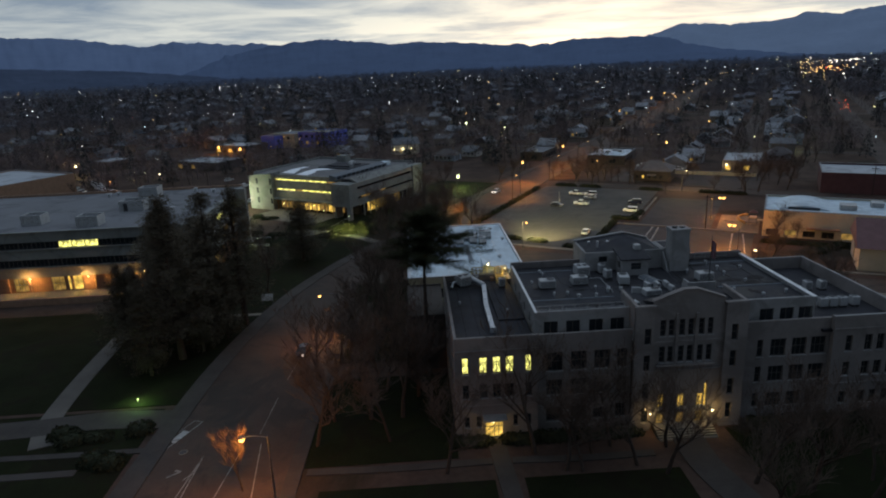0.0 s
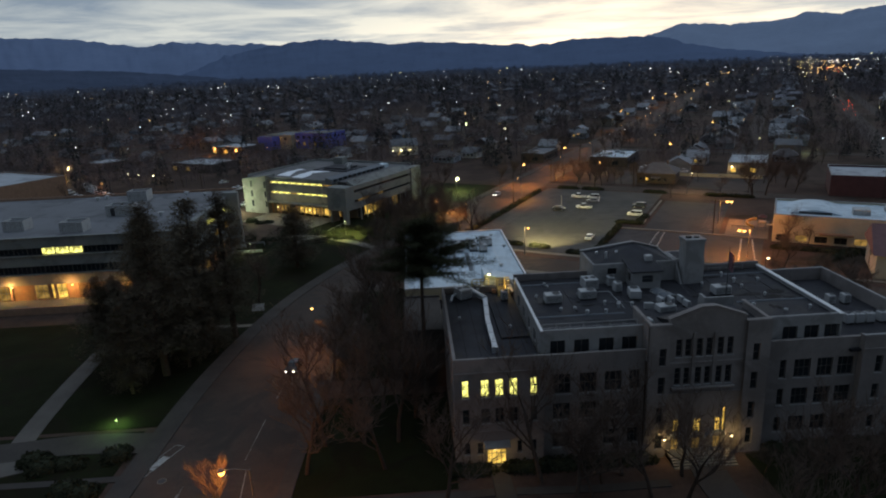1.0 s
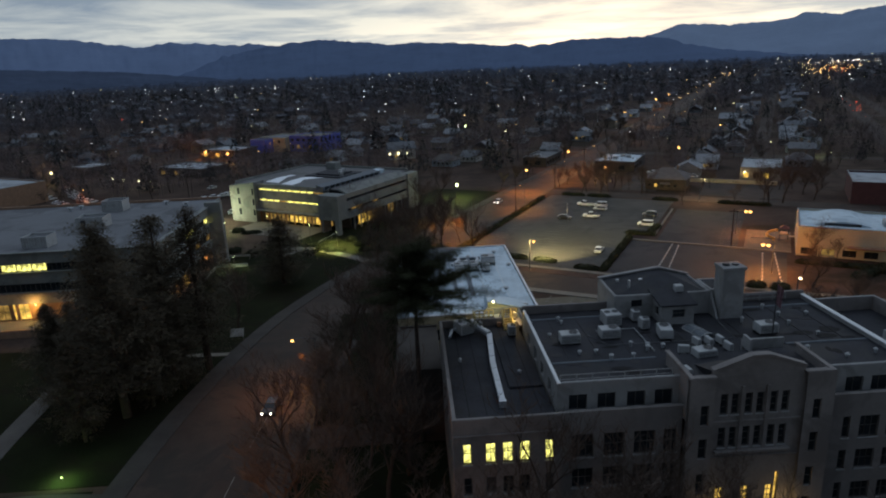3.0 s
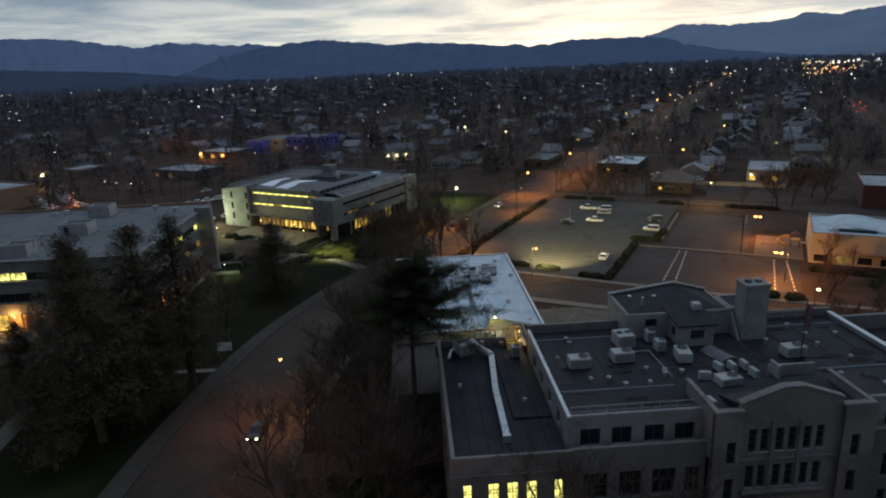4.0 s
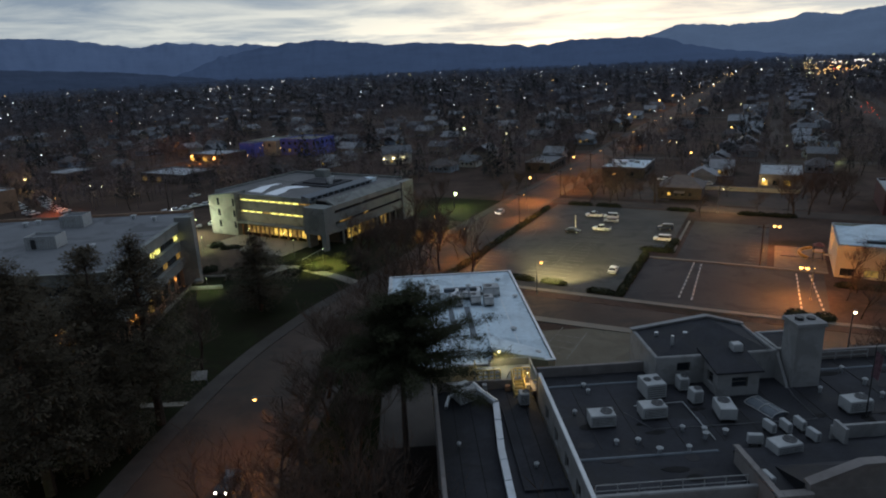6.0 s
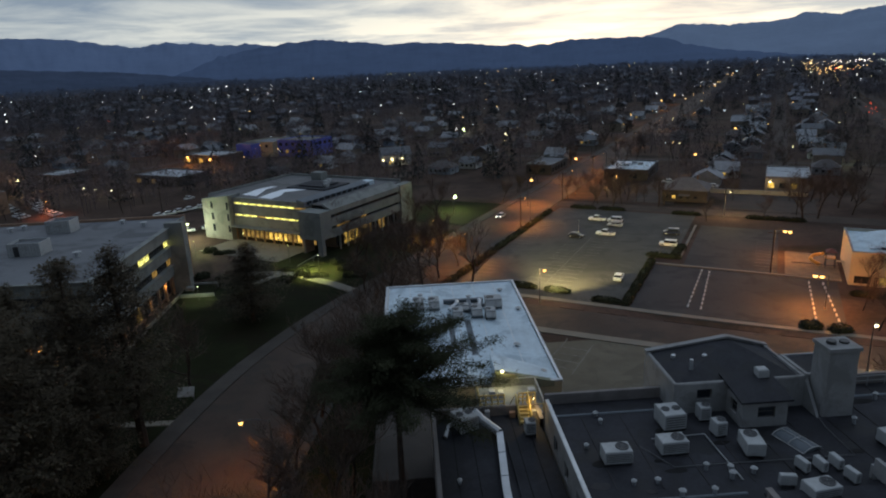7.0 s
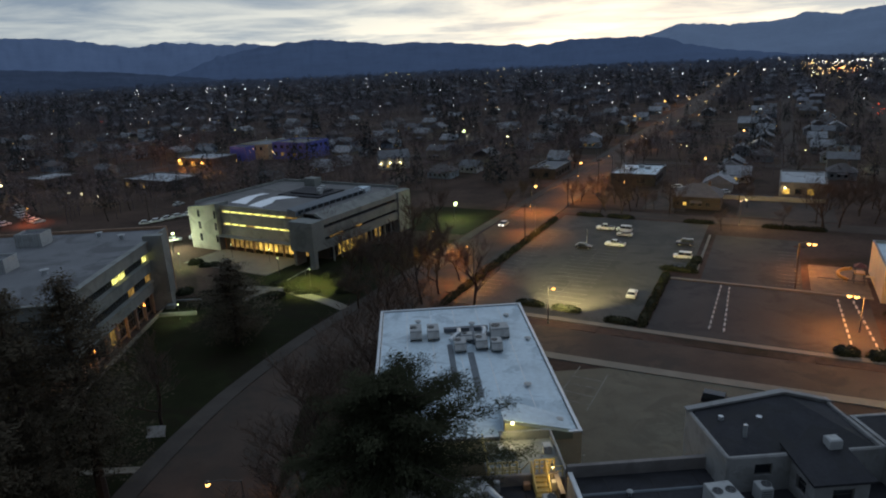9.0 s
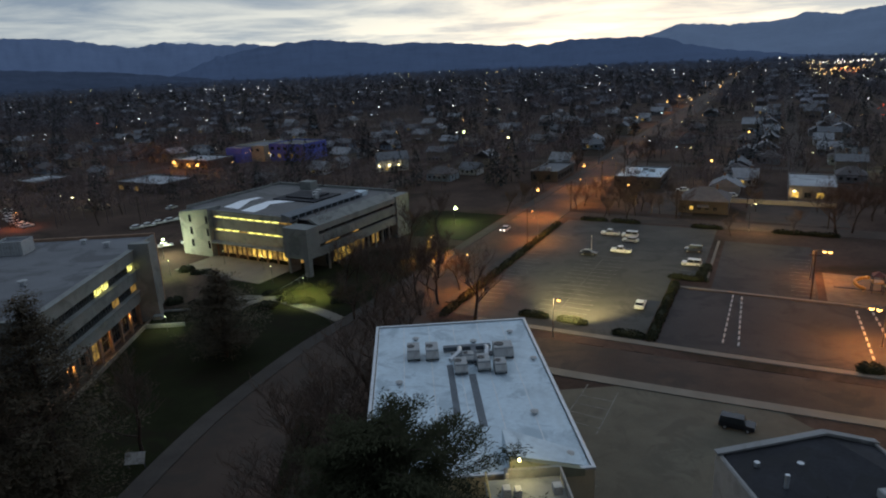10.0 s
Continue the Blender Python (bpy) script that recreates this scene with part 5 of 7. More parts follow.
shopB = block("roadside_shop", "single-storey corner shop with a pale flat roof", 150, 176, -10, 8, 4.6, M_SIDING, M_MEMBRANE, strips("s", 3, 3.2, 1.5, 0.8, 3.0) + strips("e", 4, 3.0, 1.4, 0.8, 3.0), 0.4)
for q, (b, a) in ((shopA, (-42, 160)), (shopB, (-4, 160)), (shopB, (1, 165)), (shopB, (-2, 168))):
    part("roof_plant", Shape().soft_box(b, a, 4.2, b + 2.2, a + 1.8, 5.3), M_UNIT, q)
block("roadside_office", "small office with lit windows and a pale roof", 141, 167, 52, 67, 5.2, M_STONE, M_PALEROOF, strips("s", 3, 2.2, 1.6, 1.0, 3.0, (M_LIT_WARM, None)), 0.3)
block("low_shop", "low shop with a pale flat roof", 86, 106, -224, -194, 4.6, M_SIDING, M_PALEROOF, strips("s", 4, 3.0, 2.0, 0.8, 3.0, (M_LIT_DIM, None)), 0.4)
block("low_shop", "low shop under sodium lamps with a pale flat roof", 146, 166, -256, -229, 5.0, M_SIDING, M_PALEROOF, strips("s", 4, 3.0, 2.0, 0.8, 3.0, (M_LIT_WARM, None)), 0.4)
block("low_shop", "long low shop with a pale flat roof", 72, 90, -280, -262, 5.0, M_SIDING, M_PALEROOF, strips("e", 5, 3.0, 2.0, 0.8, 3.0), 0.4)
block("warehouse", "low brick warehouse with a grey roof", -36, 22, -264, -218, 9.0, M_BRICK, M_PALEROOF, strips("s", 8, 3.0, 2.6, 1.0, 3.4, (None, M_LIT_DIM)), 0.5)
blue = block("blue_building", "ultramarine and sand painted two-storey building", 182, 205, -216, -192, 10.0, M_BLUE, M_ROOF2, strips("s", 5, 2.4, 2.2, 6.4, 8.2) + strips("s", 5, 2.4, 2.2, 2.0, 4.2, (None, M_LIT_DIM)) + strips("e", 5, 2.4, 2.0, 6.4, 8.2), 0.5)
block("sand_building", "sand painted block beside the blue building", 178, 202, -238, -216.2, 9.0, M_SAND, M_ROOF2, strips("s", 4, 2.2, 2.6, 5.6, 7.4), 0.5)
block("blue_block", "blue painted stair block", 170, 177.8, -238, -226, 8.5, M_BLUE, M_ROOF2, (), 0.4)
wall_low = thing("boundary_wall", GRID, "long low pale rendered boundary wall", "wall")
part("panel", Shape().box(30, 132, -0.2, 66, 132.3, 1.5), M_CREAM, wall_low)
part("cap", Shape().soft_box(29.9, 131.9, 1.5, 66.1, 132.4, 1.62), M_TRIM, wall_low)
# church at the corner of the cross street
ch = thing("church", GRID @ Matrix.Translation((6, -2, 0)), "pale rendered church with a maroon tiled roof", "church")
M_TILE = material("maroon_roof_tiles", (0.15, 0.075, 0.075), 0.8, 0.3, 0.5, 5.0, 0.25)
facade(ch, "wall", (94, 22), (94, -6), -0.3, 7.5, [(4 + 6.5 * i, 5.6 + 6.5 * i, 2.0, 5.4, None, (2, 3)) for i in range(4)], M_CREAM)
facade(ch, "wall", (94.004, -6), (112, -6), -0.3, 7.5, [(7.6, 10.4, 0.2, 4.2, None, (2, 2))], M_CREAM)
facade(ch, "wall", (112, -5.996), (112, 22), -0.3, 7.5, [], M_CREAM)
facade(ch, "wall", (111.996, 22), (94.004, 22), -0.3, 7.5, [(7.6, 10.4, 3.0, 6.4, None, (2, 3))], M_CREAM)
part("roof", Shape().add([(93.2, -6.8, 7.2), (112.8, -6.8, 7.2), (112.8, 22.8, 7.2), (93.2, 22.8, 7.2), (103, -6.8, 14.5), (103, 22.8, 14.5)], [(0, 4, 5, 3), (1, 2, 5, 4), (0, 1, 4), (2, 3, 5), (3, 2, 1, 0)]), M_TILE, ch, "steep maroon tiled gable roof")
part("gable_wall", Shape().wall((86, 26), (86, 8), -0.3, 6.5, [(6, 8, 0.2, 3.0)]).wall((86.004, 8), (93.99, 8), -0.3, 6.5).wall((93.99, 26), (86.004, 26), -0.3, 6.5), M_CREAM, ch)
part("roof", Shape().add([(85.2, 7.2, 6.3), (94, 7.2, 6.3), (94, 26.8, 6.3), (85.2, 26.8, 6.3), (85.2, 17, 11.5), (97, 17, 11.5)], [(0, 1, 5, 4), (2, 3, 4, 5), (3, 0, 4), (3, 2, 1, 0)]), M_TILE, ch)
part("gable_fill", Shape().add([(86, 8, 6.5), (86, 26, 6.5), (86, 17, 11.2), (86.35, 8, 6.5), (86.35, 26, 6.5), (86.35, 17, 11.2)], [(1, 0, 2), (3, 4, 5), (0, 3, 5, 2), (4, 1, 2, 5)]), M_CREAM, ch)
part("arch_window", Shape().tube([(85.9, 17 + 1.3 * math.cos(a), 5.2 + 1.3 * math.sin(a)) for a in (2 * math.pi * i / 16 for i in range(17))], 0.2, 6), M_TRIM, ch)
part("arch_pane", Shape(pose(85.94, 17, 5.2, 0, 90)).tube([(0, 0, 0), (0, 0, 0.03)], 1.2, 16), M_PANE, ch)

# ---- parking lots, paths and markings ----
s = Shape()
grid_quad(s, 4.5, 92, -12, 27, 0.05)
grid_quad(s, 43, 92, 27.004, 33, 0.05)
setting("parking_lot", s, M_LOT, "worn grey asphalt parking lot")
s = Shape()
grid_quad(s, 4.5, 36, 29.5, 69, 0.05)
setting("parking_lot_east", s, M_LOT_NEW, "dark asphalt parking lot with painted islands")
s = Shape()
grid_quad(s, 38, 80, 36, 57, 0.05)
setting("parking_lot_upper", s, M_LOT_NEW, "dark asphalt court behind the parking lot")
s = Shape()
grid_quad(s, 36.6, 37.6, 29.5, 70, 0.22, 2)
grid_quad(s, 43, 79, 34.2, 34.8, 0.3, 9)
setting("kerb", s, M_WALK, "low concrete kerb between the lots")
s = Shape()
grid_quad(s, 38.2, 58, 58.6, 70, 0.12, 5)
setting("playground_surface", s, M_CHIP, "brown bark-chip surface of the small play area")
s = Shape()
grid_quad(s, 94, 103, -15, 96, 0.03, 9)
setting("back_street", s, M_ASPHALT, "asphalt street beyond the parking lots")
s = Shape()
grid_quad(s, 105, 131.5, 40, 68, 0.045, 9)
grid_quad(s, 108, 148, 10, 24, 0.045, 9)
setting("parking_lot_back", s, M_ASPHALT, "brown worn asphalt yard behind the street")
s = Shape()
strip(s, [(21, y) for y in range(106, 160, 6)], [(min(58.0, 302.2 - 1.732 * y), y) for y in range(106, 160, 6)], 0.05)
setting("service_yard", s, M_YARD, "asphalt yard beside the white-roofed building")

paint = Shape()


def stripe(x0, y0, x1, y1, w=0.12, lift=0.075):
    d = Vector((x1 - x0, y1 - y0)).normalized() * w / 2
    n = (-d.y, d.x)
    paint.add([(x0 - n[0], y0 - n[1], gz(y0) + lift), (x1 - n[0], y1 - n[1], gz(y1) + lift), (x1 + n[0], y1 + n[1], gz(y1) + lift), (x0 + n[0], y0 + n[1], gz(y0) + lift)], [(0, 1, 2, 3)])


for i in range(16):
    a = 13.5 + 2.75 * i
    stripe(*grid(a, 3.0), *grid(a, 8.0), 0.14)
    stripe(*grid(a, 8.7), *grid(a, 14.2), 0.14)
stripe(*grid(13, 8.35), *grid(56, 8.35), 0.08)
for i in range(24):
    a = 8 + 2.75 * i
    stripe(*grid(a, -11.4), *grid(a, -6.2), 0.12)
for i in range(11):
    stripe(*grid(44 + 2.75 * i, 27.5), *grid(44 + 2.75 * i, 32.5), 0.12)
    stripe(*grid(40 + 2.75 * i, 51.8), *grid(40 + 2.75 * i, 56.6), 0.12)
for p, q in (((34.9, 151.5), (28.1, 139.9)), ((31.2, 155.2), (24.0, 143.6)), ((33.3, 149.0), (29.0, 151.8)), ((31.9, 146.5), (27.6, 149.4)), ((30.4, 143.9), (26.2, 147.0)), ((29.0, 141.4), (24.8, 144.6)),
             ((21.3, 128), (24.6, 128)), ((21.3, 124.6), (25.2, 124.6))):
    stripe(*p, *q, 0.14, 0.085)
# campus road: centre lines, arrow and turn lane
for p, q, w in (((-36.4, 78.5), (-32.9, 86.3), 0.18), ((-32.9, 86.3), (-34.2, 86.8), 0.18), ((-34.2, 86.8), (-35.6, 83.6), 0.14), ((-25.2, 79.0), (-26.2, 68), 0.16), ((-22.9, 79.5), (-21.4, 66), 0.16), ((-30.1, 77.2), (-31.0, 68), 0.2), ((-30.1, 77.2), (-30.3, 68.2), 0.2), ((-30.4, 73.5), (-31.2, 72.2), 0.2),
                ((-26.3, 66), (-26.3, 40), 0.16), ((-25.9, 66), (-25.9, 40), 0.16), ((-23.6, 82), (-23, 92), 0.12), ((-22.6, 98), (-21.8, 108), 0.12), ((-33.5, 73.0), (-32.0, 74.2), 0.3), ((-32.9, 74.4), (-32.0, 74.2), 0.3)):
    stripe(*p, *q, w, 0.06)
tagged(part("road_markings", paint, M_LINE), "worn white parking and lane lines", "road marking", kind="stuff")
kb = thing("kerb_paint", pose(-35.0, 82.6, gz(82.6) + 0.045, 0, 0, -22), "white painted block in the roadside bay", "road marking")
part("paint", Shape().box(-0.55, -1.5, 0.0, 0.5, 1.5, 0.03), M_PAINT, kb)
man = thing("manhole_cover", pose(-33.2, 78.6, gz(78.6) + 0.05), "round iron manhole cover in the road", "manhole cover")
part("ring", Shape().tube([(0.55 * math.cos(a), 0.55 * math.sin(a), 0) for a in (2 * math.pi * i / 16 for i in range(17))], 0.06, 5), M_WALK, man)
part("plate", Shape().tube([(0, 0, -0.03), (0, 0, 0.02)], 0.5, 16), M_DARK, man)


_n = [0]


def path(name, pts, w, mat=None, lift=0.12, label="pale concrete footpath across the lawn"):
    ln = spline(pts, 6)
    _n[0] += 1
    lift += 0.005 * _n[0]
    sh = Shape()
    strip(sh, offset(ln, -w / 2), offset(ln, w / 2), lift)
    return setting(name, sh, mat or M_KERB, label)


path("footpath_west", [(-60.2, 127), (-58.6, 108), (-56.6, 90), (-54, 82)], 3.2, M_KERB_PALE)
path("footpath_lawn", [(-75, 86.4), (-60, 87.2), (-48, 88.4), (-37.5, 87.6)], 5.0)
path("footpath_lower", [(-70, 80), (-52, 79.6), (-39, 79.6)], 1.2)
path("footpath_lower_west", [(-70, 75.4), (-56, 75.2), (-46, 75.3)], 1.4)
path("footpath_door", [(9.2, 76.8), (9.4, 71), (9.9, 60), (10.4, 40)], 2.3)
path("footpath_front", [(-15.5, 72.0), (-4, 71.6), (8.1, 71.8)], 1.3)
path("footpath_front_east", [(10.7, 71.7), (20, 71.2), (29, 71.3)], 1.3)
path("footpath_entrance", [(34.6, 74), (34.4, 68), (36, 60), (40, 44)], 4.2)
path("footpath_sign", [(-46, 132.6), (-39, 132.3), (-31.9, 131.9)], 1.5, M_WALK)
path("footpath_library", [(-12, 190), (-17, 195.6), (-22, 200), (-27.5, 204.8), (-33, 207.0), (-40, 208)], 2.8, M_WALK)
path("footpath_terrace", [(-36.5, 199), (-34.4, 203), (-31.5, 205.4)], 2.0, M_WALK)
lawn = Shape()
xs = [-53 + 4 * i for i in range(6)]
edge = [p for p in beside(-1, -3.25) if 84 < p[1] < 250]
roadside = lambda y: float(np.interp(y, [p[1] for p in edge], [p[0] for p in edge]))
strip(lawn, [(-57.6 if y < 150 else -53 if y < 200 else -44, y) for y in range(92, 244, 6)], [(roadside(y), y) for y in range(92, 244, 6)], 0.06)
setting("lawn_campus", lawn, M_LAWN, "dark clipped lawn beside the classroom building")
lawn = Shape()
strip(lawn, [(-13.5, y) for y in range(44, 72, 6)], [(8, y) for y in range(44, 72, 6)], 0.06)
strip(lawn, [(11.6, y) for y in range(44, 72, 6)], [(31, y) for y in range(44, 72, 6)], 0.062)
strip(lawn, [(-16, y) for y in range(73, 100, 6)], [(3.9, y) for y in range(73, 100, 6)], 0.064)
strip(lawn, [(40.5, y) for y in range(52, 77, 6)], [(86, y) for y in range(52, 77, 6)], 0.066)
strip(lawn, [(-15, y) for y in range(103, 152, 6)], [(-2.3, y) for y in range(103, 152, 6)], 0.064)
setting("lawn_front", lawn, M_LAWN, "dark lawn in front of the hall")
lawn = Shape()
grid_quad(lawn, 58, 92, -62, -34, 0.05)
setting("lawn_library", lawn, M_LAWN, "lamp-lit lawn at the corner by the library")
lawn = Shape()
strip(lawn, [(-100, y) for y in range(92, 146, 6)], [(-57.61, y) for y in range(92, 146, 6)], 0.06)
strip(lawn, [(-84, y) for y in (66, 72, 78, 84, 91)], [(-40, y) for y in (66, 72, 78, 84, 91)], 0.055)
setting("lawn_west", lawn, M_LAWN, "dark lawn in front of the classroom terrace")
lawn = Shape()
for b0, b1 in ((16, 21), (24, 30), (37, 54), (58, 78)):
    bb = [b0 + (b1 - b0) * i / 4 for i in range(5)]
    strip(lawn, [grid(2.55, b) for b in bb], [grid(-0.6, b) for b in bb], 0.06)
setting("verge", lawn, M_GROUND, "narrow worn grass verge")

# ---- wheel stops ----
stop = thing("wheel_stop", Matrix(), "short white-painted concrete wheel stop", "wheel stop", "wheel stops in the lots")
part("bar", Shape().prism([(-0.17, -0.85), (0.17, -0.85), (0.17, 0.85), (-0.17, 0.85)], 0, 0.2), M_PAINT, stop)
part("stud", Shape().tube([(0, 0.5, 0.2), (0, 0.5, 0.23)], 0.04, 6), M_DARK, stop)
first = True
for b0, b1, a0, n in ((40.5, 40.7, 9.5, 10), (43.1, 42.4, 9.0, 10), (63.9, 63.3, 11, 9), (68.0, 66.0, 8.5, 10)):
    for i in range(n):
        a = a0 + 2.75 * i
        x, y = grid(a, b0 + (b1 - b0) * i / n)
        m = pose(x, y, 0.05, 0, 0, -30)
        if first:
            stop.matrix_basis, first = m, False
        else:
            copy_thing(stop, m)

# ---- cars ----


def make_car(kind, paint_mat, label, lamps=False):
    c = thing("car", Matrix(), label, "car", "parked cars")
    side = pose(0, 0, 0, 90)
    if kind == "pickup":
        prof = [(-2.7, 0.45), (2.6, 0.45), (2.7, 0.75), (2.6, 1.05), (1.2, 1.12), (-2.7, 1.08)]
        cab = (-0.75, 1.25, 1.08, 1.82, 0.5)
    elif kind == "suv":
        prof = [(-2.3, 0.42), (2.25, 0.42), (2.35, 0.72), (2.25, 1.0), (1.1, 1.08), (-2.3, 1.06)]
        cab = (-2.25, 1.15, 1.06, 1.8, 0.28)
    else:
        prof = [(-2.2, 0.35), (2.2, 0.35), (2.3, 0.6), (2.15, 0.82), (1.0, 0.95), (-1.6, 0.98), (-2.25, 0.9)]
        cab = (-1.7, 1.05, 0.95, 1.45, 0.6)
    w = 0.92
    body = Shape(side).prism(prof, -w, w)
    body.m = Matrix()
    body.box(-2.1, -w + 0.06, 0.3, 2.1, w - 0.06, 0.5)
    part("body", body, paint_mat, c)
    x0, x1, z0, z1, sl = cab
    g = Shape().add([(x0, -w + .06, z0), (x1, -w + .06, z0), (x1, w - .06, z0), (x0, w - .06, z0), (x0 + sl * .6, -w + .2, z1), (x1 - sl, -w + .2, z1), (x1 - sl, w - .2, z1), (x0 + sl * .6, w - .2, z1)],
                    [(4, 5, 6, 7), (0, 1, 5, 4), (1, 2, 6, 5), (2, 3, 7, 6), (3, 0, 4, 7)])
    part("glasshouse", g, M_PANE, c)
    part("roof", Shape().soft_box(x0 + sl * .6 - .05, -w + .18, z1, x1 - sl + .05, w - .18, z1 + 0.07, 0.05), paint_mat, c)
    s = Shape()
    for xx in (x0 + sl * .3, (x0 + x1) / 2):
        for yy in (-w + .1, w - .1):
            s.tube([(xx, yy, z0), (xx + (0.1 if xx < 0 else 0), yy * 0.88, z1)], 0.06, 4)
    part("pillar", s, paint_mat, c)
    if kind == "pickup":
        part("bed", Shape().box(-2.6, -w + 0.12, 1.082, -0.85, w - 0.12, 1.1), M_DARK, c)
    for x in (-1.45, 1.45):
        for y in (-w, w):
            t = part("tyre", Shape().tube([(x, y - 0.11, 0.34), (x, y + 0.11, 0.34)], 0.34, 14), M_RUBBER, c)
            part("rim", Shape().tube([(x, y - 0.115, 0.34), (x, y + 0.115, 0.34)], 0.19, 10), M_METAL, t)
    fx, zz = prof[2][0], 0.74 if kind != "car" else 0.62
    for y in (-0.66, 0.66):
        part("headlight", Shape().box(fx - 0.1, y - 0.17, zz - 0.08, fx + 0.02, y + 0.17, zz + 0.08) if not lamps else Shape().ball((fx, y, zz), 0.17, 8, 5), glow_head if lamps else M_UNIT, c)
        part("taillight", Shape().box(prof[0][0] - 0.02, y - 0.17, zz - 0.05, prof[0][0] + 0.05, y + 0.17, zz + 0.12), M_TAIL, c)
    return c


glow_head = glowing("headlamp", (1.0, 0.93, 0.75), 6.0)
M_TAIL = material("tail_lamp", (0.22, 0.01, 0.01), 0.3, 0.1, 3, 9, 0)
C_WHITE = material("white_car_paint", (0.72, 0.72, 0.70), 0.3, 0.04, 1, 6, 0)
C_BLACK = material("black_car_paint", (0.02, 0.02, 0.025), 0.25, 0.1, 1, 6, 0)
C_GREY = material("silver_car_paint", (0.42, 0.43, 0.45), 0.3, 0.05, 1, 6, 0)
C_BLUE = material("dark_blue_car_paint", (0.03, 0.04, 0.08), 0.25, 0.1, 1, 6, 0)


def park(c, x, y, turn, z=0.05):
    c.matrix_basis = pose(x, y, gz(y) + z, 0, 0, turn)
    return c


park(make_car("pickup", C_WHITE, "white pickup truck parked in the lot"), 62.6, 243.9, 151)
park(make_car("suv", C_WHITE, "white estate car parked beside the pickup"), 67.4, 240.8, 150)
park(make_car("sedan", C_GREY, "silver saloon car parked between two white cars"), 65.8, 235.6, 150)
park(make_car("pickup", C_WHITE, "white pickup with a canopy, lit by the lot lamp"), 59.9, 226.0, 150)
park(make_car("sedan", C_BLACK, "black saloon car parked by the lamp post"), 51.0, 225.8, -30)
park(make_car("suv", C_BLUE, "dark van parked by the hedge"), 78.6, 223.2, 152)
park(make_car("suv", C_WHITE, "white boxy off-road car parked by the hedge"), 73.0, 211.6, 150)
park(make_car("sedan", C_WHITE, "white hatchback parked along the hedge"), 51.2, 187.0, 62)
park(make_car("suv", C_BLACK, "dark car parked beside the hall"), 47.6, 139.0, -32)
park(make_car("sedan", C_BLACK, "dark car driving down the campus road with headlamps on", True), -21.6, 108.5, -98, 0.03)
park(make_car("sedan", C_GREY, "silver car on the avenue with headlamps on", True), *grid(72, -26.5), -120, 0.03)
white_row = make_car("sedan", C_WHITE, "pale car parked behind the classroom building")
park(white_row, -66, 262, 20)
for i, (x, y, t) in enumerate(((-72, 259, 20), (-60, 265, 20), (-78, 300, 60), (-90, 318, 60), (108, 300, 150), (120, 286, 150), (190, 262, 150), (-91, 286, 25), (-88, 288.5, 25), (-85.4, 292, 25), (-82.5, 295, 25), (-79, 297.5, 25),
                               (-160, 330, 60), (-156.5, 325, 60), (-153, 320, 60), (-150, 314, 60), (-146, 309.5, 60), (-142, 304.5, 60), (-138, 301, 60), (-134.8, 298, 60), (-168, 322, 60), (-163, 316, 60), (-158, 310, 60), (-150, 300, 60), (-146, 296, 60))):
    copy_thing(white_row, pose(x, y, 0.05, 0, 0, t))

# ---- lamps ----


def light_at(x, y, z, colour, watts, size=0.3, shaded=False):
    """A lamp's light; a shaded head throws it downwards only."""
    d = bpy.data.lights.new("lamp_light", "SPOT" if shaded else "POINT")
    if shaded:
        d.spot_size, d.spot_blend = radians(150 if shaded is True else shaded), 0.8
    d.energy, d.color, d.shadow_soft_size = watts, colour, size
    o = new("lamp_light", d)
    o.location = (x, y, z)


ORANGE, WARM, WHITE, GREEN = (1.0, 0.36, 0.06), (1.0, 0.66, 0.25), (1.0, 0.88, 0.62), (0.80, 1.0, 0.42)


def street_lamp(x, y, top, bulb, colour, watts, arm=(1.6, 0.0), r=0.3, label="tall street lamp with a glowing sodium head", heads=1, shaded=False):
    """Pole, arm and glowing head; the head is at (x, y, top)."""
    px_, py_ = x - arm[0], y - arm[1]
    t = thing("street_lamp", pose(px_, py_, gz(py_)), label, "street lamp", "street lamps")
    h = top - gz(py_)
    part("pole", Shape().tube([(0, 0, 0), (0, 0, h + 0.15)], [0.13, 0.08], 8), M_POLE, t)
    part("base", Shape().tube([(0, 0, 0), (0, 0, 0.5)], [0.26, 0.2], 8), M_WALK, t)
    for k in range(heads):
        sx_, sy_ = (arm[0] + 0.9 * k, arm[1] - 0.7 * k)
        part("arm", Shape().tube([(0, 0, h), (sx_ * 0.5, sy_ * 0.5, h + 0.3), (sx_, sy_, h + 0.22)], 0.05, 6), M_POLE, t)
        hd = part("head", Shape(pose(sx_, sy_, h)).tube([(0, 0, 0.1), (0, 0, 0.3), (0, 0, 0.36)], [r * 1.1, r * 0.9, r * 0.4], 10), M_POLE, t)
        part("bulb", Shape(pose(sx_, sy_, h)).ball((0, 0, -0.08), r, 10, 6), bulb, hd, "glowing lamp")
    light_at(x, y, top - r - 0.35, colour, watts, 0.3, shaded)
    return t


street_lamp(30.8, 174.4, 7.7, M_BULB_O, WARM, 1300, (0.9, -0.6), 0.33)
post = thing("light_post", pose(51.9, 226.2, 0), "slim pale post between the parking stalls", "post")
part("post", Shape().tube([(0, 0, 0), (0, 0, 5.2)], [0.12, 0.09], 8), M_PAINT, post)
part("base", Shape().tube([(0, 0, 0), (0, 0, 0.7)], 0.3, 10), M_WALK, post)
# added spot without a fixture, brightens the middle parking stalls
stall_fill = new("floodlight", bpy.data.lights.new("floodlight", "SPOT"))
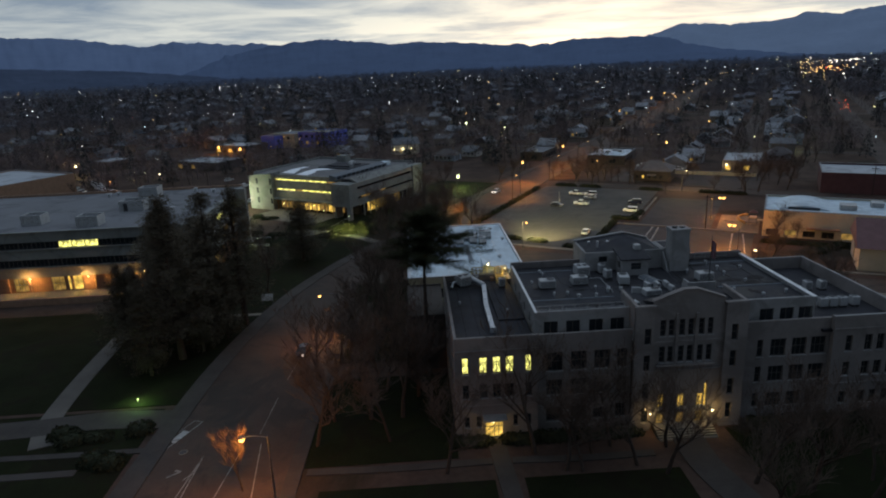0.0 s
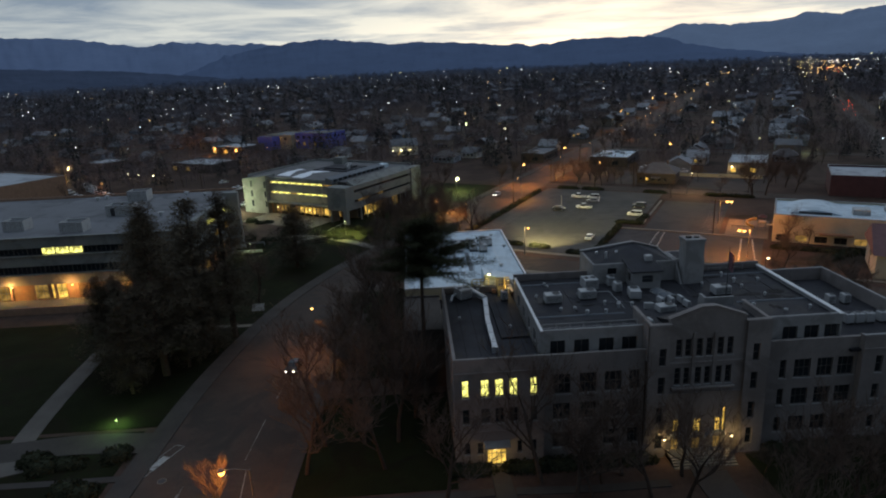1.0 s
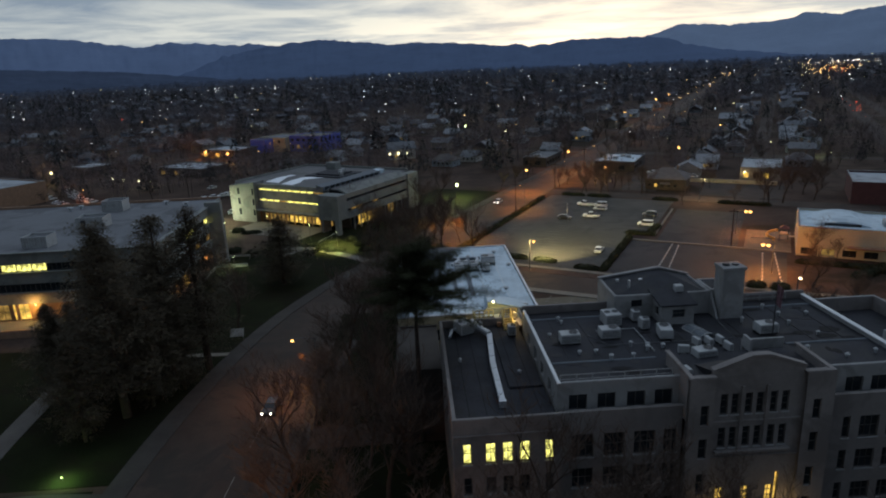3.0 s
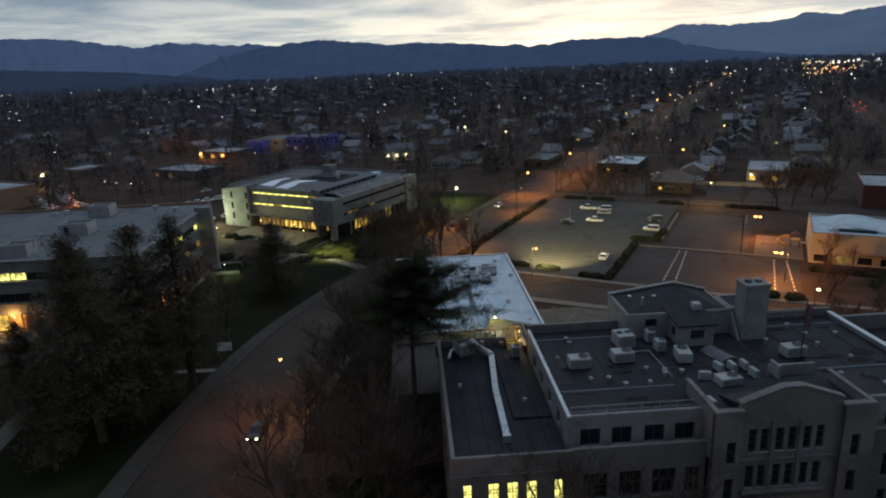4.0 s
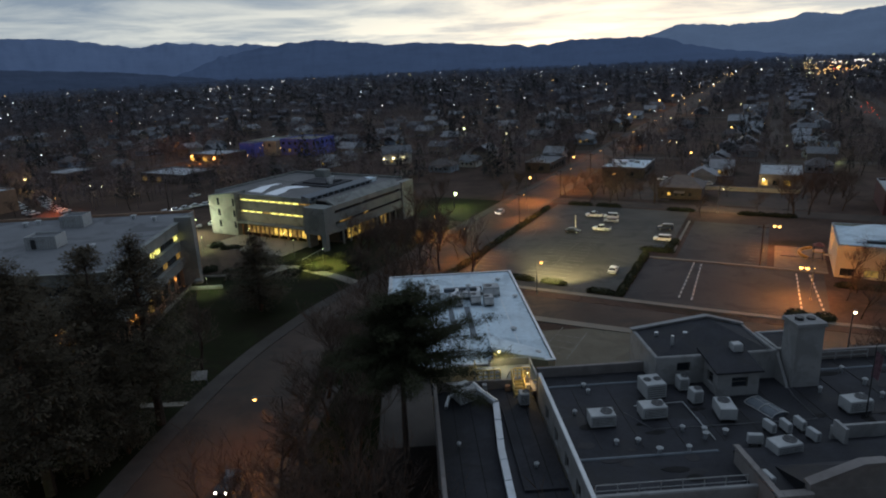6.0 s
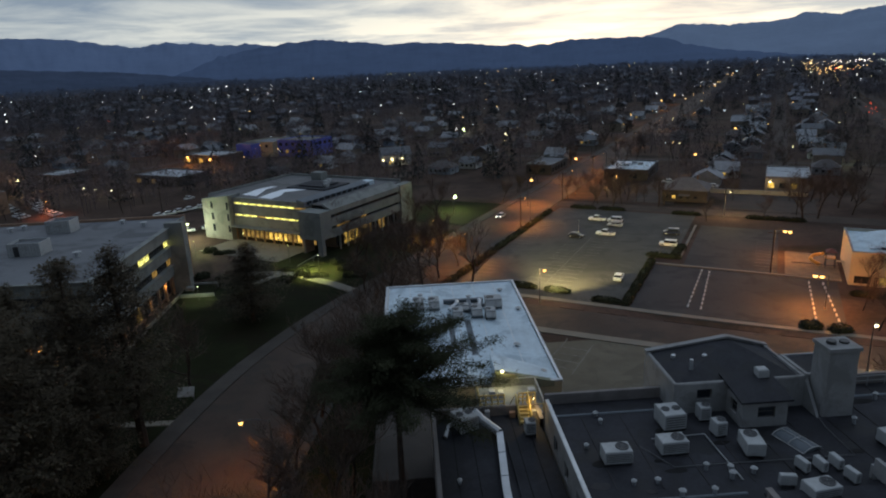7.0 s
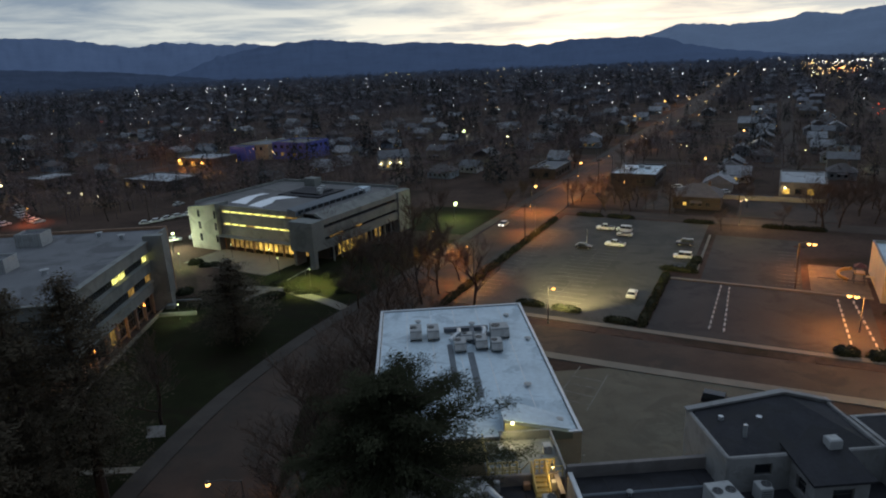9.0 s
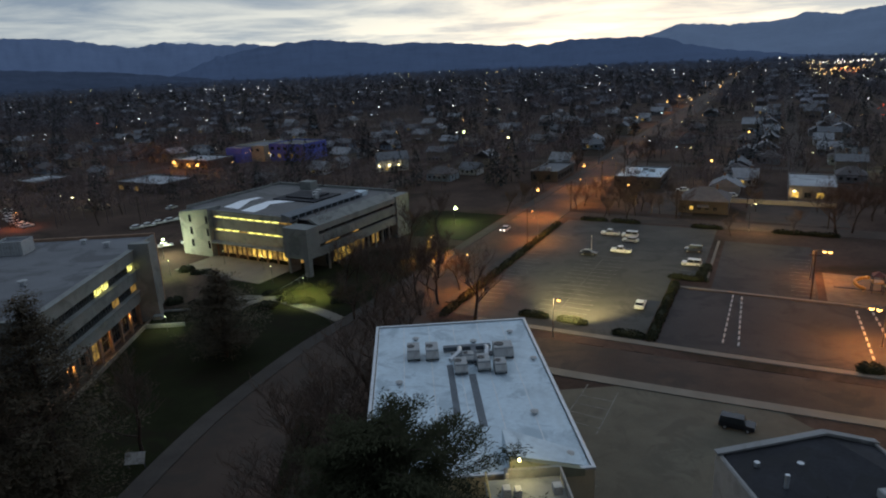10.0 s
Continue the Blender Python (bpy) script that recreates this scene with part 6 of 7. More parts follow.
stall_fill.data.energy, stall_fill.data.color, stall_fill.data.spot_size, stall_fill.data.spot_blend, stall_fill.data.shadow_soft_size = 85000, (1.0, 0.84, 0.38), radians(76), 1.0, 0.5
stall_fill.matrix_world = look((31.0, 175.2, 8.6), (*grid(25, 11.5), 0))
street_lamp(18.7, 268.5, 5.4, M_BULB_G, (0.9, 1.0, 0.4), 5500, (0.6, 0.4), 0.6, "lawn lamp with a bright greenish globe")
street_lamp(96.3, 196.1, 7.0, M_BULB_O, ORANGE, 4400, (2.2, -0.6), 0.42, "tall twin-headed sodium lamp over the play area", 2)
street_lamp(83.1, 162.6, 7.2, M_BULB_O, ORANGE, 8500, (-2.2, 0.9), 0.42, "tall twin-headed sodium lamp at the lot corner", 2)
street_lamp(75.0, 134.4, 8.8, M_BULB_W, WARM, 1500, (0.8, 0.5), 0.3, "street lamp with a pale glowing head")
street_lamp(9.5, 229.5, 6.5, M_BULB_O, ORANGE, 14000, (1.2, -0.6), 0.3, shaded=True)
street_lamp(-18.4, 113.2, 11.4, M_BULB_O, ORANGE, 3000, (-3.4, 0), 0.24, shaded=150)
street_lamp(-21.5, 67.0, 11.0, M_BULB_O, ORANGE, 2600, (-3.0, 0), 0.34)
street_lamp(-67.2, 245.4, 6.0, M_BULB_G, (0.9, 1.0, 0.6), 5500, (0.6, 0), 0.42, "forecourt lamp with a greenish white globe")
street_lamp(46.5, 271, 9.5, M_BULB_O, ORANGE, 14000, (1.6, 1.2), 0.5, shaded=True)
street_lamp(73.5, 313.5, 9.8, M_BULB_O, ORANGE, 14000, (1.6, 1.2), 0.5, shaded=True)
street_lamp(85, 294, 5.0, M_BULB_O, WARM, 2600, (1.2, 0), 0.45, "street lamp with a warm glowing head")
for x, y, w in ((163, 506, 3500), (234, 631, 7000), (272, 695, 7000), (184, 396, 5000), (124, 311, 1200), (380, 835, 7000)):
    street_lamp(x, y, 9.5, M_BULB_O, ORANGE if w > 6000 else WARM, w, (1.6, 1.2), 0.5 if y < 600 else 0.7, shaded=True)
# extra lamps added to spread the orange glow; bulbs kept tiny
for a, b in ((18, -14.5), (64, -14.8), (117, -14.8), (168, -15), (205, -31), (245, -15), (290, -31), (340, -15), (395, -31), (460, -15)):
    street_lamp(*grid(a, b), 9.0, M_BULB_O, ORANGE, 9000 if a < 180 else 4000, (-1.4, 0.8), 0.13, "street lamp half hidden by bare trees", shaded=True)
street_lamp(104, 240, 8.0, M_BULB_W, WARM, 3600, (1.2, -0.6), 0.14)
street_lamp(197, 324, 4.5, M_BULB_G, GREEN, 900, (0.6, 0.2), 0.5, "porch lamp with a green globe")
street_lamp(-122, 419, 5.4, M_BULB_O, ORANGE, 7000, (1.2, 0), 0.7)
street_lamp(-104.5, 402, 5.6, M_BULB_O, ORANGE, 6000, (1.2, 0), 0.75)
street_lamp(-180, 355, 6.0, M_BULB_W, WARM, 2500, (1.2, 0), 0.6)
street_lamp(-137, 297, 6.0, M_BULB_O, (1.0, 0.25, 0.08), 3200, (1.2, 0), 0.14, shaded=True)
street_lamp(40, 469, 8.5, M_BULB_G, (1, 1, 0.6), 1500, (0.8, 0), 0.8, "yard lamp with a pale globe")
street_lamp(65.4, 454, 5.8, M_BULB_W, WARM, 1500, (0.8, 0), 0.7, "yard lamp with a warm globe")
# four white lights of unclear kind, each built as a low lamp
for x, y in ((-145.6, 344.6), (-138.3, 339.8), (-128.8, 334.3), (-123, 333)):
    street_lamp(x, y, 3.0, M_BULB_W, WHITE, 260, (0.3, 0), 0.4, "white light in the yard behind the library, built as a low lamp")
street_lamp(136.5, 274.5, 3.6, M_BULB_W, WARM, 160, (0.5, 0.3), 0.4, "lamp beside the small office")


def wall_lamp(x, y, z, bulb, colour, watts, r=0.18, label="wall lamp"):
    t = thing("wall_lamp", pose(x, y, z), label, "lamp", "wall lamps")
    part("bracket", Shape().box(-0.08, 0.0, -0.1, 0.08, 0.35, 0.1), M_DARK, t)
    part("globe", Shape().ball((0, -0.1, 0), r, 10, 6), bulb, t)
    light_at(x, y - 0.9, z - 0.1, colour, watts, 0.2)


wall_lamp(12.9, 114.15, 15.4, M_BULB_W, (1.0, 0.82, 0.36), 200, 0.17, "bright lamp on the wall over the landing")
wall_lamp(14.4, 102.2, 18.3, M_BULB_W, (1.0, 0.66, 0.20), 85, 0.06, "small yellow lamp by the roof stair")
wall_lamp(8.9, 76.6, 5.3, M_BULB_W, WARM, 60, 0.14, "small lamp by the side door")
wall_lamp(30.2, 76.5, 4.9, M_BULB_W, WARM, 60, 0.1, "lamp beside the main entrance")
wall_lamp(38.8, 76.5, 4.9, M_BULB_W, WARM, 80, 0.12, "lamp beside the main entrance")
for x in (-68, -82, -96, -110):
    wall_lamp(x, 157.2, 4.3, M_BULB_W, (1.0, 0.5, 0.13), 780, 0.12, "soffit lamp under the classroom overhang")
for y in (166, 178, 190):
    t = thing("soffit_lamp", pose(-55.4, y, 4.6), "soffit lamp under the classroom overhang", "lamp", "soffit lamps")
    part("globe", Shape().ball((0, 0, -0.1), 0.18, 8, 5), M_BULB_W, t)
    light_at(-54.9, y, 3.6, (1.0, 0.55, 0.16), 150)
# real lawn lamps plus ones added to brighten forecourt, end slab and library walls
for x, y, z, c, w in ((-31, 216, 5.0, (0.80, 1.0, 0.45), 800), (-48, 236, 4.2, WARM, 350), (-21.6, 205.5, 5.0, (0.95, 1.0, 0.30), 11000), (-47.6, 189.5, 3.6, (0.85, 1.0, 0.60), 900), (-60, 228, 4.5, GREEN, 1500), (-36, 229, 4.0, WARM, 350), (-45.0, 93.5, 3.2, (0.5, 1.0, 0.3), 420)):
    t = thing("garden_lamp", pose(x, y, 0), "low garden lamp, several of them added to light walls and lawn", "lamp", "garden lamps")
    part("post", Shape().tube([(0, 0, 0), (0, 0, z - 0.3)], 0.06, 6), M_POLE, t)
    part("globe", Shape().ball((0, 0, z - 0.15), 0.1, 8, 5), M_BULB_G, t)
    light_at(x, y, z + 0.4, c, w, 0.3, 140 if w > 500 else False)

# ---- signs, benches, playground ----
sign = thing("notice_board", pose(-34.5, 139.6, gz(139.6)), "white notice board on the verge", "sign")
part("panel", Shape(pose(0, 0, 1.6, -35)).soft_box(-1.3, -0.06, -0.8, 1.3, 0.06, 0.8, 0.03), M_PAINT, sign)
for x in (-1.1, 1.1):
    part("post", Shape().tube([(x, 0.1, 0), (x, 0.1, 1.6)], 0.07, 6), M_POLE, sign)
PG = grid(47, 65)
pg = thing("playground_set", pose(*PG, 0.1, 0, 0, -30), "orange playground slide set under a sodium lamp", "playground")
M_ORG = material("yellow_play_plastic", (0.55, 0.30, 0.05), 0.4, 0.1, 1, 6, 0)
sl = [(1.3 * math.cos(a) * (1 - 0.06 * a), 1.3 * math.sin(a) * (1 - 0.06 * a), 3.2 - 0.42 * a) for a in (0.35 * i for i in range(20))]
part("slide", Shape().tube(sl, 0.36, 8), M_ORG, pg, "yellow spiral tube slide")
part("platform", Shape().box(2.0, -1.2, 2.4, 4.2, 1.2, 2.55), M_ORG, pg)
for x in (2.1, 4.1):
    for y in (-1.1, 1.1):
        part("post", Shape().tube([(x, y, 0), (x, y, 3.9)], 0.08, 6), M_DARK, pg)
part("canopy", Shape().add([(1.9, -1.3, 3.9), (4.3, -1.3, 3.9), (4.3, 1.3, 3.9), (1.9, 1.3, 3.9), (3.1, 0, 4.8)], [(0, 1, 4), (1, 2, 4), (2, 3, 4), (3, 0, 4), (3, 2, 1, 0)]), M_MAROON, pg)
part("beam", Shape().tube([(-5, -2.4, 1.2), (5, -3.2, 1.4)], 0.09, 6), M_DARK, pg)
part("bridge", Shape().box(4.2, -0.6, 1.6, 6.6, 0.6, 1.72), M_SAND, pg)

# utility poles with wires along the avenue
pole = thing("utility_pole", Matrix(), "wooden utility pole with a cross arm", "utility pole", "utility poles")
part("pole", Shape().tube([(0, 0, -0.3), (0, 0, 10.5)], [0.17, 0.11], 7), M_BARK, pole)
part("cross_arm", Shape().box(-1.2, -0.06, 9.6, 1.2, 0.06, 9.78), M_BARK, pole)
spots = [(*grid(a, -15.0), 0) for a in (60, 105, 150, 195, 240, 290)] + [(*grid(100 + 2, b), 0) for b in (20, 62, 104)] + [(-128, 262, 0), (-92, 292, 0), (*grid(38.5, 55.5), 0)]
for k, (x, y, z) in enumerate(spots):
    if k == 0:
        pole.matrix_basis = pose(x, y, z, 0, 0, -30)
    else:
        copy_thing(pole, pose(x, y, z, 0, 0, -30))
s = Shape()
for k in range(5):
    (x0, y0, _), (x1, y1, _) = spots[k], spots[k + 1]
    for o in (-1.0, 1.0):
        s.tube([(x0 + (x1 - x0) * t + o * 0.87, y0 + (y1 - y0) * t - o * 0.5, 9.8 - 1.0 * 4 * t * (1 - t)) for t in (i / 8 for i in range(9))], 0.02, 3)
tagged(part("wires", s, M_DARK), "sagging overhead wires between the poles", "wire", kind="stuff")

# ---- trees ----
rng = random.Random(7)


TAKEN = [(140, 182, -50, -30), (146, 180, -14, 12), (138, 170, 48, 72), (128, 136, 28, 70), (32, 60, 68, 116), (102, 130, 86, 138), (82, 110, -228, -190), (118, 208, -260, -188), (138, 190, -147, -108), (70, 92, -284, -258), (-40, 26, -268, -214), (110, 128, 17, 37)]
free_spot = lambda a, b: not any(a0 - 2 < a < a1 + 2 and b0 - 2 < b < b1 + 2 for a0, a1, b0, b1 in TAKEN)


def bare_mesh(seed, h, spread, counts=(6, 6, 5, 4)):
    """Trunk with limbs, and a crown of fine twigs."""
    r = random.Random(seed)
    trunk, crown = Shape(), Shape()

    def grow(p, d, length, rad, level):
        pts, rr = [p], [rad]
        q, e = p, d
        n = (3, 3, 3, 2, 1)[level]
        for i in range(n):
            e = (e + Vector((r.gauss(0, 0.16), r.gauss(0, 0.16), r.gauss(0.05, 0.1)))).normalized()
            q = q + e * (length / n)
            pts.append(q)
            rr.append(rad * (1 - 0.55 * (i + 1) / n))
        (trunk if level < 2 else crown).tube(pts, rr, (6, 5, 4, 3, 3)[level], cap=False)
        if level < len(counts):
            kids = counts[level]
            for k in range(kids):
                t = 0.35 + 0.65 * (k + r.random()) / kids if level else 0.4 + 0.6 * (k + r.random()) / kids
                i = min(int(t * n), n - 1)
                o = pts[i].lerp(pts[i + 1], t * n - i)
                a = r.uniform(0, 2 * math.pi)
                side = Vector((math.cos(a), math.sin(a), 0))
                dd = (e * r.uniform(0.35, 0.8) + side * spread * r.uniform(0.6, 1.1) + Vector((0, 0, 0.35))).normalized()
                grow(o, dd, length * r.uniform(0.5, 0.72), max(rr[i] * 0.5, 0.02), level + 1)
    grow(Vector((0, 0, -0.2)), Vector((0, 0, 1)), h * 0.5, h * 0.018, 0)
    return trunk.mesh("trunk", M_BARK, True), crown.mesh("crown", M_TWIG)


town_bare = [bare_mesh(41, 11, 0.9, (6, 5, 5)), bare_mesh(42, 9, 1.0, (6, 5, 5)), bare_mesh(43, 13, 0.8, (6, 5, 5))]
bare = [bare_mesh(11, 13, 0.8), bare_mesh(12, 15, 0.65), bare_mesh(13, 11, 1.0)]


def tuft(V, F, p, d, size, wide):
    """A folded needle tuft of two faces at p along d."""
    w = d.cross(Vector((0.2, 0.1, 1))).normalized() * size * wide
    k = len(V)
    m = p + d * size * 0.5
    V += [tuple(p), tuple(m + w), tuple(p + d * size - Vector((0, 0, 0.1 * size))), tuple(m - w)]
    F += [(k, k + 1, k + 2), (k, k + 2, k + 3)]


def conifer_mesh(seed, h, rad, base, mat, levels=34, lean=-0.25, ragged=0.3, bias=0.0):
    r = random.Random(seed)
    trunk = Shape().tube([(0, 0, -0.4), (0, 0, h * 0.5), (0.15, 0.1, h * 0.97)], [h * 0.017, h * 0.011, 0.05], 7)
    V, F = [], []
    for j in range(levels):
        t = (j + r.random() * 0.8) / levels
        z = base + (h - base) * t
        reach = rad * ((1 - t) ** 0.75 * 0.92 + 0.1) * (1 if t > 0.12 else 0.65 + 3 * t)
        n = 6
        a0 = r.uniform(0, 6.28)
        for k in range(n):
            a = a0 + 2 * math.pi * k / n + r.gauss(0, 0.2)
            L = reach * r.uniform(1 - 2 * ragged, 1 + ragged) * (1 + bias * math.cos(a))
            d = Vector((math.cos(a), math.sin(a), lean + 0.5 * t + r.gauss(0, 0.06))).normalized()
            if L > 1.2:
                trunk.tube([(0, 0, z), tuple(Vector((0, 0, z)) + d * L * 0.8)], [0.09, 0.03], 3, cap=False)
            m = max(2, int(L / 0.62))
            for i in range(m):
                s = (i + 0.6) / m
                p = Vector((0, 0, z)) + d * L * s + Vector((0, 0, -0.05 * L * s * s))
                for q in range(84):
                    b = a + r.gauss(0, 0.8)
                    o = Vector((r.gauss(0, 0.45), r.gauss(0, 0.45), r.gauss(0, 0.2)))
                    tuft(V, F, p + o, Vector((math.cos(b), math.sin(b), r.gauss(0.05, 0.3))).normalized(), r.uniform(0.24, 0.5), 0.12)
    me = bpy.data.meshes.new("crown")
    me.from_pydata(V, [], F)
    me.materials.append(mat)
    return trunk.mesh("trunk", M_BARK), me


def pine_mesh(seed, h, rad, base, mat, levels=24, whorl=5, sprays=60):
    """A pine: bare lower trunk, limbs in uneven whorls, each limb carrying rounded puffs of needles."""
    r = random.Random(seed)
    trunk = Shape().tube([(0, 0, -0.4), (0.1, 0.05, h * 0.45), (-0.1, 0.12, h * 0.96)], [h * 0.016, h * 0.011, 0.06], 7)
    V, F = [], []
    for j in range(levels):
        t = (j + r.random()) / levels
        z = base + (h - base) * t
        reach = rad * (1 - t ** 2.4) * min(1.0, 0.55 + 1.8 * t) * r.uniform(0.75, 1.1) + 0.4
        a0 = r.uniform(0, 6.28)
        for k in range(whorl if t < 0.85 else 3):
            a = a0 + 2 * math.pi * k / whorl + r.gauss(0, 0.3)
            L = reach * r.uniform(0.45, 1.12)
            d = Vector((math.cos(a), math.sin(a), 0.05 + 0.5 * t + r.gauss(0, 0.12))).normalized()
            o = Vector((0, 0, z))
            trunk.tube([tuple(o), tuple(o + d * L * 0.85)], [0.09, 0.03], 3, cap=False)
            for f in (0.42, 0.72, 1.0):
                c = o + d * L * f + Vector((r.gauss(0, 0.25), r.gauss(0, 0.25), r.gauss(0.1, 0.2)))
                size = (0.75 + 0.45 * (1 - t)) * r.uniform(0.75, 1.25)
                for _ in range(sprays):
                    e = Vector((r.gauss(0, 1), r.gauss(0, 1), r.gauss(0.25, 0.75))).normalized()
                    tuft(V, F, c + e * size * r.uniform(0.3, 0.95), e, r.uniform(0.2, 0.42), 0.2)
    me = bpy.data.meshes.new("crown")
    me.from_pydata(V, [], F)
    me.materials.append(mat)
    return trunk.mesh("trunk", M_BARK), me


fir = [pine_mesh(21, 28, 5.0, 5.0, M_NEEDLE, 24), pine_mesh(22, 28, 5.6, 4.0, M_NEEDLE, 22), pine_mesh(23, 16, 4.4, 1.2, M_NEEDLE, 17, 6)]
cedar_me = conifer_mesh(24, 27.4, 9.2, 19.0, M_CEDAR, 22, 0.06, 0.32, 0.22)


def tree(name, meshes, x, y, turn, scale, label, group):
    t = thing(name, pose(x, y, gz(y), 0, 0, turn) @ Matrix.Diagonal((*scale, 1)), label, "tree", group)
    for n, me in zip(("trunk", "crown"), meshes):
        o = new(n, me)
        o.parent = t
    return t


tree("cedar_tree", cedar_me, 0.85, 97.4, 10, (1, 1, 1), "tall dark cedar with layered flat branches", "")
for x, y, k, s in ((-36, 126, 0, 1.02), (-40.6, 122, 1, 1.0), (-43.4, 109.5, 0, 1.06), (-47.5, 118, 1, 0.92), (-51, 127, 0, 0.85), (-45, 129, 1, 0.8)):
    tree("pine_tree", fir[k], x, y, x * 37 % 360, (s * 1.5, s * 1.5, s), "tall dark evergreen in the group on the lawn", "evergreens on the lawn")
for x, y, s in ((-40.5, 112.5, 1.0), (-46.5, 103, 0.9), (-37.5, 118, 0.95), (-53.5, 112, 1.05), (-49.5, 121, 1.1), (-55, 121, 0.9)):
    tree("pine_tree", fir[2], x, y, x * 53 % 360, (s * 1.1, s * 1.1, s), "lower dark evergreen filling the group on the lawn", "evergreens on the lawn")
tree("pine_tree", fir[2], -31.8, 175, 40, (1.75, 1.75, 1.02), "broad dark evergreen beside the library path", "")
spots = [(-13.2, 84), (-12.4, 97), (-12.8, 110), (-11, 124), (-9.6, 138), (-7, 150), (-3.5, 163), (3, 172), (1, 184), (9, 196), (16, 186), (14.5, 204), (-5, 196), (-12.5, 206), (-2, 212),
         (-6, 92), (-1, 90), (1, 86), (-3, 96), (-7, 104), (-5, 78), (2.2, 70), (14, 73), (19, 68.5), (24, 73.5), (29, 67), (41, 72), (46, 68), (51, 73), (57, 70), (62, 73), (44, 62), (52, 63), (60, 62), (38.5, 64), (68, 80), (72, 74), (47, 57), (55, 57), (63, 57), (70, 66), (66, 70), (31, 72.5), (26, 69), (21, 72), (17, 69), (36, 57), (66, 62), (74, 60), (76, 68), (53, 69),
         (-15, 78), (-14.6, 90), (-14.4, 103), (-13.4, 117), (-12, 131), (-9, 144), (-8, 84), (-3.4, 84), (-7.5, 98), (-5.5, 111), (-6.5, 120), (-6, 130), (-2.5, 143), (-4, 155), (6, 160), (-1.5, 176), (5, 190), (-9, 190), (-35, 143), (88, 150), (92, 160), (97, 164), (84, 128), (90, 140), (104, 166), (100, 170), (70, 120), (78, 112), (-17, 232), (-8, 226), (3, 238), (12, 246), (-10, 214), (-4, 204), (2, 200), (7, 206), (10, 214)]
for k, (x, y) in enumerate(spots):
    m = bare[k % 3]
    s = (0.95 + 0.4 * rng.random()) * (0.55 if x > 80 and y > 120 or x > 40 and 65 < y < 82 else 1.0)
    tree("bare_tree", m, x, y, rng.uniform(0, 360), (s, s, s * rng.uniform(0.9, 1.1)), "leafless winter tree with fine dark twigs", "leafless trees")
for x, y, s in ((122, 229, 1.15), (128.3, 232, 1.2), (124.5, 234, 1.0), (73.8, 263, 0.8), (78, 266, 0.9), (70, 268, 0.8), (95, 236, 0.55), (112, 233, 0.6), (66, 262, 0.7), (82, 272, 0.8), (90, 262, 0.7)):
    tree("bare_tree", bare[1], x, y, x * 41 % 360, (s, s, s), "broad leafless tree standing by the back street", "leafless trees")
for k in range(70):
    a, b = (rng.uniform(104.5, 138), rng.uniform(-14, 92)) if k < 42 else (rng.uniform(94, 330), rng.choice((-12.5, -35.5)) + rng.uniform(-1, 1))
    if free_spot(a, b):
        s = rng.uniform(0.6, 1.0)
        tree("bare_tree", bare[k % 3], *grid(a, b), rng.uniform(0, 360), (s, s, s), "leafless winter tree with fine dark twigs", "leafless trees")
tree("bare_tree", bare[0], -22.9, 69.2, 10, (0.52, 0.52, 0.78), "leafless tree lit orange by the street lamp", "leafless trees")


def bush_mesh(seed, lx, ly, h, n):
    r = random.Random(seed)
    core = Shape()
    V, F = [], []
    seg, rings = 14, 6
    for j in range(rings + 1):
        p = 0.5 * math.pi * j / rings
        for i in range(seg):
            a = 2 * math.pi * i / seg
            w = 0.82 + 0.16 * noise.noise(Vector((math.cos(a) * 2, math.sin(a) * 2, j + seed)))
            V.append((lx * w * math.copysign(abs(math.cos(a)) ** 0.7, math.cos(a)) * math.cos(p) ** 0.5, ly * w * math.copysign(abs(math.sin(a)) ** 0.7, math.sin(a)) * math.cos(p) ** 0.5, h * w * math.sin(p)))
    for j in range(rings):
        F += [(j * seg + i, j * seg + (i + 1) % seg, (j + 1) * seg + (i + 1) % seg, (j + 1) * seg + i) for i in range(seg)]
    for _ in range(n):
        a, p = r.uniform(0, 6.283), math.asin(r.random())
        c = Vector((lx * math.copysign(abs(math.cos(a)) ** 0.7, math.cos(a)) * math.cos(p) ** 0.5, ly * math.copysign(abs(math.sin(a)) ** 0.7, math.sin(a)) * math.cos(p) ** 0.5, h * math.sin(p))) * r.uniform(0.85, 1.08)
        u = Vector((r.gauss(0, 1), r.gauss(0, 1), r.gauss(0, 1))).normalized() * r.uniform(0.15, 0.34)
        w = u.orthogonal().normalized() * r.uniform(0.1, 0.2)
        k = len(V)
        V += [tuple(c - u), tuple(c + w), tuple(c + u), tuple(c - w)]
        F.append((k, k + 1, k + 2, k + 3))
    me = bpy.data.meshes.new("leaves")
    me.from_pydata(V, [], F)
    me.materials.append(M_HEDGE)
    return me


hedge_me = [bush_mesh(31, 4.5, 1.0, 1.3, 420), bush_mesh(32, 2.0, 1.7, 1.5, 320), bush_mesh(33, 3.2, 1.3, 1.1, 360)]
spots = [(*grid(6 + 8.4 * i, -13.4), 60, 0) for i in range(10)] + [(*grid(9 + 8.6 * i, 28.4), 60, 0) for i in range(4)] + [(*grid(43, 30.5), -30, 0), (*grid(46.5, 33.2), 60, 2), (*grid(52, 33.6), 60, 2)]
spots += [(28.3, 185.8, -30, 2), (35.2, 181.4, -35, 2), (44, 173.2, -30, 2), (77, 153, -20, 1), (81, 150.5, 0, 1), (24, 158, 40, 1), (23.6, 154.6, 0, 1), (23.4, 151, 30, 1)]
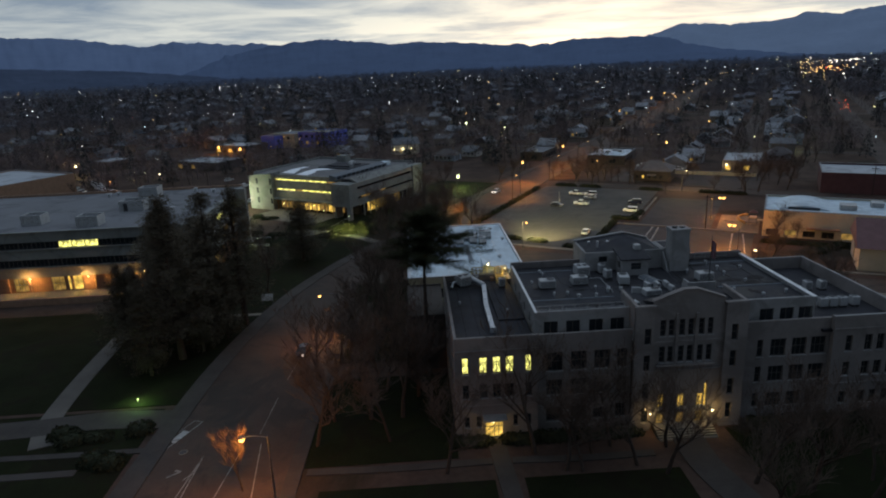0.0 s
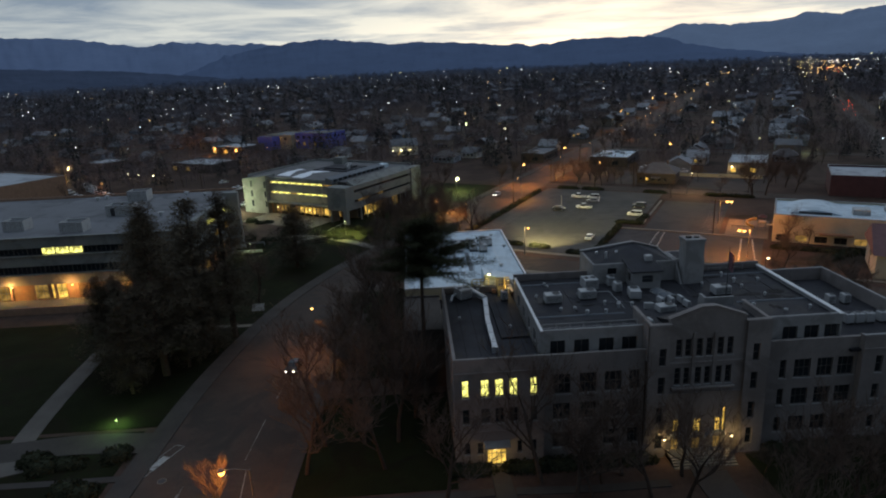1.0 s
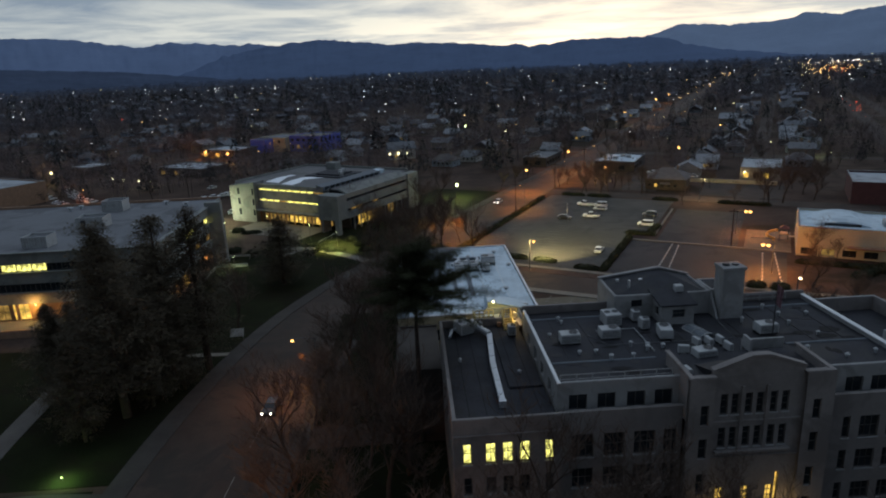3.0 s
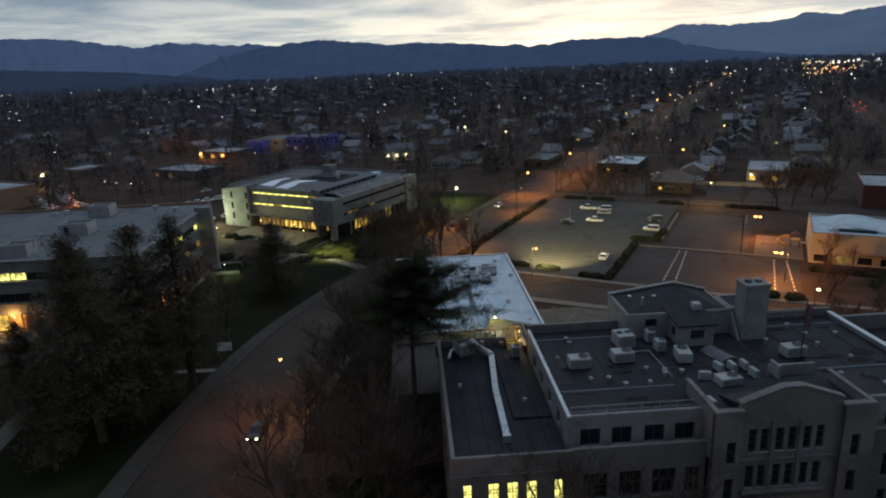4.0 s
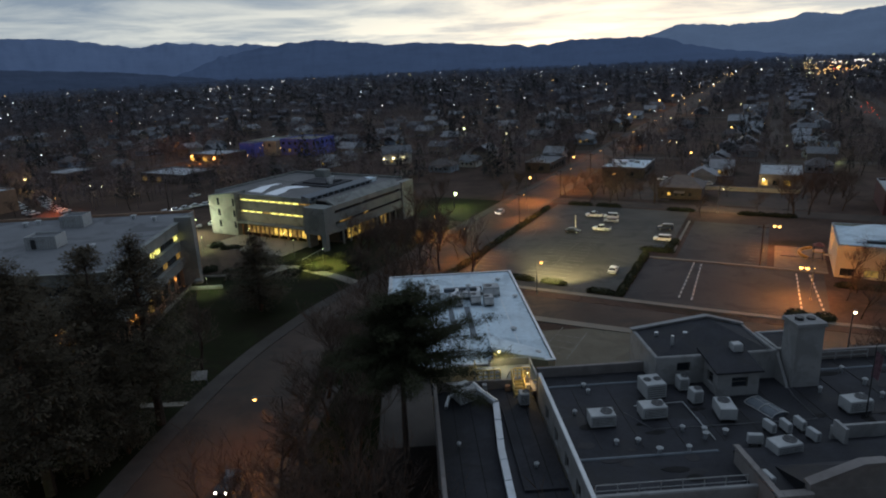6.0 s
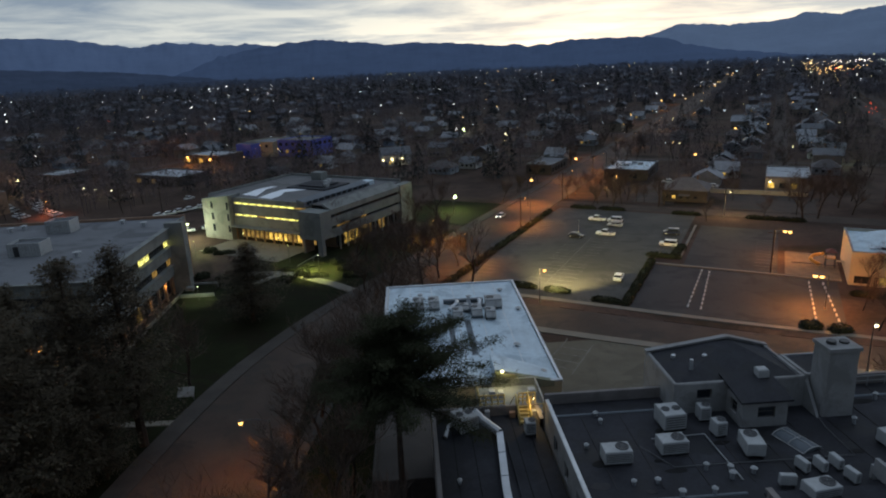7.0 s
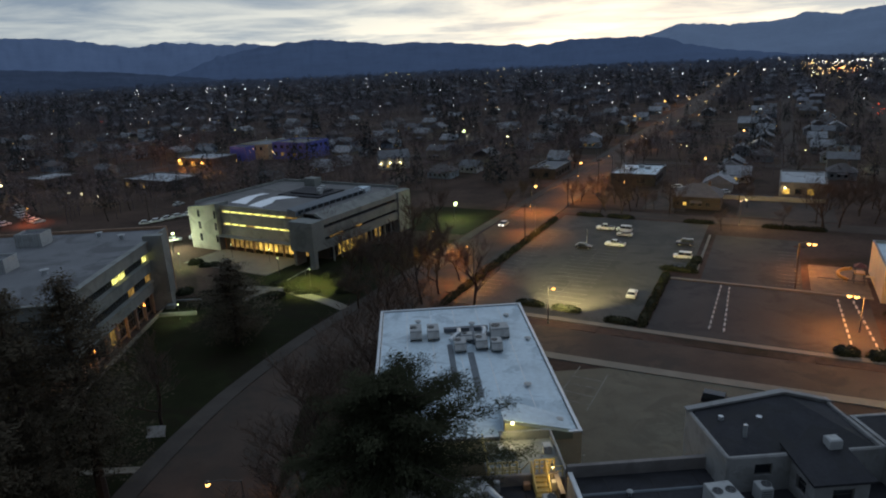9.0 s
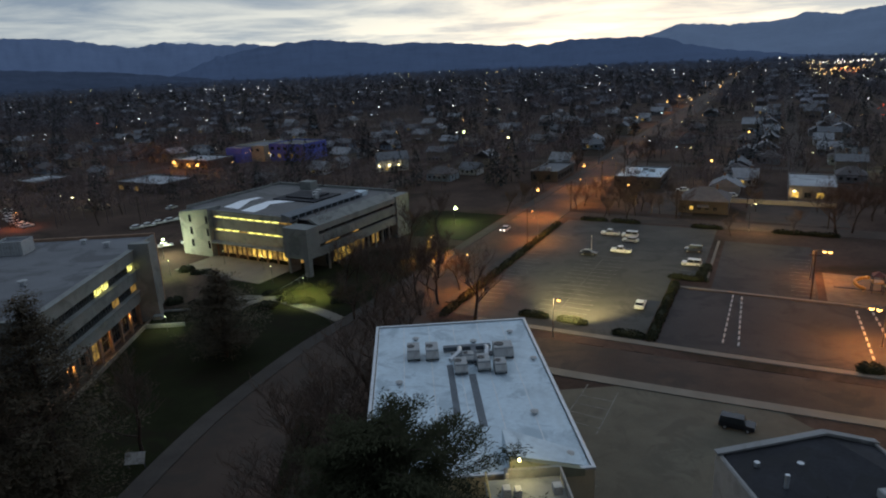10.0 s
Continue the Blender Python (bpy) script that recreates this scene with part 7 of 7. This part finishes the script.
spots += [(*grid(93, b), -30, 0) for b in (-4, 6, 30, 52, 60)] + [(-52, 84.5, 0, 1), (-50, 82.8, 30, 1), (-41.2, 84.6, 20, 1), (-42, 76.6, 0, 1), (-44.5, 77.5, 10, 1), (-47.6, 83.4, 0, 2)]
spots += [(x, 76.1, 0, 2) for x in (5.8, 12.8, 17, 22, 26, 46, 51, 56, 61)] + [(-24, 212, 30, 2), (-29, 209, 20, 2), (-45, 205, 0, 2), (-57, 232, 10, 1), (-52, 229, 0, 2), (-18, 213, 60, 1), (-26, 204.5, 30, 1), (-22, 202, 10, 2), (-15, 207, 40, 1), (-12, 201, 0, 2), (-29, 200, 0, 1), (-48, 200, 0, 2), (-52, 207, 30, 1)]
spots += [(*grid(20 + 3 * k, 84 + 2 * k), 40 * k, 1) for k in range(4)] + [(*grid(28, 74 + 5 * k), -30, 2) for k in range(5)]
for k, (x, y, a, m) in enumerate(spots):
    t = thing("hedge" if m == 0 else "bush", pose(x, y, gz(y) - 0.05, 0, 0, a), "clipped dark evergreen hedge along the lot" if m == 0 else "rounded dark evergreen bush", "hedge" if m == 0 else "bush", "hedges and bushes")
    o = new("leaves", hedge_me[m])
    o.parent = t

# ---- town beyond: houses, streets, woods, lights ----
AV2 = 119.0
s = Shape()
for k in range(-14, 16):
    b = -23.5 + 80 * k
    if k:
        grid_quad(s, 103.5, 1800, b - 4, b + 4, 0.02 + 0.001 * (k % 3), 400)
for k in range(1, 16):
    bs = [-1100 + 110 * i for i in range(22)]
    strip(s, [grid(100 + 110 * k + 4, b) for b in bs], [grid(100 + 110 * k - 4, b) for b in bs], 0.026)
setting("town_streets", s, M_ASPHALT, "grid of dark residential streets")
s = Shape()
grid_quad(s, 103.5, 2600, AV2 - 5, AV2 + 5, 0.03, 200)
setting("second_avenue", s, M_ASPHALT, "wide busy avenue running to the edge of town")

wall_mats = [material("house_wall_" + n, c, 0.85, 0.12, 0.5, 5, 0.05) for n, c in (("white", (0.42, 0.42, 0.42)), ("grey", (0.24, 0.25, 0.26)), ("tan", (0.26, 0.22, 0.17)), ("blue", (0.25, 0.30, 0.36)))]
roof_mats = [material("shingles_" + n, c, 0.9, 0.25, 0.6, 6, 0.15) for n, c in (("grey", (0.17, 0.175, 0.185)), ("pale", (0.29, 0.295, 0.305)), ("brown", (0.12, 0.105, 0.102)))]


def make_house(w, d, h, rise, wm, rm, hip, label, lit):
    t = thing("house", Matrix(), label, "house", "houses of the town")
    wins = [(0.9 + i * 2.4, 2.1 + i * 2.4, 1.0, 2.3, (M_LIT_WARM if lit and i == 1 else None), (2, 1)) for i in range(int((w - 1) / 2.4))]
    facade(t, "wall", (-w / 2, -d / 2), (w / 2, -d / 2), -0.2, h, wins, wm, 0.2)
    facade(t, "wall", (w / 2, -d / 2 + .004), (w / 2, d / 2), -0.2, h, [(2, 3.2, 1.0, 2.3)], wm, 0.2)
    facade(t, "wall", (w / 2 - .004, d / 2), (-w / 2, d / 2), -0.2, h, [], wm, 0.2)
    facade(t, "wall", (-w / 2, d / 2 - .004), (-w / 2, -d / 2 + .004), -0.2, h, [(2, 3.2, 1.0, 2.3)], wm, 0.2)
    e, k = 0.5, (min(w, d) * 0.45 if hip else 0)
    x, y = w / 2 + e, d / 2 + e
    v = [(-x, -y, h - .1), (x, -y, h - .1), (x, y, h - .1), (-x, y, h - .1), (-x + k, 0, h + rise), (x - k, 0, h + rise)]
    v += [(a, b, c + 0.16) for a, b, c in v]
    f = [(6, 7, 11, 10), (8, 9, 10, 11), (9, 6, 10), (7, 8, 11), (1, 0, 4, 5), (3, 2, 5, 4), (0, 3, 4), (2, 1, 5), (0, 1, 7, 6), (1, 2, 8, 7), (2, 3, 9, 8), (3, 0, 6, 9)]
    part("roof", Shape().add(v, f), rm, t)
    if not hip:
        part("gable", Shape().add([(-w / 2, -d / 2, h), (-w / 2, d / 2, h), (-w / 2, 0, h + rise - .15), (-w / 2 + .2, -d / 2, h), (-w / 2 + .2, d / 2, h), (-w / 2 + .2, 0, h + rise - .15)], [(1, 0, 2), (3, 4, 5)]), wm, t)
        part("gable", Shape().add([(w / 2, -d / 2, h), (w / 2, d / 2, h), (w / 2, 0, h + rise - .15), (w / 2 - .2, -d / 2, h), (w / 2 - .2, d / 2, h), (w / 2 - .2, 0, h + rise - .15)], [(0, 1, 2), (4, 3, 5)]), wm, t)
    part("chimney", Shape().box(w * 0.2, 0.4, h, w * 0.2 + 0.7, 1.1, h + rise + 0.9), M_BRICK, t)
    part("porch_roof", Shape().prism([(-1.8, -d / 2 - 1.8), (1.8, -d / 2 - 1.8), (1.8, -d / 2 - .02), (-1.8, -d / 2 - .02)], [2.4, 2.4, 2.75, 2.75], [2.52, 2.52, 2.87, 2.87]), rm, t)
    return t


protos = []
for k in range(10):
    hip, two = k % 3 == 1, k % 4 == 2
    wm, rm = wall_mats[k % 4], roof_mats[(k * 2) % 3]
    nm = ("white", "grey", "tan", "blue-grey")[k % 4] + (" two-storey" if two else " single-storey") + " house with a " + ("grey", "pale", "brown")[(k * 2) % 3] + (" hipped" if hip else " gabled") + " shingle roof"
    protos.append(make_house(9 + k % 4, 8 + k % 3, 5.4 if two else 3.1, 2.4 + 0.3 * (k % 3), wm, rm, hip, nm, k in (3, 8)))
taken = TAKEN
free = lambda a, b: not any(a0 - 9 < a < a1 + 9 and b0 - 9 < b < b1 + 9 for a0, a1, b0, b1 in taken)
in_view = lambda x, y, m=3.0: abs(math.degrees(math.atan2(x - 1, y - 20)) - 3) < 36 + m
placed, far_h, used = 0, [], set()
slots = []
for ka in range(0, 24):
    for kb in range(-22, 24):
        for i in range(6):
            for j in range(2):
                a = 106 + 110 * ka + 11 + 17 * i + rng.uniform(-2, 2)
                b = -23.5 + 80 * kb + (19 if j else 61) + rng.uniform(-8, 8)
                x, y = grid(a, b)
                if b < -70 and rng.random() < 0.45:
                    continue
                if free(a, b) and in_view(x, y) and y > 285 and abs(b + 23.5) > 21 and abs(b - AV2) > 16 and not (x < 10 and y < 300) and not (-70 < x < 36 and y < 352) and not (a < 146 and -75 < b < 76):
                    slots.append((math.hypot(x, y), x, y, j))
slots.sort()
for k, (d, x, y, j) in enumerate(slots):
    turn = -30 + (0 if (k * 7) % 3 else 90)
    if placed < 330 and d < 700:
        i = (k * 13 + 5) % 10
        m = pose(x, y, 0, 0, 0, turn)
        if i in used:
            copy_thing(protos[i], m)
        else:
            protos[i].matrix_basis = m
            used.add(i)
        placed += 1
    elif d < 2300:
        far_h.append((x, y, turn)) if rng.random() < 0.5 else None
for i in range(10):
    if i not in used:
        x, y = grid(112 + 12 * i, 24)
        protos[i].matrix_basis = pose(x, y, 0, 0, 0, -30)
# white gabled house and the hipped house across from the lots
big = make_house(15, 9, 5.6, 3.6, wall_mats[0], roof_mats[0], False, "large white two-storey house with lit windows", True)
big.matrix_basis = pose(-4.0, 388, 0, 0, 0, 12)
for dx in (-5.5, -0.5, 4.5):
    street = new("porch_lamp", Shape().ball((dx - 2, -5.4, 3.4), 0.55, 8, 5).mesh("porch_lamp", M_BULB_W))
    street.parent = big
hipped = make_house(15, 13, 4.2, 3.4, M_SIDING, roof_mats[2], True, "dark-walled house with a broad dark hipped roof", True)
hipped.matrix_basis = pose(*grid(119, 27), 0, 0, 0, -30)

wallS, roofS = Shape(), Shape()
for x, y, turn in far_h:
    w, d, h, r = rng.uniform(8, 13), rng.uniform(7, 10), rng.choice((3.0, 3.0, 5.2)), rng.uniform(2, 3)
    m = pose(x, y, 0, 0, 0, turn)
    wallS.m = roofS.m = m
    wallS.box(-w / 2, -d / 2, -0.2, w / 2, d / 2, h)
    e = 0.5
    roofS.add([(-w / 2 - e, -d / 2 - e, h - .1), (w / 2 + e, -d / 2 - e, h - .1), (w / 2 + e, d / 2 + e, h - .1), (-w / 2 - e, d / 2 + e, h - .1), (-w / 2 - e, 0, h + r), (w / 2 + e, 0, h + r)], [(0, 1, 5, 4), (2, 3, 4, 5), (3, 0, 4), (1, 2, 5)])
M_FWALL = material("far_house_walls", (0.14, 0.125, 0.12), 0.9, 0.3, 0.01, 0.3, 0, per_island=1.0)
M_FROOF = material("far_house_roofs", (0.17, 0.172, 0.195), 0.9, 0.3, 0.01, 0.3, 0, per_island=1.2)
fh = thing("far_houses", Matrix(), "hundreds of small distant houses", "houses", kind="stuff")
part("walls", wallS, M_FWALL, fh)
part("roofs", roofS, M_FROOF, fh)

# woods between the houses: bare crowns as loose clouds of twig fans, conifers as ragged spires
nr = np.random.RandomState(5)


def woods(name, count, tris, mat, label, dmin, dmax, conifer, fine=1.0, thin=0.4):
    d = np.exp(nr.uniform(np.log(dmin), np.log(dmax), count * 5))
    azm = np.radians(nr.uniform(-37, 43, count * 5))
    x, y = d * np.sin(azm) + 1, d * np.cos(azm) + 20
    aa, bb = 0.5 * (x - 20) + 0.8660254 * (y - 180), 0.8660254 * (x - 20) - 0.5 * (y - 180)
    ok = (np.abs(bb + 23.5) > np.where(aa < 600, 14, 9)) & (np.abs(bb - AV2) > 5) & ~((bb > -16) & (bb < 118) & (aa < 108)) & (y > 292)
    for a0, a1, b0, b1 in taken:
        ok &= ~((aa > a0 - 3) & (aa < a1 + 3) & (bb > b0 - 3) & (bb < b1 + 3))
    grove = np.array([noise.noise(Vector((u / 85, v / 85, 3.0))) for u, v in zip(x, y)])
    ok &= nr.uniform(-0.9, 0.42, len(x)) < grove
    x, y, d = x[ok][:count], y[ok][:count], d[ok][:count]
    n = len(x)
    grow = 1 + np.clip((d - 900) / 1800, 0, 1.2)
    H = (nr.uniform(9, 24, n) if conifer else nr.uniform(8, 17, n)) * (0.95 + 0.05 * grow)
    aa, bb = aa[ok][:count], bb[ok][:count]
    H *= np.where((bb > 0) & (aa < 520), 0.78, 1.0)
    Rr = (H * 0.24 if conifer else H * 0.45) * grow
    t = nr.uniform(0, 1, (n, tris))
    ang = nr.uniform(0, 2 * np.pi, (n, tris))
    if conifer:
        rad, zz = Rr[:, None] * (1 - t) * nr.uniform(0.4, 1.05, (n, tris)), H[:, None] * (0.08 + 0.92 * t)
        size = (0.5 + 1.0 * (1 - t)) * (H[:, None] / 13) * grow[:, None] * (0.6 if tris > 200 else 1.0)
    else:
        p = np.arccos(nr.uniform(-0.75, 1, (n, tris)))
        q = nr.uniform(0.35, 1, (n, tris)) ** 0.5
        rad, zz = Rr[:, None] * np.sin(p) * q, H[:, None] * (0.60 + 0.40 * np.cos(p) * q)
        size = nr.uniform(0.6, 1.3, (n, tris)) * (H[:, None] / 10) * grow[:, None] * fine
    c = np.stack([x[:, None] + rad * np.cos(ang), y[:, None] + rad * np.sin(ang), zz], -1)
    out = np.stack([np.cos(ang), np.sin(ang), np.full_like(ang, -0.5 if conifer else 0.8)], -1)
    e1 = out * size[..., None] + nr.normal(0, 0.3, c.shape) * size[..., None]
    e2 = nr.normal(0, 0.55 if conifer else thin, c.shape) * size[..., None]
    v = np.stack([c - e2 * 0.5, c + e2 * 0.5, c + e1], 2).reshape(-1, 3)
    k = n * tris
    trunk = np.stack([np.stack([x - 0.15 * grow, y, x * 0], -1), np.stack([x + 0.15 * grow, y, x * 0], -1), np.stack([x, y, H * 0.8], -1)], 1).reshape(-1, 3)
    v = np.concatenate([v, trunk])
    me = bpy.data.meshes.new(name)
    me.from_pydata(v.tolist(), [], np.arange(len(v)).reshape(-1, 3).tolist())
    me.materials.append(mat)
    return tagged(new(name, me), label, "trees", kind="stuff")


made = 0
while made < 130:
    d = rng.uniform(285, 500)
    an = radians(rng.uniform(-36, 42))
    x, y = d * math.sin(an), d * math.cos(an) + 20
    a, b = 0.5 * (x - 20) + 0.8660254 * (y - 180), 0.8660254 * (x - 20) - 0.5 * (y - 180)
    if y < 288 or not free_spot(a, b) or abs(b + 23.5) < 9 or abs(b - AV2) < 12 or (-16 < b < 76 and a < 106) or (abs(x + 10) < 14 and abs(y - 383) < 10):
        continue
    s = rng.uniform(0.7, 1.25)
    tree("bare_tree", town_bare[made % 3], x, y, rng.uniform(0, 360), (s, s, s), "leafless tree among the houses", "leafless trees of the town")
    made += 1
# three woods colours, near to far, carry the painted haze
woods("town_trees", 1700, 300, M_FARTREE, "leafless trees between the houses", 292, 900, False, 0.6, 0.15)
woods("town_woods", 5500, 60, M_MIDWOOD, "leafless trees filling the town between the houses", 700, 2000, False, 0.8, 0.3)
woods("far_woods", 4500, 40, M_HAZEWOOD, "far leafless woods with the evening haze tinted into their colour", 1700, 3300, False, 0.9, 0.35)
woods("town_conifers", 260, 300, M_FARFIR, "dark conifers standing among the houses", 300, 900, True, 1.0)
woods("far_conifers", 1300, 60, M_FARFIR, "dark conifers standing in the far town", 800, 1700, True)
woods("hazy_conifers", 900, 50, M_HAZEFIR, "conifers at the far edge of town with haze tinted into their colour", 1600, 3300, True)


def lights(name, mat, label, pts, big=()):
    sh = Shape()
    for k, (x, y, z) in enumerate([*pts, *big]):
        r = 0.00046 * math.hypot(x, y) * (rng.choice((0.6, 0.75, 0.9, 1.1, 1.5)) if k < len(pts) else rng.uniform(0.7, 1.6))
        sh.add([(x + r, y, z), (x - r, y, z), (x, y + r, z), (x, y - r, z), (x, y, z + r), (x, y, z - r)], [(0, 2, 4), (2, 1, 4), (1, 3, 4), (3, 0, 4), (2, 0, 5), (1, 2, 5), (3, 1, 5), (0, 3, 5)])
    mat.cycles.emission_sampling = "NONE"
    return tagged(part(name, sh, mat), label, "lights", kind="stuff")


def scatter(n, dmin, dmax, zmin=5, zmax=11):
    out = []
    while len(out) < n:
        d = math.exp(rng.uniform(math.log(dmin), math.log(dmax)))
        a = radians(rng.uniform(-35, 40))
        x, y = d * math.sin(a), d * math.cos(a) + 20
        if y > 290:
            out.append((x, y, rng.uniform(zmin, zmax)))
    return out


def along(b, a0, a1, n, spread=6, z=(4, 9)):
    return [(*grid(rng.uniform(a0, a1), b + rng.gauss(0, spread)), rng.uniform(*z)) for _ in range(n)]


def spread(x, y, sx, sy, n, z=(3, 12)):
    return [(x + rng.gauss(0, sx), y + rng.gauss(0, sy), rng.uniform(*z)) for _ in range(n)]


L_W = glowing("distant_white_light", (1.0, 0.96, 0.86), 6.0)
L_O = glowing("distant_amber_light", (1.0, 0.55, 0.18), 5.5)
L_Y = glowing("distant_yellow_light", (1.0, 0.85, 0.36), 5.0)
L_R = glowing("distant_red_light", (1.0, 0.10, 0.04), 3.0)
L_C = glowing("distant_cool_light", (0.8, 0.95, 1.0), 5.0)
lights("far_white_lights", L_W, "scattered white lamps of the town", scatter(95, 380, 3200) + scatter(120, 600, 2000, 6, 12) + scatter(80, 1500, 3300, 5, 13) + spread(-1300, 3120, 250, 40, 46), spread(1150, 1770, 45, 30, 34, (5, 11)) + spread(1270, 1780, 36, 24, 20, (5, 11)))
lights("far_amber_lights", L_O, "scattered sodium lamps of the town", scatter(55, 330, 2600) + along(AV2, 700, 2000, 22, 9) + along(-23.5, 500, 1300, 18, 8, (7, 10)), spread(722, 1110, 10, 20, 34, (9, 19)) + spread(1150, 1770, 40, 30, 14, (5, 11)))
lights("far_yellow_lights", L_Y, "scattered yellow lamps and windows of the town", scatter(45, 330, 3300, 2, 9) + along(AV2, 900, 2000, 12, 22) + scatter(36, 2300, 3400, 6, 14), spread(1150, 1770, 60, 30, 16, (5, 11)))
lights("far_red_lights", L_R, "red tail lamps and signals", along(AV2, 400, 560, 14, 3, (1, 4)) + spread(726, 1106, 8, 16, 14, (8, 14)) + [(-288, 702, 9), (-286, 700, 9.5), (392, 577, 3), (396, 583, 3)])
lights("far_cool_lights", L_C, "scattered bluish lamps of the town", scatter(60, 350, 3000, 3, 9))
